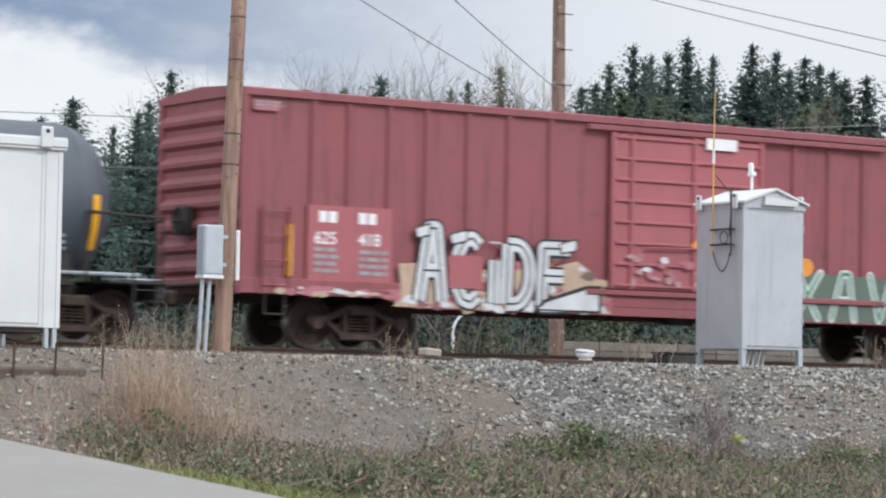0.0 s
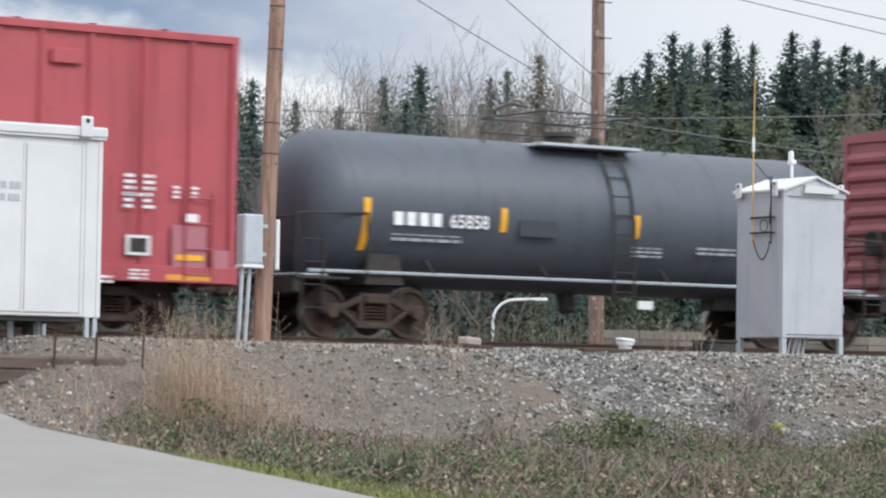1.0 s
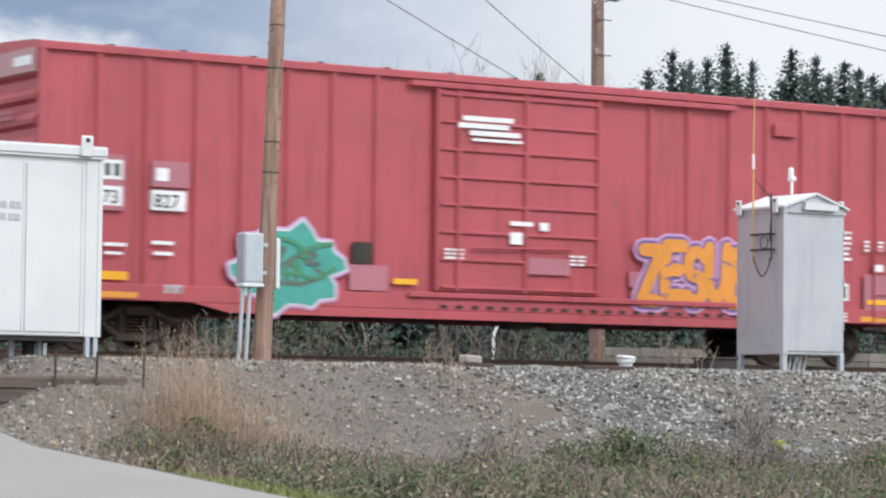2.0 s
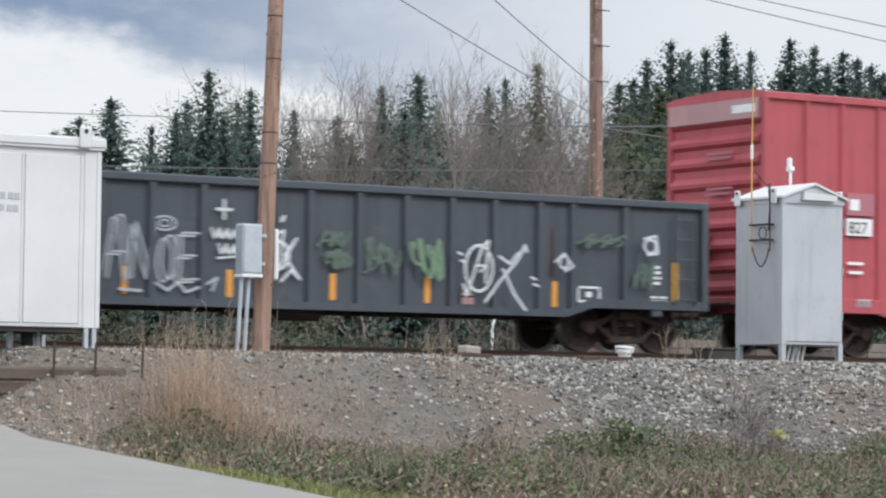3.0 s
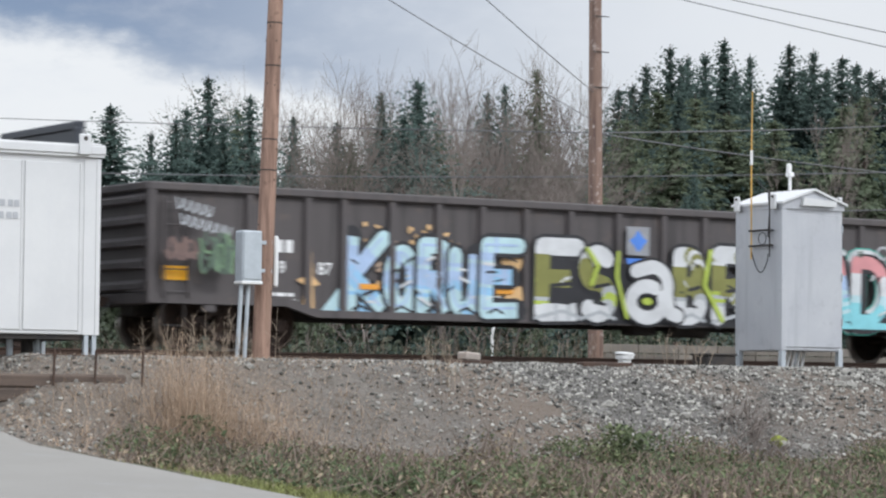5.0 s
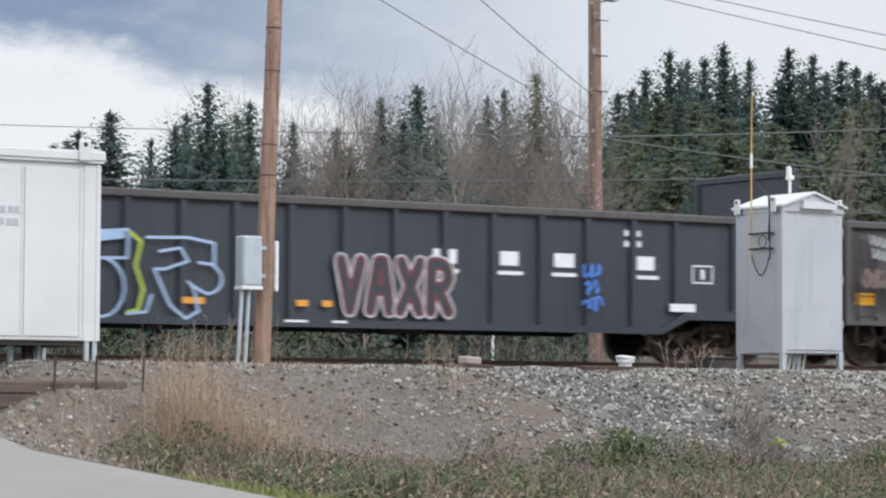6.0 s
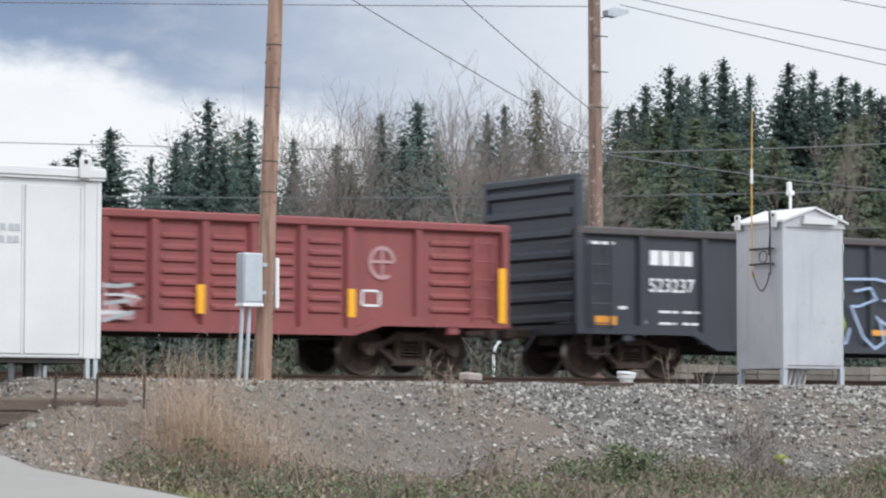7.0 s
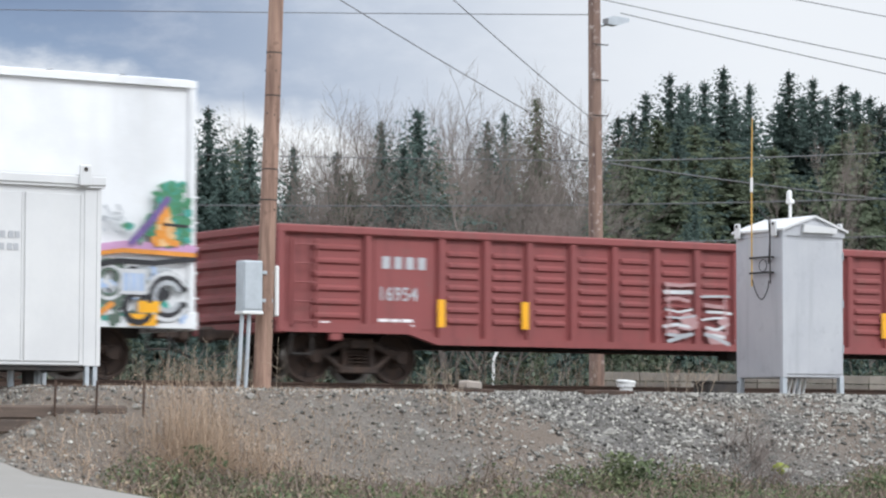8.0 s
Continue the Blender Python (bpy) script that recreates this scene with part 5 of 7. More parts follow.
    for k in range(12):
        x, z = rnd.uniform(3.9, 7.3), rnd.uniform(0.9, 1.8)
        sp.stroke([(x, z), (x + rnd.uniform(0.05, 0.3), z + rnd.uniform(-0.12, 0.12))], rnd.uniform(0.03, 0.06), rnd.choice((S_BLACK, S_WHITE)))
    # olive letters with white tops
    sp.poly([(7.8, 0.64), (13.0, 0.62), (13.1, 1.3), (12.4, 1.7), (7.9, 1.8)], S_BLACK)
    olive_bands = ((0.12, S_WHITE), (0.25, S_GREYW), (0.33, S_LIME), (0.84, S_OLIVE), (2.0, S_WHITE))
    for ch, x, w, h in (("E", 8.02, 0.82, 1.22), ("S", 9.0, 0.60, 1.12), ("B", 11.18, 0.52, 1.15), ("R", 12.08, 0.80, 1.20)):
        sp.letter(ch, x, 0.80, w, h, ((0.46, S_BLACK),), 0.03)
        sp.banded(ch, x, 0.80, w, h, 0.33, olive_bands, rnd, 0.03)
        sp.stroke([(x + 0.25, 1.30), (x + w - 0.02, 1.36)], 0.07, S_BLACK)
        sp.stroke([(x + 0.22, 1.02), (x + w * 0.8, 0.98)], 0.06, S_BLACK)
        sp.stroke([(x - 0.1, 0.70), (x + w * 0.6, 0.84), (x + w + 0.1, 0.72)], 0.07, S_GREYW)
    sp.stroke([(9.05, 2.0), (9.3, 1.7), (9.15, 1.35)], 0.09, S_LIME)
    for m, wd in ((S_BLACK, 0.36), (S_WHITE, 0.26)):
        sp.stroke([(10.15, 1.62)] + arc(10.55, 1.35, 0.36, 0.36, 110, -20, 10) + [(10.95, 0.85), (11.15, 0.80)], wd, m)
        sp.stroke(arc(10.42, 1.05, 0.38, 0.30, 60, 380, 14), wd, m)
    sp.blob(10.42, 1.06, 0.13, 0.07, S_LIME, rnd=rnd)
    sp.stroke([(9.75, 1.95), (9.72, 1.5), (9.95, 0.75)], 0.08, S_LIME)
    sp.stroke([(11.92, 2.05), (11.78, 1.4), (12.2, 0.75)], 0.10, S_LIME)
    sp.stroke([(12.95, 1.5), (13.3, 0.68)], 0.20, S_LIME)
    # salmon to cyan letters edged in teal
    names = (("R", 13.45, 0.80), ("A", 14.50, 0.78), ("D", 15.42, 0.86), ("Z", 16.65, 0.62), ("O", 17.62, 0.66))
    for ch, x, w in names:
        sp.letter(ch, x + 0.05, 0.78, w, 1.20, ((0.54, S_TEAL), (0.47, S_WHITE)), 0.04)
    for k, (ch, x, w) in enumerate(names):
        sp.letter(ch, x + 0.07, 0.75, w, 1.18, ((0.40, S_BLACK),), 0.04)
        sp.banded(ch, x, 0.80, w, 1.16, 0.26, ((0.22, S_CYAN), (0.36, S_PALEC), (0.46, S_CYAN), (0.74, S_PALEB if k % 2 else S_WHITE), (2.0, S_SALMON)), rnd, 0.04)
        sp.poly([(x - 0.2, 0.64), (x + w + 0.25, 0.64), (x + w + 0.1, 0.76), (x + 0.1, 0.80)], S_CYAN)
        for q in range(3):
            sp.stroke(arc(x + w * rnd.random(), 2.06 + rnd.uniform(-0.02, 0.12), 0.07, 0.05, 0, 300, 8), 0.03, S_PALEG if q else S_GREYW)
    sp.stroke(arc(16.15, 2.15, 0.16, 0.12, 0, 360, 10), 0.05, S_GREYW)
    # washed-out last letter and scribbles by the end
    for k in range(26):
        sp.blob(19.0 + rnd.uniform(-0.42, 0.5), rnd.uniform(0.72, 1.85), rnd.uniform(0.1, 0.24), rnd.uniform(0.06, 0.16), rnd.choice((S_BROWN, S_TAN, M_FADED, S_GREYW, S_TAN)), 9, 0.4, rnd)
    sp.stroke([(19.3, 1.9), (18.65, 1.92), (18.62, 0.8), (19.3, 0.76)], 0.12, M_FADED)
    sp.stroke([(18.66, 1.35), (19.1, 1.38)], 0.10, S_GREYW)
    sp.stroke(arc(19.35, 1.05, 0.3, 0.3, 80, -60, 8), 0.10, S_CYAN)
    sp.blob(19.15, 1.22, 0.24, 0.09, S_ORANGE, rnd=rnd)
    for k in range(7):
        sp.stroke(arc(19.55 + 0.13 * (k % 3), 1.35 + 0.2 * (k // 3), 0.08, 0.09, 40 * k, 40 * k + 300, 8), 0.035, S_GREYW if k % 2 else S_PALEG)
    # tags on the first panel
    for i, (x, z, n) in enumerate(((0.42, 2.42, 5), (0.50, 2.15, 7))):
        for k in range(n):
            q = x + 0.14 * k
            sp.stroke([(q, z - 0.03 * k + 0.14), (q + 0.03, z - 0.03 * k - 0.04), (q + 0.10, z - 0.03 * k), (q + 0.12, z - 0.03 * k + 0.12)], 0.035, S_GREYW)
    for k in range(5):
        scrawl(sp, 0.95, 1.3, 0.6, 0.7, S_LICHEN if k % 2 else S_PALEG, rnd, 8, 0.05)
    for k in range(3):
        scrawl(sp, 0.25, 1.5, 0.5, 0.4, S_BROWN, rnd, 8, 0.05)
    sp.done(c, "bright overlapping graffiti letters")
    part("sign_panel", Shape().box(10.0, 10.53, -0.018, -0.012, 1.92, 2.46), M_GREY_PAINT, c)
    s2 = Spray(-0.02)
    s2.poly([(10.06, 2.2), (10.16, 2.26), (10.27, 2.40), (10.38, 2.26), (10.48, 2.2), (10.38, 2.10), (10.27, 1.97), (10.16, 2.10)], S_BLUE)
    s2.poly([(10.0, 1.60), (10.55, 1.60), (10.55, 1.86), (10.0, 1.86)], S_BLUE)
    s2.done(c, "blue and grey sign panel")
    for x in (4.19, 7.06, 9.06, 11.2, 13.14, 16.08):
        part("reflector_strip", Shape().box(x, x + 0.4, 0.012, 0.018, 1.12, 1.22), M_ORANGE, c)
    part("reflector_strip", Shape().box(0.30, 0.82, 0.07, 0.076, 1.18, 1.42), M_YELLOW, c)
    # -- black gondola with raised ends --
    xl = -104.23
    ribs = [1.52, 3.0, 4.03, 5.05, 6.13, 7.18, 8.22, 9.31, 10.4, 11.45, 12.5, 13.55, 14.6, 15.65, 16.7, 17.7, 19.1]
    c = gondola("gondola", "black gondola with raised ends, white lettering and blue graffiti", xl, 20.65, 2.80, M_GON_BLUE, 0.80, 0.52, (1.65, 19.0), ribs, 0.98, chord=M_GON_BROWN)
    bars([(2.24 + 0.26 * i, 2.45 + 0.26 * i, 2.12, 2.40) for i in range(4)], c, M_WHITE, y=0.08)
    lettering("523237", 0.36, 2.20, 1.62, c, M_WHITE, 0.08)
    for x, z, w, h, n in ((2.45, 1.2, 0.45, 0.08, 1), (3.0, 1.2, 0.45, 0.08, 1), (2.45, 0.98, 0.4, 0.08, 1), (3.0, 0.98, 0.4, 0.08, 1), (2.05, 0.75, 0.1, 0.35, 3), (0.8, 2.45, 0.6, 0.1, 1), (1.5, 1.25, 0.2, 0.1, 1), (1.1, 0.85, 0.4, 0.12, 2), (17.0, 2.1, 0.4, 0.4, 2)):
        lines_of(x, z, w, h, n, rnd, c, M_WHITE if w > 0.15 else M_GREY_PAINT).location = (0, 0.085, 0)
    for x0, x1, z0, z1 in ((5.0, 5.25, 1.92, 2.18), (18.6, 19.1, 1.5, 1.85)):
        bars([(x0, x1, z0, z0 + 0.03), (x0, x1, z1 - 0.03, z1), (x0, x0 + 0.03, z0, z1), (x1 - 0.03, x1, z0, z1), ((x0 + x1) / 2 - 0.04, (x0 + x1) / 2 + 0.04, z0 + 0.08, z1 - 0.08)], c, M_WHITE, "stencil", "", 0.08)
    bars([(12.75, 13.25, 1.72, 1.98), (12.6, 13.3, 1.55, 1.62), (14.2, 14.6, 1.72, 1.98), (14.15, 14.7, 1.55, 1.62), (15.4, 15.85, 1.72, 1.98), (15.35, 15.9, 1.55, 1.62), (17.2, 17.7, 1.72, 1.98), (17.1, 17.8, 1.55, 1.62)], c, M_WHITE, "railroad_mark", "plain white blocks of a road's mark", 0.08)
    for x, w in ((4.75, 0.48), (7.65, 0.42), (9.88, 0.23), (10.4, 0.2), (12.1, 0.3)):
        part("reflector_strip", Shape().box(x, x + w, -0.006, -0.001, 0.88, 0.99), M_ORANGE, c)
    part("reflector_strip", Shape().box(0.95, 1.45, 0.07, 0.076, 0.92, 1.14), M_ORANGE, c)
    bars([(9.65, 10.1, 0.6, 0.64), (10.6, 10.9, 0.6, 0.64), (18.0, 18.6, 0.95, 1.1)], c, M_WHITE, y=-0.015)
    sp = Spray(-0.008)
    sp.poly([(5.62, 1.82), (6.55, 1.95), (6.55, 2.08), (5.6, 2.02)], S_PALEB)
    u = 0.05
    sp.stroke([(5.62, 2.02), (5.75, 1.6), (6.6, 1.62), (6.62, 2.1), (5.62, 2.02)], u, S_PALEB)
    sp.stroke([(5.95, 1.6)] + arc(6.1, 1.12, 0.45, 0.5, 120, 420, 14) + [(6.2, 1.6)], u, S_PALEB)
    sp.stroke([(6.65, 2.05), (6.85, 1.9), (6.75, 1.5), (6.9, 1.1), (6.8, 0.75), (6.6, 0.7)], 0.07, S_LIME)
    sp.stroke([(6.95, 1.98), (7.75, 2.0), (8.25, 1.92), (8.25, 1.55), (7.95, 1.58)], u, S_PALEB)
    sp.stroke([(7.2, 1.75), (7.6, 1.82), (7.75, 1.6), (7.3, 1.45), (7.1, 1.45), (7.4, 0.85), (7.7, 0.62), (7.95, 0.75), (7.85, 1.15), (7.75, 1.25)], u, S_PALEB)
    sp.stroke([(8.25, 1.55)] + arc(8.1, 1.3, 0.3, 0.25, 60, -90, 8) + [(7.8, 1.2)], u, S_PALEB)
    sp.stroke([(6.6, 0.68), (6.95, 0.72), (7.05, 1.0)], u, S_PALEB)
    for i, ch in enumerate("VAXR"):
        sp.letter(ch, 10.75 + i * 0.62, 0.85, 0.4, 0.85, ((0.30, S_WHITE), (0.24, S_MAROON)), 0.05)
        sp.letter(ch, 10.75 + i * 0.62, 0.85, 0.4, 0.85, ((0.13, M_GON_BLUE),), 0.05)
    for k in range(3):
        scrawl(sp, 16.0, 0.9 + 0.3 * k, 0.35, 0.3, S_BLUE, rnd, 7, 0.04)
    sp.done(c, "pale blue outline graffiti and red-white lettering")
    for ob in c.children:
        if ob.name.split(".")[0] in ("lettering", "graffiti", "stencil", "reflector_strip", "railroad_mark"):
            ob.location.x -= 0.48
    # -- mineral red gondola --
    xl = -125.93
    ribs = [1.86, 3.4, 4.38, 5.32, 6.3, 7.25, 8.23, 9.18, 10.12, 11.07, 12.04, 12.98, 13.95, 14.9, 15.87, 16.83, 18.26]
    c = gondola("gondola", "mineral red gondola with pressed side panels and white graffiti", xl, 20.2, 2.74, M_GON_RED, 0.86, 0.68, (1.95, 18.4), ribs, 0.0, True)
    for i in range(6):
        for x0, x1 in ((0.75, 1.7), (18.55, 19.4)):
            z = 1.15 + 0.24 * i
            part("side_corrugation", Shape().prism([(0.095, z - 0.05), (0.045, z - 0.015), (0.045, z + 0.03), (0.095, z + 0.08)], x0, x1, "x"), M_GON_RED, c)
    part("repaint_patch", Shape().box(2.02, 3.26, 0.075, 0.095, 0.95, 2.55), M_GON_RED, c)
    bars([(2.18 + 0.25 * i, 2.34 + 0.25 * i, 2.02, 2.24) for i in range(4)], c, M_STENCIL, y=0.066)
    lettering("16954", 0.34, 2.08, 1.46, c, M_STENCIL, 0.066)
    for x, z, w, h, n in ((2.1, 0.85, 0.75, 0.3, 3), (0.9, 0.98, 0.2, 0.1, 1)):
        lines_of(x, z, w, h, n, rnd, c, M_WHITE).location = (0, 0.07, 0)
    sp = Spray(0.066)
    sp.stroke(arc(17.52, 1.98, 0.25, 0.27, 15, 300, 16), 0.07, M_FADED)
    sp.stroke([(17.30, 2.0), (17.74, 2.0)], 0.05, M_FADED)
    sp.stroke([(17.52, 1.74), (17.52, 2.22)], 0.05, M_FADED)
    sp.done(c, "faded round white emblem")
    bars([(17.1, 17.14, 1.2, 1.5), (17.46, 17.5, 1.2, 1.5), (17.1, 17.5, 1.2, 1.24), (17.1, 17.5, 1.46, 1.5)], c, M_WHITE, "stencil", "", 0.08)
    strips(c, (3.31, 5.13, 11.0, 13.78, 16.78), 1.0, 1.5, 0.15, M_YELLOW, -0.008)
    strips(c, (19.95,), 0.95, 1.95, 0.16, M_YELLOW, -0.03)
    sp = Spray(-0.006)
    for i in range(5):
        x = 8.4 + i * 0.88
        tall = (1.95, 1.72, 1.70, 1.75, 1.50)[i]
        for k in range(4):
            sp.blob(x + rnd.uniform(0.1, 0.6), rnd.uniform(0.82, 1.3), rnd.uniform(0.12, 0.24), rnd.uniform(0.06, 0.13), M_FADED, 10, 0.35, rnd)
        z = 0.98
        while z < tall:
            u, w = x + rnd.uniform(-0.08, 0.12), x + rnd.uniform(0.5, 0.78)
            sp.stroke([(u, z), ((u + w) / 2, z + rnd.uniform(-0.05, 0.05)), (w, z + rnd.uniform(-0.05, 0.06))], rnd.uniform(0.04, 0.075), rnd.choice((S_GREYW, S_WHITE, M_FADED)), False)
            z += rnd.uniform(0.13, 0.19)
        sp.stroke([(x + 0.05 + 0.5 * (i % 2), tall), (x + 0.12 + 0.42 * (i % 2), 1.35), (x + 0.05 + 0.55 * (i % 2), 1.0)], 0.05, M_FADED, False)
        sp.stroke([(x + 0.05, 1.0 - 0.16 * (i % 2 == 0)), (x + 0.35, 0.92), (x + 0.66, 0.80 + 0.2 * (i % 2 == 0))], 0.07, S_GREYW, False)
    sp.done(c, "thin white block graffiti")
    # -- tall white car --
    length = 19.0
    xl = -127.53 - length
    c = boxcar("refrigerator_car", "tall white insulated rail car with graffiti on its flank", xl, length, 5.12, M_WHITE_CAR, 0.86, (2.2, 16.8), (7.9, 11.0), [], 3)
    sp = Spray(-0.026)
    for i in range(46):
        sp.blob(rnd.uniform(17.0, 18.75), rnd.uniform(0.98, 1.90), rnd.uniform(0.06, 0.18), rnd.uniform(0.05, 0.16), rnd.choice((S_BLACK, S_WHITE, S_PALEB, S_DKGREEN, S_TEAL, S_GREYW, S_BLACK)), 12, 0.35, rnd)
    for a, b, w, m, wd in ((17.35, 1.62, 0.30, S_DKGREEN, 0.20), (17.35, 1.62, 0.28, S_WHITE, 0.06), (18.45, 1.40, 0.34, S_BLACK, 0.20), (18.45, 1.40, 0.40, S_WHITE, 0.07), (18.45, 1.40, 0.24, S_GREYW, 0.08), (17.9, 1.2, 0.25, S_BLACK, 0.10)):
        sp.stroke(arc(a, b, w, w, 30, 330, 14), wd, m)
    sp.poly([(17.55, 1.42), (18.05, 1.42), (18.05, 1.85), (17.55, 1.85)], S_WHITE)
    for k in range(3):
        sp.poly([(17.62 + 0.14 * k, 1.48), (17.72 + 0.14 * k, 1.48), (17.72 + 0.14 * k, 1.78), (17.62 + 0.14 * k, 1.78)], S_PALEB)
    sp.stroke([(17.05, 1.0), (17.4, 1.25)], 0.10, S_ORANGE)
    sp.stroke([(16.9, 1.85), (17.5, 1.98), (18.2, 1.96), (18.95, 2.05)], 0.09, S_BLACK)
    sp.stroke([(16.8, 2.05), (17.6, 2.16), (18.95, 2.12)], 0.08, S_ORANGE)
    sp.stroke([(16.8, 2.14), (17.6, 2.26), (18.95, 2.22)], 0.12, S_LILAC)
    # sprayed green peak, thinning out at its edges
    for i in range(190):
        k = rnd.random()
        half = 0.55 * (1 - k) + 0.14
        x = min(18.82, 18.40 + 0.1 * k + rnd.gauss(0, 0.5) * half)
        sp.blob(x, 2.28 + 1.05 * k, rnd.uniform(0.03, 0.10), rnd.uniform(0.03, 0.09), S_GREEN if rnd.random() < 0.7 else S_TEAL, 8, 0.3, rnd)
    for i in range(60):
        k = rnd.random()
        sp.blob(18.38 + rnd.uniform(-1, 1) * 0.26 * (1 - k), 2.28 + 0.62 * k, 0.06, 0.06, S_ORANGE if rnd.random() < 0.7 else S_PEACH, 8, 0.3, rnd)
    sp.stroke([(17.75, 2.3), (18.05, 2.6), (18.42, 3.05)], 0.12, S_PURPLE)
    sp.stroke([(18.35, 2.62), (18.8, 2.60)], 0.05, S_BLACK)
    for k in range(3):
        scrawl(sp, 17.0, 2.45 + 0.1 * k, 0.6, 0.3, S_GREYW, rnd, 8, 0.025)
    sp.done(c, "colourful graffiti with a green and orange peak")
    for x, z, w, h in ((17.75, 0.9, 0.5, 0.2), (17.9, 1.12, 0.4, 0.2)):
        part("reflector_strip", Shape().box(x, x + w, -0.05, -0.044, z, z + h), M_YELLOW, c)


build_gondolas()


def plan(l, d):
    """World plan place of a place in the track's frame."""
    return TC * l - TS * d, 52.7 + TS * l + TC * d


def on_ground(l, d):
    return ground_z(*plan(l, d)) - 2.43


# ---- trackside equipment (in the track's frame) ----
def relay_case():
    l0, l1, d0, d1 = 4.40, 5.80, -4.2, -2.9
    c = thing("relay_cabinet", "silver painted metal signal cabinet on legs with a gabled lid", "cabinet", TRACK @ pose(l0, d0, 0), "signal cabinets")
    w, dp = l1 - l0, d1 - d0
    part("body", Shape().box(0, w, 0, dp, 0.10, 2.62, 0.015), M_SILVER, c)
    part("front_door", Shape().box(0.05, w - 0.05, -0.022, 0.0, 0.16, 2.52, 0.01), M_SILVER, c, "flat grey door")
    part("corner_strip", Shape().box(-0.012, 0.09, -0.030, -0.0, 0.10, 2.60, 0.008), M_SILVER, c)
    mid = w / 2
    lid = [(-0.012, 2.60), (-0.012, 2.70), (mid, 2.93), (w + 0.012, 2.70), (w + 0.012, 2.60)]
    part("lid", Shape().prism(lid, -0.035, dp + 0.03), M_SILVER, c, "overhanging gabled lid")
    roof = [(-0.05, 2.68), (-0.05, 2.72), (mid, 2.975), (w + 0.05, 2.72), (w + 0.05, 2.68), (mid, 2.935)]
    # roof sheet and hood take the bungalow's silver, lighter than the body's
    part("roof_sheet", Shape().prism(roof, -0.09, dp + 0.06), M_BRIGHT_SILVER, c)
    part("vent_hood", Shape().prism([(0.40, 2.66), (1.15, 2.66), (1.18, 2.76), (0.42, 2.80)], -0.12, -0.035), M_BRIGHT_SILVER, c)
    for x, y in ((-0.09, 0.14), (-0.09, dp - 0.14), (w + 0.02, 0.14)):
        s = Shape().box(x, x + 0.04, y - 0.08, y + 0.08, 2.58, 2.86, 0.02)
        lug = part("lifting_lug", s, M_BRIGHT_SILVER, c)
        part("lug_hole", Shape().lathe([(-0.004, 0.03), (0.044, 0.03)], (x, y, 2.81), (1, 0, 0), 12), M_STEEL_DARK, lug)
    for x in (0.0, w - 0.10):
        for y in (0.0, dp - 0.10):
            part("leg", Shape().box(x, x + 0.10, y - 0.015, y + 0.085, -0.30, 0.13, 0.008), M_GALV, c)
    for i in range(5):
        x = 0.28 + 0.11 * i
        part("conduit", Shape().rod((x, 0.35, -0.3), (x + 0.06, 0.30, 0.11), 0.028, None, 8), M_PLASTIC, c)
    # antenna with its brackets and coax
    ax, ay = -0.10, 0.72
    a = part("antenna_mast", Shape().rod((ax, ay, 1.72), (ax, ay, 3.42), 0.014, None, 8), M_ANT, c, "thin yellow fibreglass whip antenna")
    part("antenna_whip", Shape().rod((ax, ay, 3.65), (ax + 0.02, ay, 4.72), 0.014, 0.009, 8), M_ANT, a)
    part("antenna_tip", Shape().rod((ax + 0.02, ay, 4.72), (ax + 0.03, ay, 5.15), 0.005, 0.003, 5), M_GALV, a)
    part("antenna_sleeve", Shape().rod((ax, ay, 3.40), (ax, ay, 3.66), 0.026, None, 8), M_PLASTIC, a)
    for z in (1.95, 2.22):
        s = Shape().box(-0.12, -0.08, ay - 0.52, ay + 0.06, z - 0.012, z + 0.022, 0.004).box(-0.10, 0.0, ay - 0.5, ay - 0.46, z - 0.01, z + 0.02, 0.003).box(-0.10, 0.0, ay + 0.0, ay + 0.04, z - 0.01, z + 0.02, 0.003)
        part("bracket", s, M_STEEL_DARK, c)
    part("bracket_bar", Shape().box(-0.09, -0.07, ay - 0.50, ay - 0.48, 1.75, 2.95, 0.003), M_STEEL_DARK, c)
    pts = [(-0.09, ay, 1.85)] + [(-0.10, ay - 0.02 - 0.44 * k / 8, 1.80 - 0.32 * math.sin(math.pi * k / 9)) for k in range(1, 9)] + [(-0.09, ay - 0.46, 1.80)]
    part("coax_cable", Shape().tube(pts, 0.012, 6), M_CABLE, c)
    pts = [(-0.09, ay - 0.30 + 0.11 * math.cos(k * 0.7), 2.08 + 0.11 * math.sin(k * 0.7)) for k in range(14)]
    part("coax_coil", Shape().tube(pts, 0.009, 5), M_CABLE, c)
    pts = [(-0.09, 0.26, 2.1), (-0.13, 0.20, 2.3), (-0.14, 0.16, 2.55), (-0.15, 0.18, 2.8), (-0.1, 0.26, 2.93), (0.0, 0.36, 2.90), (0.02, 0.55, 3.0), (-0.06, 0.70, 3.2)]
    part("coax_cable", Shape().tube(pts, 0.011, 6), M_CABLE, c)
    s = part("sensor_post", Shape().rod((mid, 0.62, 2.98), (mid, 0.62, 3.22), 0.028, None, 8), M_PLASTIC, c, "small white sensor on a short post")
    part("sensor_head", Shape().box(mid - 0.055, mid + 0.055, 0.55, 0.69, 3.22, 3.30, 0.015).lathe([(0, 0.05), (0.14, 0.05), (0.17, 0.03)], (mid - 0.02, 0.62, 3.29), (0, 0, 1), 12), M_PLASTIC, s)
    for z in (0.55, 1.35, 2.2):
        part("hinge", Shape().rod((w - 0.03, -0.03, z), (w - 0.03, -0.03, z + 0.14), 0.014, None, 6), M_GALV, c)


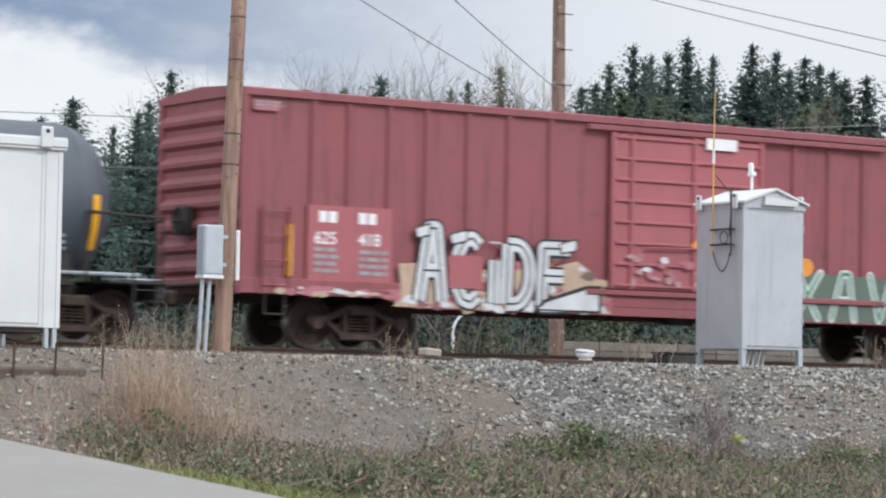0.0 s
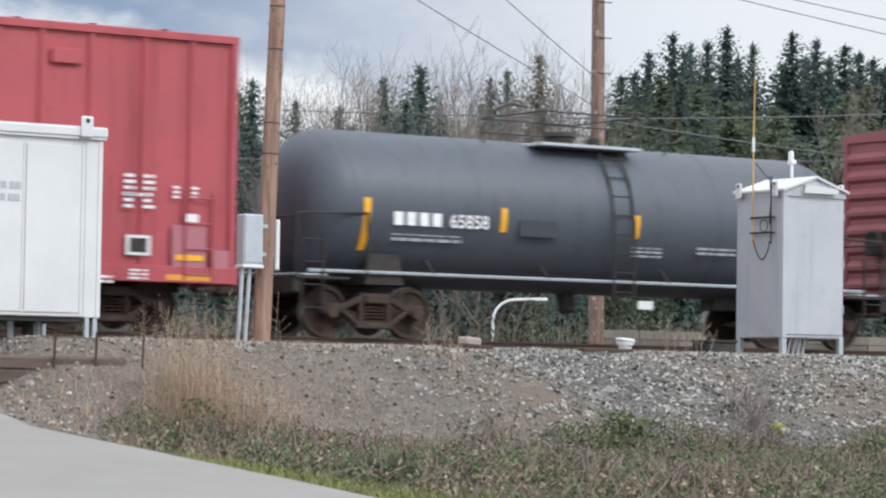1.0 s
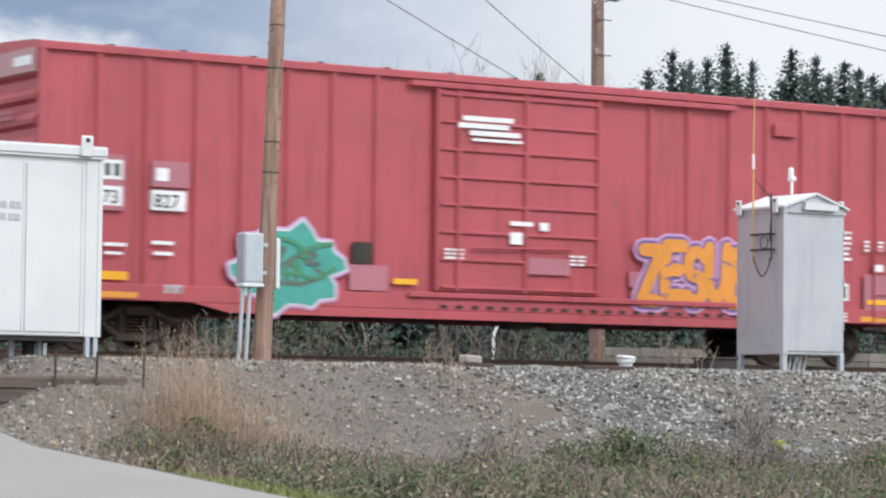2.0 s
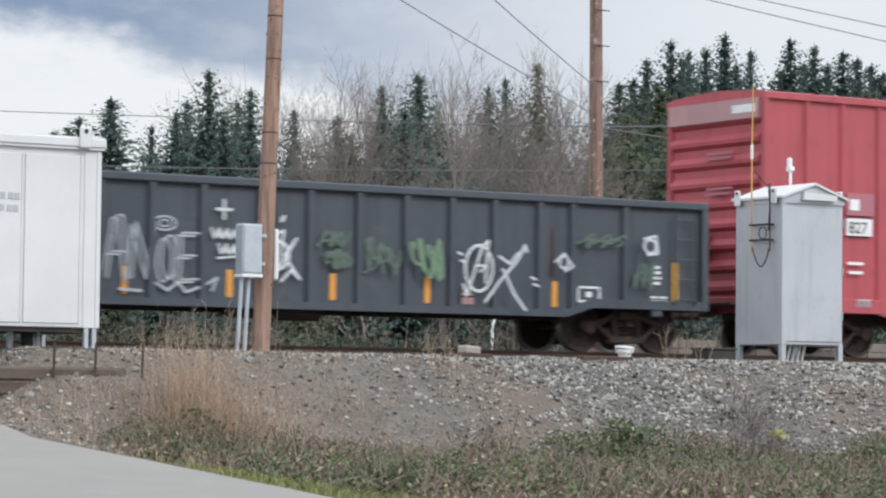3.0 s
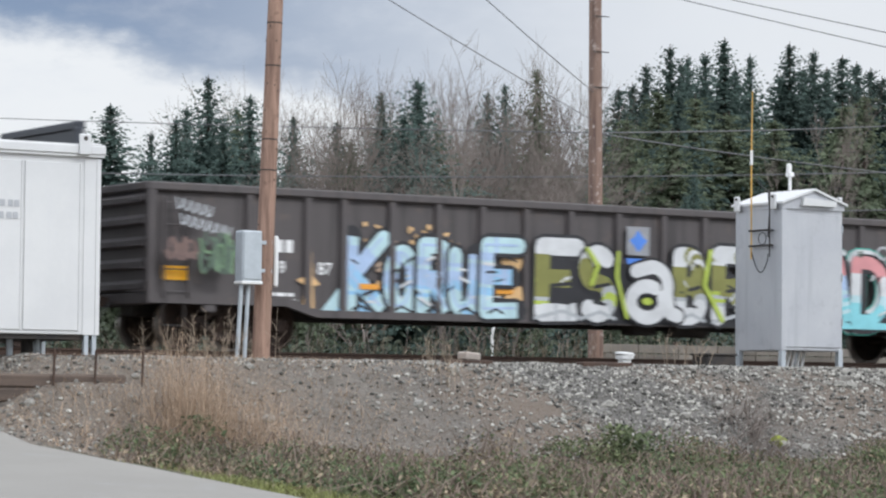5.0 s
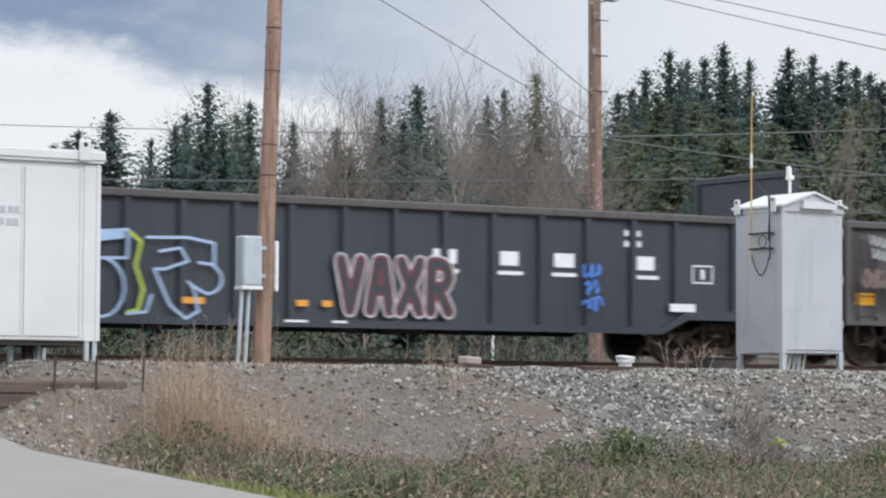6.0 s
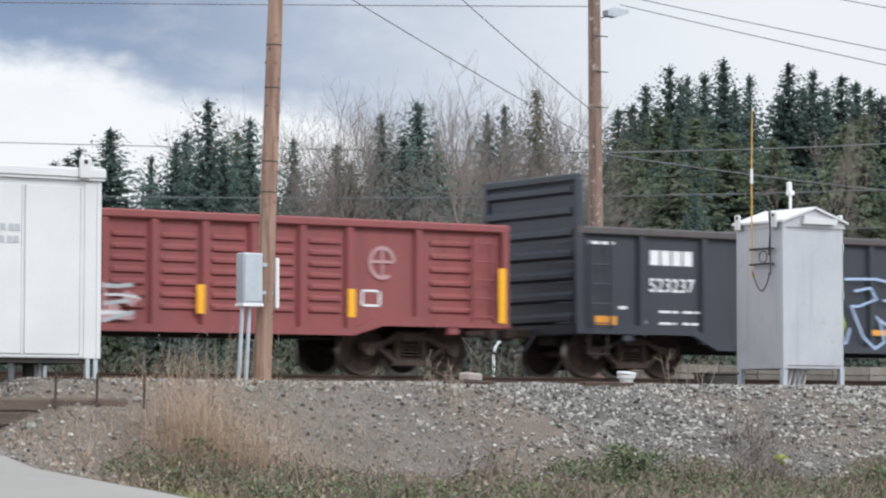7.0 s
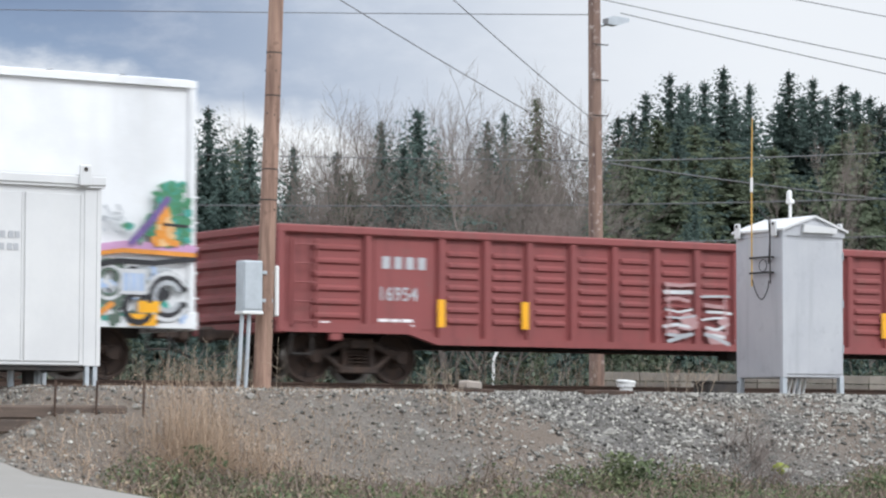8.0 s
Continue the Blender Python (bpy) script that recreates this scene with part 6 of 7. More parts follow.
def crossing_bungalow():
    l1, d0 = -9.05, -4.6
    w, dp = 2.5, 1.9
    c = thing("signal_bungalow", "bright silver-white equipment bungalow raised on steel legs", "cabinet", TRACK @ pose(l1 - w, d0, 0), "signal cabinets")
    part("body", Shape().box(0, w, 0, dp, 0.10, 2.78, 0.015), M_BRIGHT_SILVER, c)
    for x0, x1 in ((0.05, 1.23), (1.27, w - 0.32)):
        d = part("door", Shape().box(x0, x1, -0.02, 0.0, 0.16, 2.66, 0.008), M_BRIGHT_SILVER, c, "flat silver door leaf")
        part("door_edge", Shape().box(x1 - 0.02, x1, -0.032, -0.018, 0.16, 2.66, 0.004), M_BRIGHT_SILVER, d)
    part("corner_strip", Shape().box(w - 0.26, w + 0.012, -0.012, 0.0, 0.10, 2.74, 0.004), M_BRIGHT_SILVER, c)
    part("corner_strip", Shape().box(w - 0.06, w + 0.012, -0.024, -0.010, 0.10, 2.74, 0.004), M_BRIGHT_SILVER, c)
    part("roof", Shape().prism([(-0.06, 2.76), (-0.06, 2.95), (dp / 2, 3.02), (dp + 0.06, 2.95), (dp + 0.06, 2.76)], -0.05, w + 0.05, "x"), M_BRIGHT_SILVER, c)
    part("roof_rim", Shape().box(-0.06, w + 0.06, -0.085, -0.055, 2.80, 2.93, 0.01), M_BRIGHT_SILVER, c)
    lug = part("lifting_lug", Shape().box(w - 0.40, w - 0.20, -0.125, -0.086, 2.78, 3.10, 0.03), M_BRIGHT_SILVER, c)
    part("lug_hole", Shape().lathe([(-0.130, 0.035), (-0.083, 0.035)], (w - 0.30, 0, 3.03), (0, 1, 0), 12), M_STEEL_DARK, lug)
    rows = [(0.0, 0.10), (0.12, 0.2), (0.25, 0.33), (0.35, 0.43), (0.48, 0.56), (0.58, 0.66)]
    bars([(0.52 + a, 0.52 + b, 1.97, 2.07) for a, b in rows], c, M_STENCIL, "stencilled_line", "grey stencilled bars", -0.03)
    bars([(0.50 + a, 0.50 + b, 1.79, 1.89) for a, b in rows[1:]], c, M_STENCIL, "stencilled_line", "grey stencilled bars", -0.03)
    for x in (0.0, w - 0.22):
        for y in (0.0, dp - 0.12):
            part("leg", Shape().box(x, x + 0.07, y, y + 0.08, -0.32, 0.11, 0.006).box(x + 0.13, x + 0.2, y, y + 0.08, -0.32, 0.11, 0.006), M_GALV, c)
    part("floor_frame", Shape().box(0.05, w - 0.05, 0.05, dp - 0.05, 0.03, 0.10), M_STEEL_DARK, c)
    for x, r in ((1.30, 0.05), (1.58, 0.09), (1.75, 0.04)):
        part("cable_riser", Shape().rod((x, 0.5, -0.3), (x, 0.5, 0.08), r, None, 10), M_GALV if r < 0.06 else M_STEEL_DARK, c)


def utility_poles():
    # near pole with a meter box on conduits
    l, d = -5.36, -3.0
    c = thing("utility_pole", "leaning brown wooden utility pole with nail marks", "pole", TRACK @ pose(l, d, 0))
    s = Shape()
    ring = []
    for i in range(15):
        z = -0.5 + i * 0.8
        r = 0.150 - 0.0035 * i
        ring.append((z, r))
    s.lathe(ring, (0, 0, 0), (0.0350, 0.0, 1.0), 16)
    part("shaft", s, M_POLE, c, smooth=True)
    for i in range(34):
        a, z = random.uniform(0, 6.28), random.uniform(0.6, 6.0)
        r = 0.148 - 0.0044 * z
        part("staple", Shape().box(-0.012, 0.012, -0.006, 0.006, -0.015, 0.015, 0.0, pose(0.0350 * z + r * math.cos(a), r * math.sin(a), z, 0, 0, math.degrees(a))), M_STEEL_DARK, c)
    for z in (3.35, 4.55, 5.25, 2.85):
        part("pole_band", Shape().lathe([(z, 0.152 - 0.0044 * z), (z + 0.02, 0.152 - 0.0044 * z)], (0, 0, 0), (0.0350, 0, 1), 16), M_STEEL_DARK, c)
    # box
    b = thing("meter_box", "pale blue-grey steel service box on twin conduits", "utility box", TRACK @ pose(l - 0.50, d - 0.12, 0))
    part("enclosure", Shape().box(0.0, 0.36, -0.14, 0.12, 1.02, 1.86, 0.02), M_GALV, b)
    part("cover", Shape().box(0.02, 0.34, -0.155, -0.14, 1.08, 1.84, 0.008), M_GALV, b)
    part("rim", Shape().box(-0.012, 0.37, -0.15, 0.125, 1.0, 1.05, 0.008), M_PLASTIC, b)
    for x in (0.06, 0.19):
        part("conduit", Shape().rod((x - 0.07, 0.0, -0.35), (x, 0.0, 1.02), 0.035, None, 10), M_GALV, b)
    part("strap", Shape().box(0.34, 0.62, -0.01, 0.03, 1.2, 1.26, 0.005).box(0.34, 0.62, -0.01, 0.03, 1.65, 1.71, 0.005), M_GALV, b)
    e = thing("riser_box", "cream plastic riser box fixed to the pole", "utility box", TRACK @ pose(l + 0.17, d - 0.02, 0))
    part("shell", Shape().box(0.0, 0.075, -0.10, 0.10, 0.98, 1.80, 0.02), M_PLASTIC, e)
    # pole beyond the track, with a lamp arm
    l, d = 9.89, 9.0
    c = thing("utility_pole", "weathered grey-brown wooden pole with a lamp arm beyond the track", "pole", TRACK @ pose(l, d, 0))
    part("shaft", Shape().lathe([(-1.6 + i * 0.9, 0.185 - 0.004 * i) for i in range(14)], (0, 0, 0), (-0.008, 0.0, 1.0), 16), M_POLE_GREY, c, smooth=True)
    a = part("lamp_arm", Shape().tube([(-0.08, 0, 8.2), (0.35, -0.1, 8.33), (0.55, -0.12, 8.36)], 0.035, 8), M_GALV, c)
    part("lamp_head", Shape().prism([(0.15, 8.27), (0.4, 8.25), (0.72, 8.36), (0.74, 8.44), (0.3, 8.46), (0.15, 8.40)], -0.24, -0.02), M_GALV, a, "grey cobra-head street lamp")
    for i in range(3):
        part("bolt", Shape().rod((-0.22, -0.16, 6.2 + i * 0.8), (0.2, -0.16, 6.2 + i * 0.8), 0.012), M_STEEL_DARK, c)


def street_lamp():
    c = thing("street_lamp", "slender white curved street lamp far beyond the track", "lamp", Matrix.Translation((1.75, 100.0, ground_z(1.75, 100.0))))
    z = 1.6 + 155 * 100 / 5200 - ground_z(1.75, 100.0)
    pts = [(0, 0, -0.2), (0.0, 0, z - 0.75)] + [(0.75 - 0.75 * math.cos(radians(a)), 0, z - 0.75 + 0.72 * math.sin(radians(a))) for a in range(15, 91, 15)] + [(1.45, 0, z)]
    part("mast", Shape().tube(pts, 0.05, 8), M_PLASTIC, c)
    part("lamp_head", Shape().box(1.4, 1.85, -0.12, 0.12, z - 0.07, z + 0.05, 0.03), M_PLASTIC, c)


def wires():
    """Power and telephone lines, each a sagging cable between two far points."""
    def wire(p, q, sag, r=0.012):
        cu = bpy.data.curves.new("power_line", "CURVE")
        cu.dimensions, cu.bevel_depth, cu.bevel_resolution = "3D", r, 1
        sp = cu.splines.new("POLY")
        p, q = Vector(p), Vector(q)
        sp.points.add(28)
        for i in range(29):
            t = i / 28
            v = p.lerp(q, t)
            sp.points[i].co = (v.x, v.y, v.z - sag * 4 * t * (1 - t), 1)
        cu.materials.append(M_WIRE)
        tagged(new("power_line", cu), "thin dark overhead power line", "cable", "overhead lines")
    for p, q, sag, r in WIRES:
        wire(p, q, sag, r)


WIRES = [
    ((-24.0, 70.0, 11.8), (3.40, 65.6, 10.92), 0.05, 0.011),
    ((-30.6, 117.0, 13.2), (3.40, 65.6, 7.62), 0.14, 0.014),
    ((3.40, 65.6, 7.62), (16.3, 94.6, 10.7), 0.06, 0.016),
    ((3.40, 65.6, 7.62), (16.5, 87.0, 8.17), 0.10, 0.016),
    ((-20.0, 95.0, 9.05), (22.0, 95.0, 9.40), 0.38, 0.020),
    ((3.0, 95.0, 7.60), (20.0, 95.0, 8.10), 0.05, 0.020),
    ((-3.9, 54.0, 10.77), (3.40, 65.6, 7.88), 0.06, 0.010),
    ((-0.8, 54.0, 10.45), (3.42, 65.6, 8.50), 0.05, 0.010),
    ((3.42, 65.6, 11.3), (11.9, 57.0, 8.2), 0.03, 0.011),
    ((3.98, 65.4, 10.93), (11.7, 57.0, 7.9), 0.03, 0.011),
    ((5.2, 60.0, 10.85), (13.0, 60.0, 9.4), 0.02, 0.010),
]

relay_case()
crossing_bungalow()
utility_poles()
street_lamp()
wires()


def lineside_clutter():
    # dark junction box beside the cabinet
    g = on_ground(2.9, -4.2)
    c = thing("junction_box", "low dark grey cable junction box on the gravel", "utility box", TRACK @ pose(2.62, -4.4, g))
    part("case", Shape().box(0, 0.62, 0, 0.45, -0.05, 0.20, 0.02), M_STEEL_DARK, c)
    part("lid", Shape().box(-0.02, 0.64, -0.02, 0.47, 0.20, 0.24, 0.01), M_STEEL_DARK, c)
    # white bucket
    g = on_ground(2.27, -2.5)
    c = thing("bucket", "white plastic bucket lid up on the gravel", "bucket", TRACK @ pose(2.25, -2.5, g))
    part("tub", Shape().lathe([(0.0, 0.105), (0.16, 0.125), (0.16, 0.16), (0.22, 0.165), (0.22, 0.15), (0.18, 0.14)], (0, 0, 0), (0, 0, 1), 20), M_PLASTIC, c, smooth=True)
    part("lid", Shape().lathe([(0.0, 0.175), (0.03, 0.18), (0.05, 0.16), (0.06, 0.05)], (0, 0, 0.22), (0.1, 0, 1), 20), M_PLASTIC, c, smooth=True)
    # rusty plates and a pale block
    for l, d, w, r in ((-3.2, -5.25, 0.85, 2), (-0.6, -5.25, 0.98, -2)):
        g = on_ground(l + w / 2, d)
        solo("rail_plate", Shape().box(0, w, 0, 0.26, -0.02, 0.07, 0.015), M_RAIL, "rust-brown length of steel lying on the gravel", "scrap", TRACK @ pose(l, d, g, 0, 0, r), "scrap steel")
    g = on_ground(-2.75, -5.15)
    solo("concrete_block", Shape().box(-0.17, 0.17, -0.12, 0.12, -0.02, 0.12, 0.03), M_CONCRETE, "small tan concrete block on the gravel", "block", TRACK @ pose(-2.75, -5.12, g + 0.07, 0, 4, 12))
    # timber retaining wall by the bungalow
    c = thing("timber_wall", "old dark timber retaining wall with wire stakes", "wall", TRACK @ pose(-13.2, -6.3, 0))
    for i, z in enumerate((-0.90, -0.70)):
        part("timber", Shape().box(0 + 0.2 * i, 4.3 - 0.5 * i, 0, 0.22, z, z + 0.20, 0.03), M_TIE, c)
    for x in (1.1, 2.6, 3.25, 4.0):
        part("stake", Shape().rod((x, -0.06, -1.2), (x + 0.02, -0.06, -0.15), 0.018), M_RAIL, c)
    for z in (-0.22,):
        part("stake_wire", Shape().tube([(1.1, -0.08, z), (1.9, -0.08, z - 0.06), (2.6, -0.08, z), (3.25, -0.08, z - 0.02)], 0.006), M_RAIL, c)
    # weathered barrier boards beyond the track
    c = thing("board_fence", "weathered grey board barrier beyond the track", "fence", TRACK @ pose(11.4, 11.0, -1.40))
    me = Shape().box(0, 1.15, 0, 0.05, 0, 0.20, 0.008).mesh("board", M_BOARD)
    for i in range(22):
        for k in range(9):
            part("board", me, M_BOARD, c, "", pose(i * 1.17, random.uniform(-0.015, 0.015), k * 0.215))
    for i in range(12):
        part("post", Shape().box(i * 2.34 - 0.06, i * 2.34 + 0.06, 0.06, 0.18, -0.3, 2.0, 0.01), M_TIE, c)
    # mossy boulder on the bank
    s = Shape()
    bm = bmesh.new()
    bmesh.ops.create_icosphere(bm, subdivisions=3, radius=0.13)
    for v in bm.verts:
        v.co *= 1 + 0.45 * noise.noise(v.co * 7)
        v.co.x *= 1.35
        v.co.z *= 0.85
    me = bpy.data.meshes.new("mossy_stone")
    bm.to_mesh(me)
    bm.free()
    me.materials.append(M_MOSS)
    me.materials.append(M_STONE)
    for p in me.polygons:
        p.use_smooth = True
        if p.center.z < 0.03 and p.center.x > -0.05:
            p.material_index = 1
    ob = new("mossy_stone", me)
    ob.matrix_basis = TRACK @ pose(1.22, -8.05, on_ground(1.22, -8.05) + 0.07)
    tagged(ob, "stone capped with bright yellow-green moss", "stone")


lineside_clutter()


# ---- stones of the bank ----
def rock(rnd, fine=False):
    """A rough crushed stone of unit size: an uneven octahedron when small, about twenty faces when large."""
    if fine:
        ax = [(1, 0, 0), (-1, 0, 0), (0, 1, 0), (0, -1, 0), (0, 0, 1), (0, 0, -1)]
        vs = [tuple(0.55 * (c + rnd.uniform(-0.3, 0.3)) * rnd.uniform(0.7, 1.25) for c in p) for p in ax]
        return vs, [(0, 2, 4), (2, 1, 4), (1, 3, 4), (3, 0, 4), (2, 0, 5), (1, 2, 5), (3, 1, 5), (0, 3, 5)]
    bm = bmesh.new()
    bmesh.ops.create_icosphere(bm, subdivisions=1, radius=0.5)
    for v in bm.verts:
        v.co = Vector((v.co.x * rnd.uniform(0.7, 1.3), v.co.y * rnd.uniform(0.6, 1.2), v.co.z * rnd.uniform(0.4, 0.9)))
    vs = [tuple(v.co) for v in bm.verts]
    fs = [tuple(v.index for v in f.verts) for f in bm.faces]
    bm.free()
    return vs, fs


def gravel():
    rnd = random.Random(3)
    kinds = [rock(rnd) for _ in range(10)]
    chips = [(np.array(v), f) for v, f in (rock(rnd, True) for _ in range(14))]
    kinds = [(np.array(v), f) for v, f in kinds]
    s_v, s_f = [], []
    singles = []
    base = 0
    for i in range(52000):
        l = rnd.uniform(-13, 15)
        d = rnd.uniform(-9.6, -4.6) if i > 13000 else rnd.uniform(-5.6, 0.6)
        if 0.1 < d and rnd.random() < 0.3:
            continue
        if (d < -5.4 and rnd.random() < 0.80 * smooth(-l, 1.5, 6.0)) or noise.noise((l * 0.7, d * 0.9, 6.1)) < -0.58:
            continue
        size = 0.025 + 0.075 * rnd.random() ** 3.2
        if rnd.random() < 0.004 and d < -5.4:
            size = rnd.uniform(0.12, 0.24)
        if d > -5.5:
            size = min(size, 0.045)
        if -4.7 < d < -2.6 and (4.2 < l < 6.0 or l < -8.8):
            size = min(size, 0.05)
        z = on_ground(l, d)
        if size > 0.115 and len(singles) < 220:
            singles.append((l, d, z + size * 0.12, size, rnd.uniform(0, 360), rnd.uniform(-20, 20), rnd.randrange(10)))
            continue
        v, f = chips[rnd.randrange(14)] if size < 0.075 else kinds[rnd.randrange(10)]
        a, b = rnd.uniform(0, 6.28), rnd.uniform(-0.6, 0.6)
        ca, sa, cb, sb = math.cos(a), math.sin(a), math.cos(b), math.sin(b)
        m = np.array([[ca, -sa, 0], [sa, ca, 0], [0, 0, 1]]) @ np.array([[cb, 0, sb], [0, 1, 0], [-sb, 0, cb]])
        p = (v * size) @ m.T + (l, d, z + size * 0.16)
        s_v.append(p)
        s_f += [(x + base, y + base, q + base) for x, y, q in f]
        base += len(v)
    s = Shape()
    s.v, s.f = [tuple(p) for p in np.concatenate(s_v)], s_f
    solo("bank_gravel", s, M_STONE, "loose grey crushed rock over the railway bank", "gravel", TRACK, "", "stuff", False, False)
    heap = thing("bank_boulders", "larger grey stones lying on the bank", "stones", TRACK)
    meshes = []
    for v, f in kinds:
        k = Shape()
        k.v, k.f = [tuple(p) for p in v], f
        meshes.append(k.mesh("stone", M_STONE))
    for l, d, z, size, a, b, k in singles:
        ob = part("stone", meshes[k], M_STONE, heap, "", pose(l, d, z, b, b, a) @ Matrix.Scale(size, 4))


gravel()


# ---- plants ----
def blade(s, x, y, z, h, lean, az, w):
    """One grass blade or stalk: a bent, tapering strip."""
    ca, sa = math.cos(az), math.sin(az)
    px, py = -sa * w / 2, ca * w / 2
    k = len(s.v)
    for t, wd in ((0, 1.0), (0.55, 0.8), (1.0, 0.15)):
        off = lean * t * t
        cx, cy, cz = x + ca * off, y + sa * off, z + h * t * (1 - 0.12 * abs(lean) * t)
        s.v += [(cx - px * wd, cy - py * wd, cz), (cx + px * wd, cy + py * wd, cz)]
    s.f += [(k, k + 1, k + 3, k + 2), (k + 2, k + 3, k + 5, k + 4)]


def leaf(s, c, size, rnd):
    n = Vector((rnd.gauss(0, 1), rnd.gauss(0, 1), rnd.gauss(0.6, 1))).normalized()
    u = n.orthogonal().normalized()
    u = Matrix.Rotation(rnd.uniform(0, 6.28), 3, n) @ u
    w = n.cross(u)
    k = len(s.v)
    c = Vector(c)
    for a, b in ((-1, 0), (-0.1, -0.55), (1, 0), (-0.1, 0.55)):
        s.v.append(tuple(c + u * a * size + w * b * size + n * (0.15 * size if b else 0)))
    s.f += [(k, k + 1, k + 2), (k, k + 2, k + 3)]


def local_road(l, d):
    """How far a place lies inside the road's right edge."""
    return (Vector(plan(l, d)) - ROAD_A).dot(ROAD_N)


def verge_plants():
    rnd = random.Random(7)
    # tall dry grass clump
    s = Shape()
    for i in range(2600):
        k = rnd.choice((0, 0, 0, 1, 1, 2))
        cl, cd, sg, hh = ((-9.25, -8.1, 0.26, 1.60), (-8.55, -8.35, 0.50, 0.95), (-9.9, -8.4, 0.45, 0.70))[k]
        l, d = cl + sg * rnd.gauss(0, 1), cd + 0.40 * rnd.gauss(0, 1)
        h = rnd.uniform(0.25, 1.0) ** 1.4 * hh
        z, lean, az = on_ground(l, d) - 0.03, rnd.uniform(0.05, 0.55) * hh, rnd.uniform(0, 6.28)
        blade(s, l, d, z, max(0.2, h), lean, az, rnd.uniform(0.003, 0.006))
        for q in range(3):
            t = rnd.uniform(0.45, 1.0)
            leaf(s, (l + math.cos(az) * lean * t * t, d + math.sin(az) * lean * t * t, z + h * t), rnd.uniform(0.006, 0.018), rnd)
    solo("dry_grass", s, M_DRY, "tall dry brown grass clump on the bank", "grass", TRACK, "", "stuff", False, False)
    # low dry grass along the bank's left part
    s = Shape()
    for i in range(7000):
        l, d = rnd.uniform(-13, 2), rnd.uniform(-12.0, -6.6)
        if noise.noise((l * 0.5, d * 0.5, 3.3)) < (-0.15 if l < -6 else 0.05) or (l > -6 and d > -8.6) or local_road(l, d) > -0.2:
            continue
        blade(s, l, d, on_ground(l, d) - 0.02, rnd.uniform(0.08, 0.34), rnd.uniform(0.10, 0.45), rnd.uniform(0, 6.28), rnd.uniform(0.004, 0.009))
    solo("dry_grass", s, M_DRY, "short straw-coloured grass on the bank", "grass", TRACK, "", "stuff", False, False)
    # matted thatch lying over the earth near the crossing
    s = Shape()
    for i in range(11000):
        l, d = rnd.uniform(-13.5, -2.5), rnd.uniform(-9.6, -4.8)
        if local_road(l, d) > -0.2 or rnd.random() < 0.8 * smooth(l, -6, -2.5):
            continue
        blade(s, l, d, on_ground(l, d) - 0.01, rnd.uniform(0.02, 0.10), rnd.uniform(0.05, 0.22), rnd.uniform(0, 6.28), rnd.uniform(0.005, 0.012))
    solo("grass_thatch", s, M_DRY, "flattened dry grass thatch on the bank", "grass", TRACK, "", "stuff", False, False)
    # dead stalks on the crest
    s = Shape()
    for cl, cd, sl, n, hh in ((-6.2, -3.3, 1.0, 26, 0.85), (-6.4, -2.4, 0.8, 18, 0.7), (0.9, 4.6, 3.5, 90, 0.9), (6.2, 5.5, 3.5, 80, 0.9), (-3.5, 4.5, 2.5, 70, 0.8), (2.6, -3.8, 0.5, 10, 0.5), (7.0, -5.2, 0.4, 24, 0.6), (-4.1, -6.2, 0.35, 16, 0.7), (3.0, -3.2, 0.3, 8, 0.55)):
        for i in range(n):
            l, d = cl + sl * rnd.gauss(0, 0.6), cd + 0.4 * rnd.gauss(0, 1)
            z, h = on_ground(l, d), hh * rnd.uniform(0.35, 1.0)
            p = Vector((l, d, z))
            q = p + Vector((rnd.uniform(-0.12, 0.12), rnd.uniform(-0.1, 0.1), h))
            s.rod(p, q, 0.005, 0.0025, 3)
            for k in range(rnd.randrange(2, 5)):
                t = rnd.uniform(0.35, 0.95)
                b = p.lerp(q, t)
                s.rod(b, b + Vector((rnd.uniform(-0.16, 0.16), rnd.uniform(-0.1, 0.1), rnd.uniform(0.05, 0.22))), 0.004, 0.002, 3)
    solo("dead_weeds", s, M_STALK, "dead branching weed stalks on the crest", "weeds", TRACK, "", "stuff", False, False)
    # fresh grass along the road's edge
    s = Shape()
    for i in range(22000):
        q, c = rnd.uniform(-16, 6.0), -abs(rnd.gauss(0, 0.9)) + 0.12
        if noise.noise((q * 0.5, c * 0.6, 5.0)) < -0.15 + 0.025 * max(0.0, q):
            continue
        p = ROAD_A + ROAD_DIR * q + ROAD_N * c
        blade(s, p.x, p.y, ground_z(p.x, p.y) - 0.02, rnd.uniform(0.03, 0.12), rnd.uniform(0.02, 0.1), rnd.uniform(0, 6.28), rnd.uniform(0.006, 0.012))
    solo("grass", s, M_GRASS, "fresh green grass along the road's edge", "grass", None, "", "stuff", False, False)
    # brambles: canes and leaves in low mounds at the foot of the bank
    leaves, canes = Shape(), Shape()
    dead = Shape()
    for i in range(900):
        l, d = rnd.uniform(-13.0, 6.0), -8.8 + 0.3 * math.sin(i) - 13.0 * rnd.random() ** 1.4
        if local_road(l, d) > -1.3 + 0.5 * math.sin(l * 3.0):
            continue
        r = rnd.uniform(0.3, 0.7)
        green = noise.noise((l * 0.6, d * 0.6, 7.7)) + 0.35 * smooth(l, -5.5, -3.0) - 0.15
        z = on_ground(l, d)
        top = rnd.uniform(0.15, 0.42)
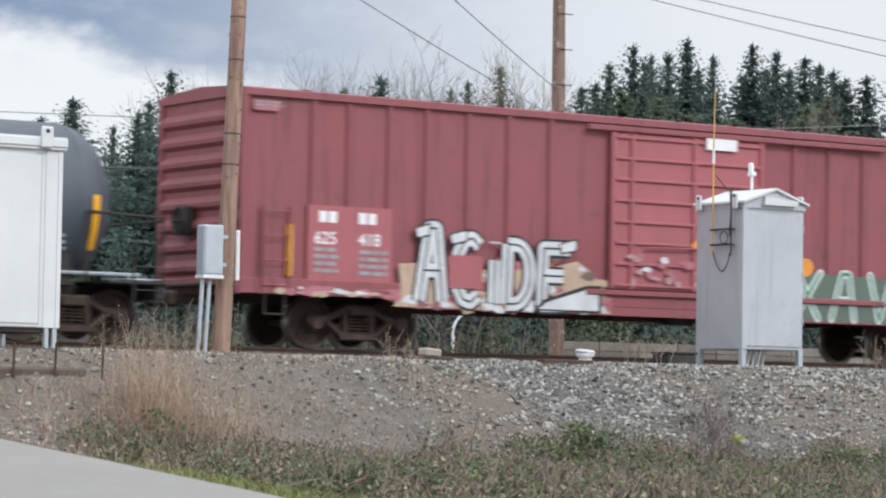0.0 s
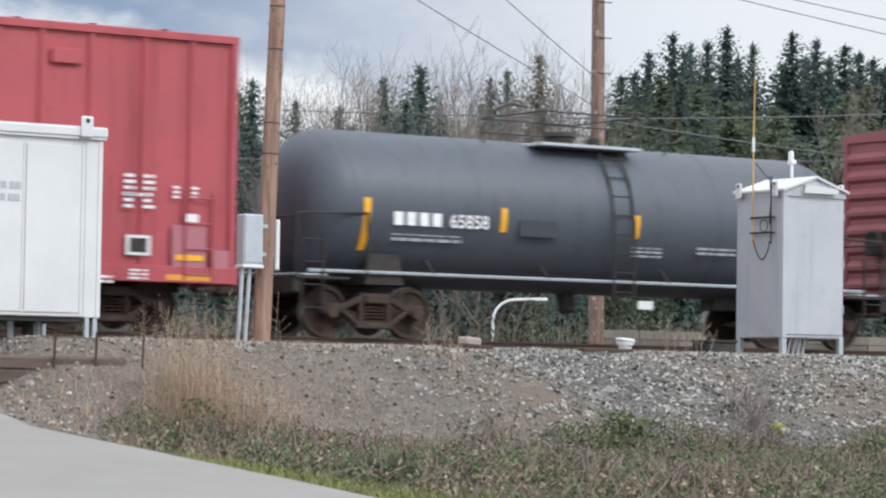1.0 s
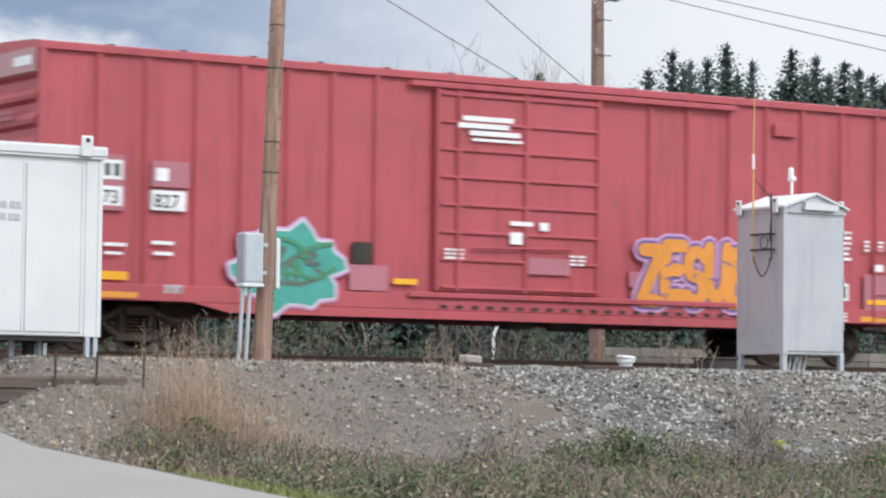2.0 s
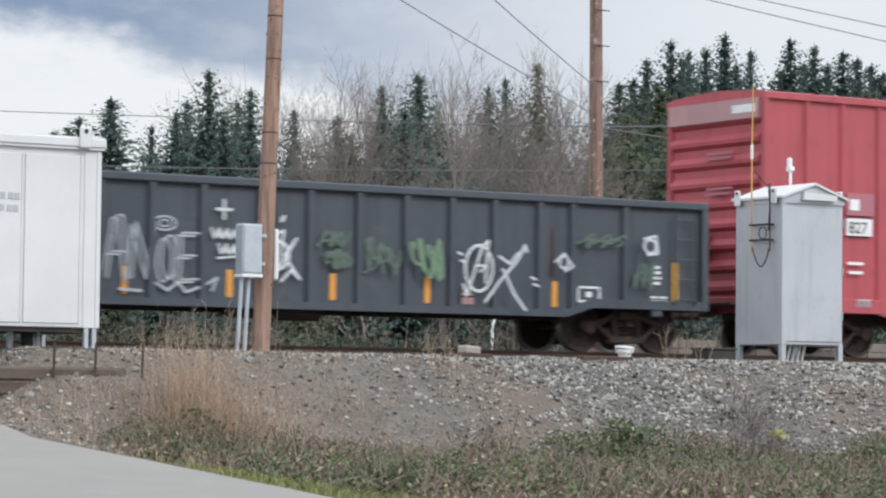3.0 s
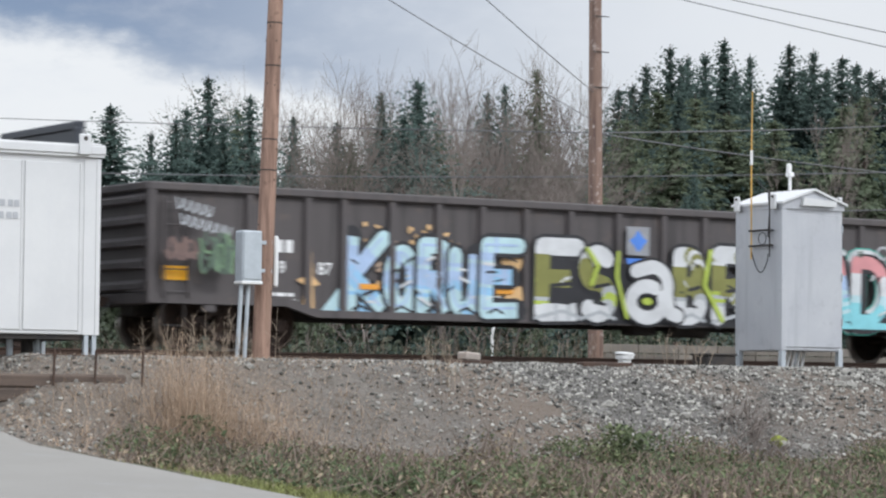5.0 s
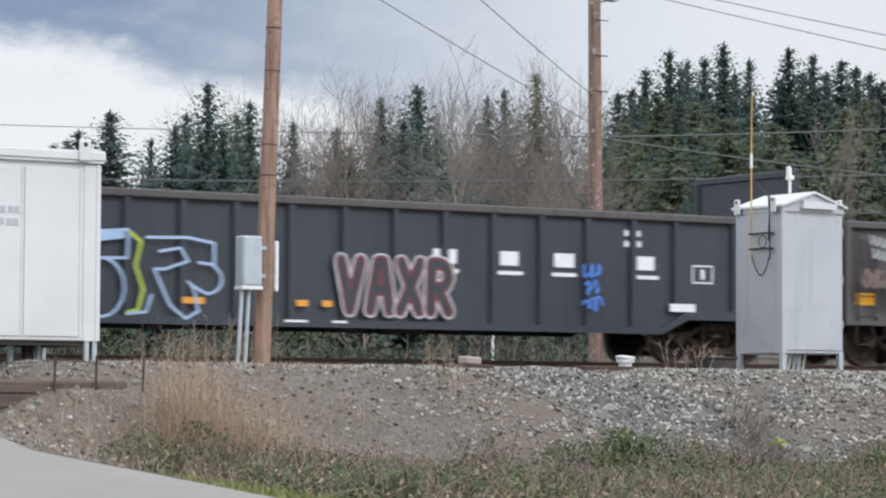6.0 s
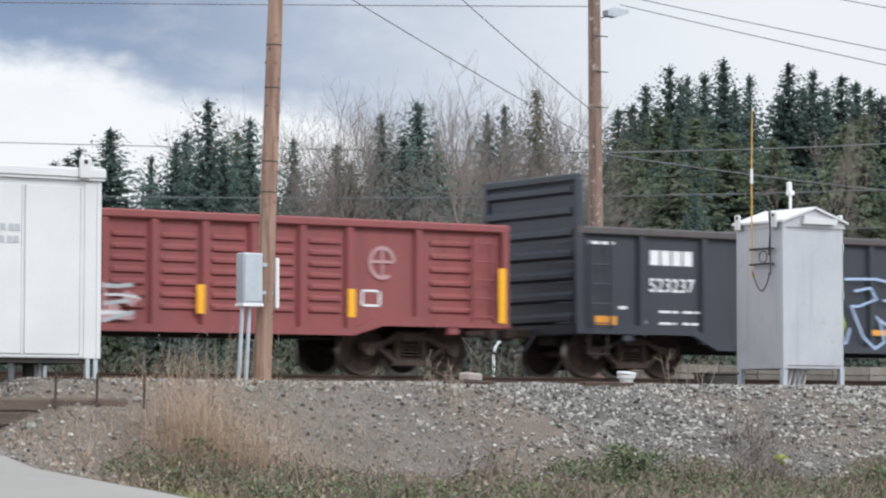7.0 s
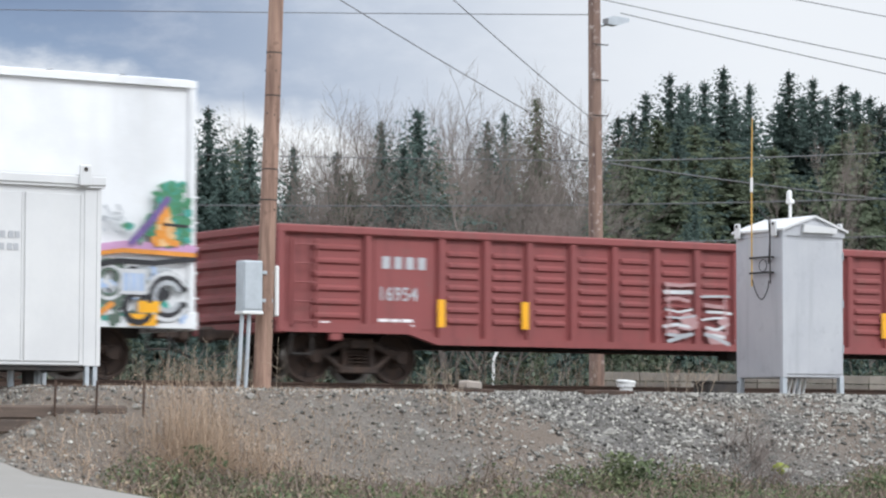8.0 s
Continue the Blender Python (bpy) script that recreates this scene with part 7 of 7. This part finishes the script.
        for k in range(6):
            a = rnd.uniform(0, 6.28)
            p = Vector((l + rnd.uniform(-r, r) * 0.5, d + rnd.uniform(-r, r) * 0.5, z - 0.03))
            mid = p + Vector((math.cos(a) * r * 0.4, math.sin(a) * r * 0.4, top * rnd.uniform(0.8, 1.5)))
            end = p + Vector((math.cos(a) * r * rnd.uniform(0.8, 1.3), math.sin(a) * r * rnd.uniform(0.8, 1.3), top * rnd.uniform(0.1, 0.7)))
            canes.rod(p, mid, 0.007, 0.006, 3)
            canes.rod(mid, end, 0.006, 0.003, 3)
        n = int(230 * max(0.25, min(1.0, 0.7 + green)))
        share = max(0.25, min(0.92, 0.62 + 1.0 * green))
        for k in range(n):
            a, q = rnd.uniform(0, 6.28), r * math.sqrt(rnd.random())
            hh = top * (1.15 - (q / r) ** 2 * 0.7) * rnd.uniform(0.25, 1.05)
            leaf(leaves if rnd.random() < share else dead, (l + q * math.cos(a), d + q * math.sin(a), z + hh), rnd.uniform(0.018, 0.046), rnd)
    solo("bramble_leaves", leaves, M_LEAF, "low green and brown bramble thicket", "brambles", TRACK, "", "stuff", False, False)
    solo("withered_brambles", dead, M_LEAF_DEAD, "withered brown bramble leaves", "brambles", TRACK, "", "stuff", False, False)
    solo("bramble_canes", canes, M_CANE, "tangled reddish-brown bramble canes", "brambles", TRACK, "", "stuff", False, False)
    # bare twiggy bush sprawling down the bank
    s = Shape()
    for i in range(130):
        t = rnd.random() ** 0.8
        l, d = 1.15 - 0.9 * t + rnd.gauss(0, 0.22), -7.0 - 1.9 * t + rnd.gauss(0, 0.2)
        p = Vector((l, d, on_ground(l, d)))
        q = p + Vector((rnd.uniform(-0.35, 0.3), rnd.uniform(-0.4, 0.0), rnd.uniform(0.08, 0.36)))
        e = q + Vector((rnd.uniform(-0.35, 0.35), rnd.uniform(-0.4, 0.1), rnd.uniform(-0.45, 0.25)))
        s.rod(p, q, 0.008, 0.006, 3)
        s.rod(q, e, 0.006, 0.002, 3)
        s.rod(p.lerp(q, 0.6), p.lerp(q, 0.6) + Vector((rnd.uniform(-0.3, 0.3), rnd.uniform(-0.2, 0.1), rnd.uniform(0.0, 0.3))), 0.005, 0.002, 3)
    solo("twiggy_bush", s, M_TWIG, "bare grey twiggy bush sprawling down the bank", "bush", TRACK, "", "", False, False)
    # two pale mullein-like tufts
    s = Shape()
    for l, d, n in ((-2.45, -8.8, 420), (-2.25, -9.1, 300), (-9.45, -8.6, 160), (2.5, -9.2, 200)):
        for k in range(n):
            leaf(s, (l + rnd.gauss(0, 0.16), d + rnd.gauss(0, 0.16), on_ground(l, d) + rnd.uniform(0.05, 0.55)), rnd.uniform(0.03, 0.06), rnd)
    solo("leafy_weeds", s, M_LEAF, "grey-green leafy weeds at the bank's foot", "weeds", TRACK, "", "stuff", False, False)


verge_plants()


# ---- far woods ----
def spray_quad(c, p, way, size, wide, rnd):
    """One hanging needle spray: a narrow leaf-shaped pair of triangles."""
    side = way.cross(Vector((rnd.gauss(0, 0.6), rnd.gauss(0, 0.6), 1.0)))
    side = side.normalized() * size * wide if side.length > 1e-4 else Vector((size * wide, 0, 0))
    k = len(c.v)
    c.v += [tuple(p - way * size * 0.4), tuple(p + side), tuple(p + way * size), tuple(p - side)]
    c.f += [(k, k + 1, k + 2), (k, k + 2, k + 3)]


def conifer_meshes(seed, cedar=False, boughs=700):
    """Trunk and crown of a conifer ten units tall: uneven drooping boughs hung with small needle sprays, thick towards the trunk."""
    rnd = random.Random(seed)
    t = Shape().lathe([(0, 0.16), (3, 0.11), (7, 0.04), (9.9, 0.006)], (0, 0, 0), (0, 0, 1), 7)
    c = Shape()
    spread = rnd.uniform(2.9, 3.5)
    grain = (700 / boughs) ** 0.5
    lob = [(rnd.uniform(0, 6.28), rnd.uniform(0.06, 0.20)) for _ in range(3)]
    for i in range(boughs):
        f = 0.985 * ((i + rnd.random()) / boughs) ** 0.74
        tier = round(f * 30) / 30
        f = f * 0.86 + tier * 0.14 if not cedar else f
        z = 0.3 + 9.6 * f
        az = rnd.uniform(0, 6.28)
        ragged = 1 + sum(w * math.sin(az * (k + 1) + a + f * 9 * (k + 1)) for k, (a, w) in enumerate(lob))
        full = (1.01 - f) ** (0.95 if not cedar else 0.70) * (1.0 if not cedar else 0.85)
        ln = max(0.03, spread * full * ragged * rnd.choice((0.5, 0.7, 0.85, 1.0, 1.0, 1.22)))
        lift = (1.05 * f * f - 0.10) if not cedar else (0.25 * f - 0.05)
        sag = rnd.uniform(0.18, 0.42) * (1 - 0.7 * f) * (1.5 if cedar else 1.0)
        out = Vector((math.cos(az), math.sin(az), 0))
        steps = max(3, int(ln / (0.16 * grain)))
        for j in range(steps):
            q = (j + rnd.uniform(0.1, 1.0)) / steps
            size = rnd.uniform(0.15, 0.27) * grain * (1.45 - 0.85 * q) * (1.0 - 0.80 * f)
            for m in range(3):
                off = Vector((rnd.gauss(0, 1), rnd.gauss(0, 1), rnd.gauss(0, 0.5))) * 0.11 * (1.2 - 0.6 * q) * (1.04 - f)
                p = out * ln * q + Vector((0, 0, z + ln * (lift * q - sag * q * q))) + off
                way = (out * rnd.uniform(0.3, 1.0) + Vector((rnd.gauss(0, 0.5), rnd.gauss(0, 0.5), rnd.uniform(-1.1, 0.15) if not cedar else rnd.uniform(-1.5, -0.2)))).normalized()
                spray_quad(c, p, way, size, rnd.uniform(0.36, 0.6), rnd)
    # inner dead-needle core that closes the crown round the trunk
    for i in range(boughs):
        f = rnd.random() ** 1.3
        r = spread * 0.45 * (1 - f) * math.sqrt(rnd.random())
        az = rnd.uniform(0, 6.28)
        way = Vector((math.cos(az), math.sin(az), rnd.uniform(-1.5, -0.2))).normalized()
        spray_quad(c, Vector((r * math.cos(az), r * math.sin(az), 0.3 + 9.0 * f)), way, 0.55 * (1.1 - f), 0.55, rnd)
    m = M_NEEDLE_Y if cedar else M_NEEDLE
    return t.mesh("trunk", M_BARK, False, False), c.mesh("crown", m, False, False)


def bare_meshes(seed, spread=0.55, levels=6, upright=0.55):
    """Trunk and twigs of a leafless broadleaf tree ten units tall; limbs sweep up and fork into fine twigs."""
    rnd = random.Random(seed)
    trunk, twigs = Shape(), Shape()

    def grow(p, way, ln, r, lev):
        pieces = 3 if lev >= levels - 2 else (2 if lev > 1 else 1)
        pts, q, d = [p], p, way
        for i in range(pieces):
            d = (d + Vector((rnd.gauss(0, 0.10), rnd.gauss(0, 0.10), 0.10 * upright))).normalized()
            q = q + d * ln / pieces
            pts.append(q)
        for i, (a, b) in enumerate(zip(pts, pts[1:])):
            r0, r1 = r * (1 - 0.38 * i / pieces), r * (1 - 0.38 * (i + 1) / pieces)
            (trunk if lev >= levels - 1 else twigs).lathe([(0, r0), ((b - a).length, r1)], a, b - a, 6 if lev >= levels - 1 else 3, False)
        if lev == 0:
            return
        for k in range(3 if lev != levels else 4):
            a = Vector((rnd.gauss(0, 1), rnd.gauss(0, 1), rnd.gauss(0, 0.35))).normalized()
            w = (d + a * spread * rnd.uniform(0.6, 1.2) * (0.35 if k == 0 else 1.0) + Vector((0, 0, upright * 0.25))).normalized()
            s0 = q if k == 0 else pts[0].lerp(q, rnd.uniform(0.35, 0.95))
            grow(s0, w, ln * rnd.uniform(0.62, 0.84) * (1.0 if k == 0 else 0.9), max(0.0030, r * (0.62 if k == 0 else 0.44)), lev - 1)
    grow(Vector((0, 0, 0)), Vector((rnd.uniform(-0.06, 0.06), 0, 1)).normalized(), 2.6, 0.062, levels)
    k = 10.0 / max(v[2] for v in twigs.v)
    for s in (trunk, twigs):
        s.v = [(x * k, y * k, z * k) for x, y, z in s.v]
    return trunk.mesh("trunk", M_TWIG, False, False), twigs.mesh("crown", M_TWIG, False, False)


FIRS = [conifer_meshes(i) for i in (1, 2, 3, 4, 5)]
CEDARS = [conifer_meshes(i, True, 560) for i in (11, 12, 13)]
FAR_FIRS = [conifer_meshes(i, False, 260) for i in (6, 7)]
FAR_CEDARS = [conifer_meshes(i, True, 260) for i in (14, 15)]
BARES = [bare_meshes(i, sp, 7, up) for i, sp, up in ((21, 0.85, 0.30), (22, 0.75, 0.45), (23, 0.95, 0.25), (24, 0.68, 0.6))]
FAR_BARES = [bare_meshes(i, sp, 6, up) for i, sp, up in ((25, 0.9, 0.3), (26, 0.75, 0.5))]


def tree(kind, x, y, top, width=1.0, rnd=random, fill=False):
    """A tree whose tip is at height top, rooted in the ground at x, y."""
    meshes, name, label, cat = {"fir": (FAR_FIRS if fill else FIRS, "fir_tree", "dark green fir tree in the woods beyond", "conifer"),
                                "cedar": (FAR_CEDARS if fill else CEDARS, "cedar_tree", "olive-green cedar in the woods beyond", "conifer"),
                                "bare": (FAR_BARES if fill else BARES, "bare_tree", "leafless grey-brown broadleaf tree beyond the track", "tree")}[kind]
    g = ground_z(x, y)
    h = (top - g) / 10.0
    t = thing(name, label, cat, pose(x, y, g - 0.1, 0, 0, rnd.uniform(0, 360)) @ Matrix.Diagonal((h * width, h * width, h, 1)), "woods beyond the track")
    tm, cm = rnd.choice(meshes)
    part("trunk", tm, M_BARK, t)
    part("crown", cm, M_NEEDLE, t)


def woods():
    rnd = random.Random(31)
    # tips as bearing (x over y), elevation (z above the eye over y), distance, kind, width
    for a, e, y, kind, w in TREES:
        tree(kind, a * y, y, EYE + e * y, w if kind == "bare" else w * (1.5 if a > 0.05 else 1.38), rnd)
    # the rest of the woods: lower trees that fill in behind and between
    for i in range(200):
        a, y = rnd.choice((rnd.uniform(-0.2, 0.05), rnd.uniform(0.03, 0.2))), rnd.uniform(175, 265)
        right = smooth(a, 0.035, 0.085)
        mid = 1 - min(1.0, abs(a - 0.010) / 0.03)
        e = (0.056 + 0.018 * rnd.random()) * (1 - right) + right * rnd.uniform(0.07, 0.114) + 0.012 * mid
        kind = "bare" if rnd.random() < 0.02 + 0.75 * mid else ("cedar" if rnd.random() < 0.6 else "fir")
        tree(kind, a * y, y, EYE + e * y * rnd.uniform(0.72, 1.0), rnd.uniform(0.9, 1.3) + 0.4 * right, rnd, True)
    # the thick of the leafless wood
    for i in range(46):
        a, y = rnd.uniform(-0.062, 0.056), rnd.uniform(182, 250)
        tree("bare", a * y, y, EYE + y * rnd.uniform(0.086, 0.116), rnd.uniform(0.9, 1.3), rnd, True)
    # a front row of lower evergreens
    for i in range(55):
        a, y = rnd.choice((rnd.uniform(-0.2, -0.03), rnd.uniform(0.05, 0.2), rnd.uniform(-0.2, 0.2))), rnd.uniform(140, 168)
        if -0.012 < a < 0.03:
            continue
        e = rnd.uniform(0.042, 0.062) if a < 0.05 else rnd.uniform(0.050, 0.082)
        tree("cedar" if rnd.random() < 0.55 else "fir", a * y, y, EYE + e * y, rnd.uniform(0.9, 1.25), rnd)
    # scrub along the far side of the track
    s = Shape()
    for i in range(1500):
        x, y = rnd.uniform(-32, 32), rnd.uniform(76, 140)
        g, r = ground_z(x, y), rnd.uniform(0.6, 1.5)
        hh = rnd.uniform(1.2, 3.6) * (1.25 if x > 6 else 1.0)
        for k in range(80):
            al, q = rnd.uniform(0, 6.28), r * math.sqrt(rnd.random())
            leaf(s, (x + q * math.cos(al), y + q * math.sin(al), g + hh * rnd.random() ** 0.7 * (1.1 - (q / r) * 0.6)), rnd.uniform(0.05, 0.13), rnd)
    solo("scrub_thicket", s, M_SCRUB, "dense dull green scrub beyond the track", "scrub", None, "", "stuff", False, False)
    s = Shape()
    for i in range(420):
        x, y = rnd.uniform(-26, 28), rnd.uniform(82, 130)
        g = ground_z(x, y)
        p = Vector((x, y, g))
        q = p + Vector((rnd.uniform(-0.5, 0.5), 0, rnd.uniform(1.2, 3.4)))
        s.rod(p, q, 0.02, 0.008, 3)
        for k in range(3):
            b = p.lerp(q, rnd.uniform(0.3, 0.9))
            s.rod(b, b + Vector((rnd.uniform(-0.7, 0.7), rnd.uniform(-0.3, 0.3), rnd.uniform(0.3, 1.0))), 0.012, 0.005, 3)
    solo("sapling_thicket", s, M_TWIG, "thin bare saplings and brush beyond the track", "brush", None, "", "stuff", False, False)


TREES = [
    (-0.1136, 0.1023, 170, "fir", 1.50),
    (-0.0995, 0.0930, 190, "fir", 0.80),
    (-0.0875, 0.1015, 185, "fir", 1.00),
    (-0.0910, 0.0978, 180, "fir", 0.90),
    (-0.0801, 0.1124, 175, "fir", 1.00),
    (-0.0750, 0.0969, 170, "fir", 0.90),
    (-0.0658, 0.1060, 180, "fir", 1.00),
    (-0.0702, 0.1018, 185, "cedar", 0.90),
    (-0.0508, 0.0989, 190, "fir", 0.90),
    (-0.0360, 0.0970, 170, "fir", 1.10),
    (-0.0315, 0.0902, 165, "cedar", 1.00),
    (-0.0209, 0.1077, 170, "fir", 0.90),
    (-0.0084, 0.1122, 172, "fir", 1.15),
    (-0.0132, 0.0999, 165, "fir", 1.10),
    (-0.0016, 0.0947, 175, "cedar", 1.00),
    (0.0212, 0.1107, 200, "fir", 0.70),
    (0.0152, 0.1078, 200, "fir", 0.80),
    (-0.0277, 0.0989, 200, "bare", 0.80),
    (-0.1328, 0.0906, 230, "fir", 1.00),
    (-0.1242, 0.0953, 235, "fir", 1.30),
    (-0.1280, 0.0920, 240, "cedar", 1.20),
    (0.0602, 0.1092, 215, "fir", 1.10),
    (0.0647, 0.1108, 220, "fir", 1.00),
    (0.0693, 0.1176, 220, "fir", 0.90),
    (0.0776, 0.1244, 215, "fir", 0.80),
    (0.0815, 0.1186, 220, "fir", 0.90),
    (0.0838, 0.1209, 222, "fir", 0.80),
    (0.0896, 0.1219, 218, "fir", 0.90),
    (0.0962, 0.1268, 210, "fir", 0.95),
    (0.0999, 0.1167, 214, "fir", 1.00),
    (0.1049, 0.1213, 212, "fir", 0.70),
    (0.1153, 0.1147, 220, "fir", 1.00),
    (0.1185, 0.1254, 214, "fir", 0.90),
    (0.1231, 0.1167, 220, "fir", 1.00),
    (0.1266, 0.1231, 216, "fir", 0.80),
    (0.1312, 0.1167, 220, "fir", 1.10),
    (0.1366, 0.1210, 214, "fir", 1.00),
    (0.1414, 0.1187, 216, "fir", 1.10),
    (0.1462, 0.1167, 218, "fir", 1.00),
    (0.1501, 0.1138, 216, "fir", 1.20),
    (0.1578, 0.1148, 216, "fir", 1.10),
    (0.0737, 0.1088, 200, "cedar", 1.30),
    (0.0863, 0.1069, 195, "cedar", 1.50),
    (0.0979, 0.1011, 190, "cedar", 1.50),
    (0.0631, 0.0991, 190, "cedar", 1.20),
    (0.0785, 0.0953, 180, "cedar", 1.30),
    (0.1133, 0.0992, 190, "cedar", 1.30),
    (-0.0461, 0.1144, 165, "bare", 1.10),
    (-0.0370, 0.1203, 162, "bare", 0.80),
    (-0.0277, 0.1164, 170, "bare", 1.00),
    (-0.0074, 0.1164, 175, "bare", 0.90),
    (0.0003, 0.1272, 178, "bare", 1.15),
    (0.0080, 0.1243, 180, "bare", 1.00),
    (-0.0161, 0.1087, 175, "bare", 0.90),
    (0.0283, 0.1223, 178, "bare", 1.00),
    (0.0351, 0.1239, 180, "bare", 1.00),
    (0.0419, 0.1185, 178, "bare", 0.90),
    (0.0322, 0.1165, 185, "cedar", 0.70),
    (0.0477, 0.1127, 180, "bare", 0.90),
    (0.0167, 0.1087, 170, "bare", 1.00),
    (0.0109, 0.1068, 160, "bare", 1.10),
    (0.0225, 0.1029, 160, "bare", 1.10),
    (0.0341, 0.1010, 160, "bare", 1.00),
    (0.0032, 0.1009, 160, "bare", 1.10),
    (0.1308, 0.1132, 150, "bare", 0.80),
    (-0.0257, 0.0931, 150, "bare", 0.90),
    (-0.0431, 0.0970, 160, "bare", 0.80),
]
woods()


# ---- what moves ----
def motions():
    """The train runs to the right, checked for a moment just before the fifth second; every wheelset turns with it."""
    def run(t):
        return SPEED * t - 0.27 * smooth(t, 4.6, 4.95)
    steps = [i * 0.5 for i in range(10)] + [4.6, 4.7, 4.8, 4.9, 5.0] + [5.5 + i * 0.5 for i in range(6)]
    for car, x0 in CARS:
        walk(car, [(t, TRACK @ pose(x0 + run(t), 0, 0)) for t in steps])
    for k, (w, x) in enumerate(WHEELS):
        walk(w, [(i / FPS, pose(x, 0, WHEEL_R, 0, math.degrees(run(i / FPS) / WHEEL_R) + 37 * k, 0)) for i in range(241)])


motions()
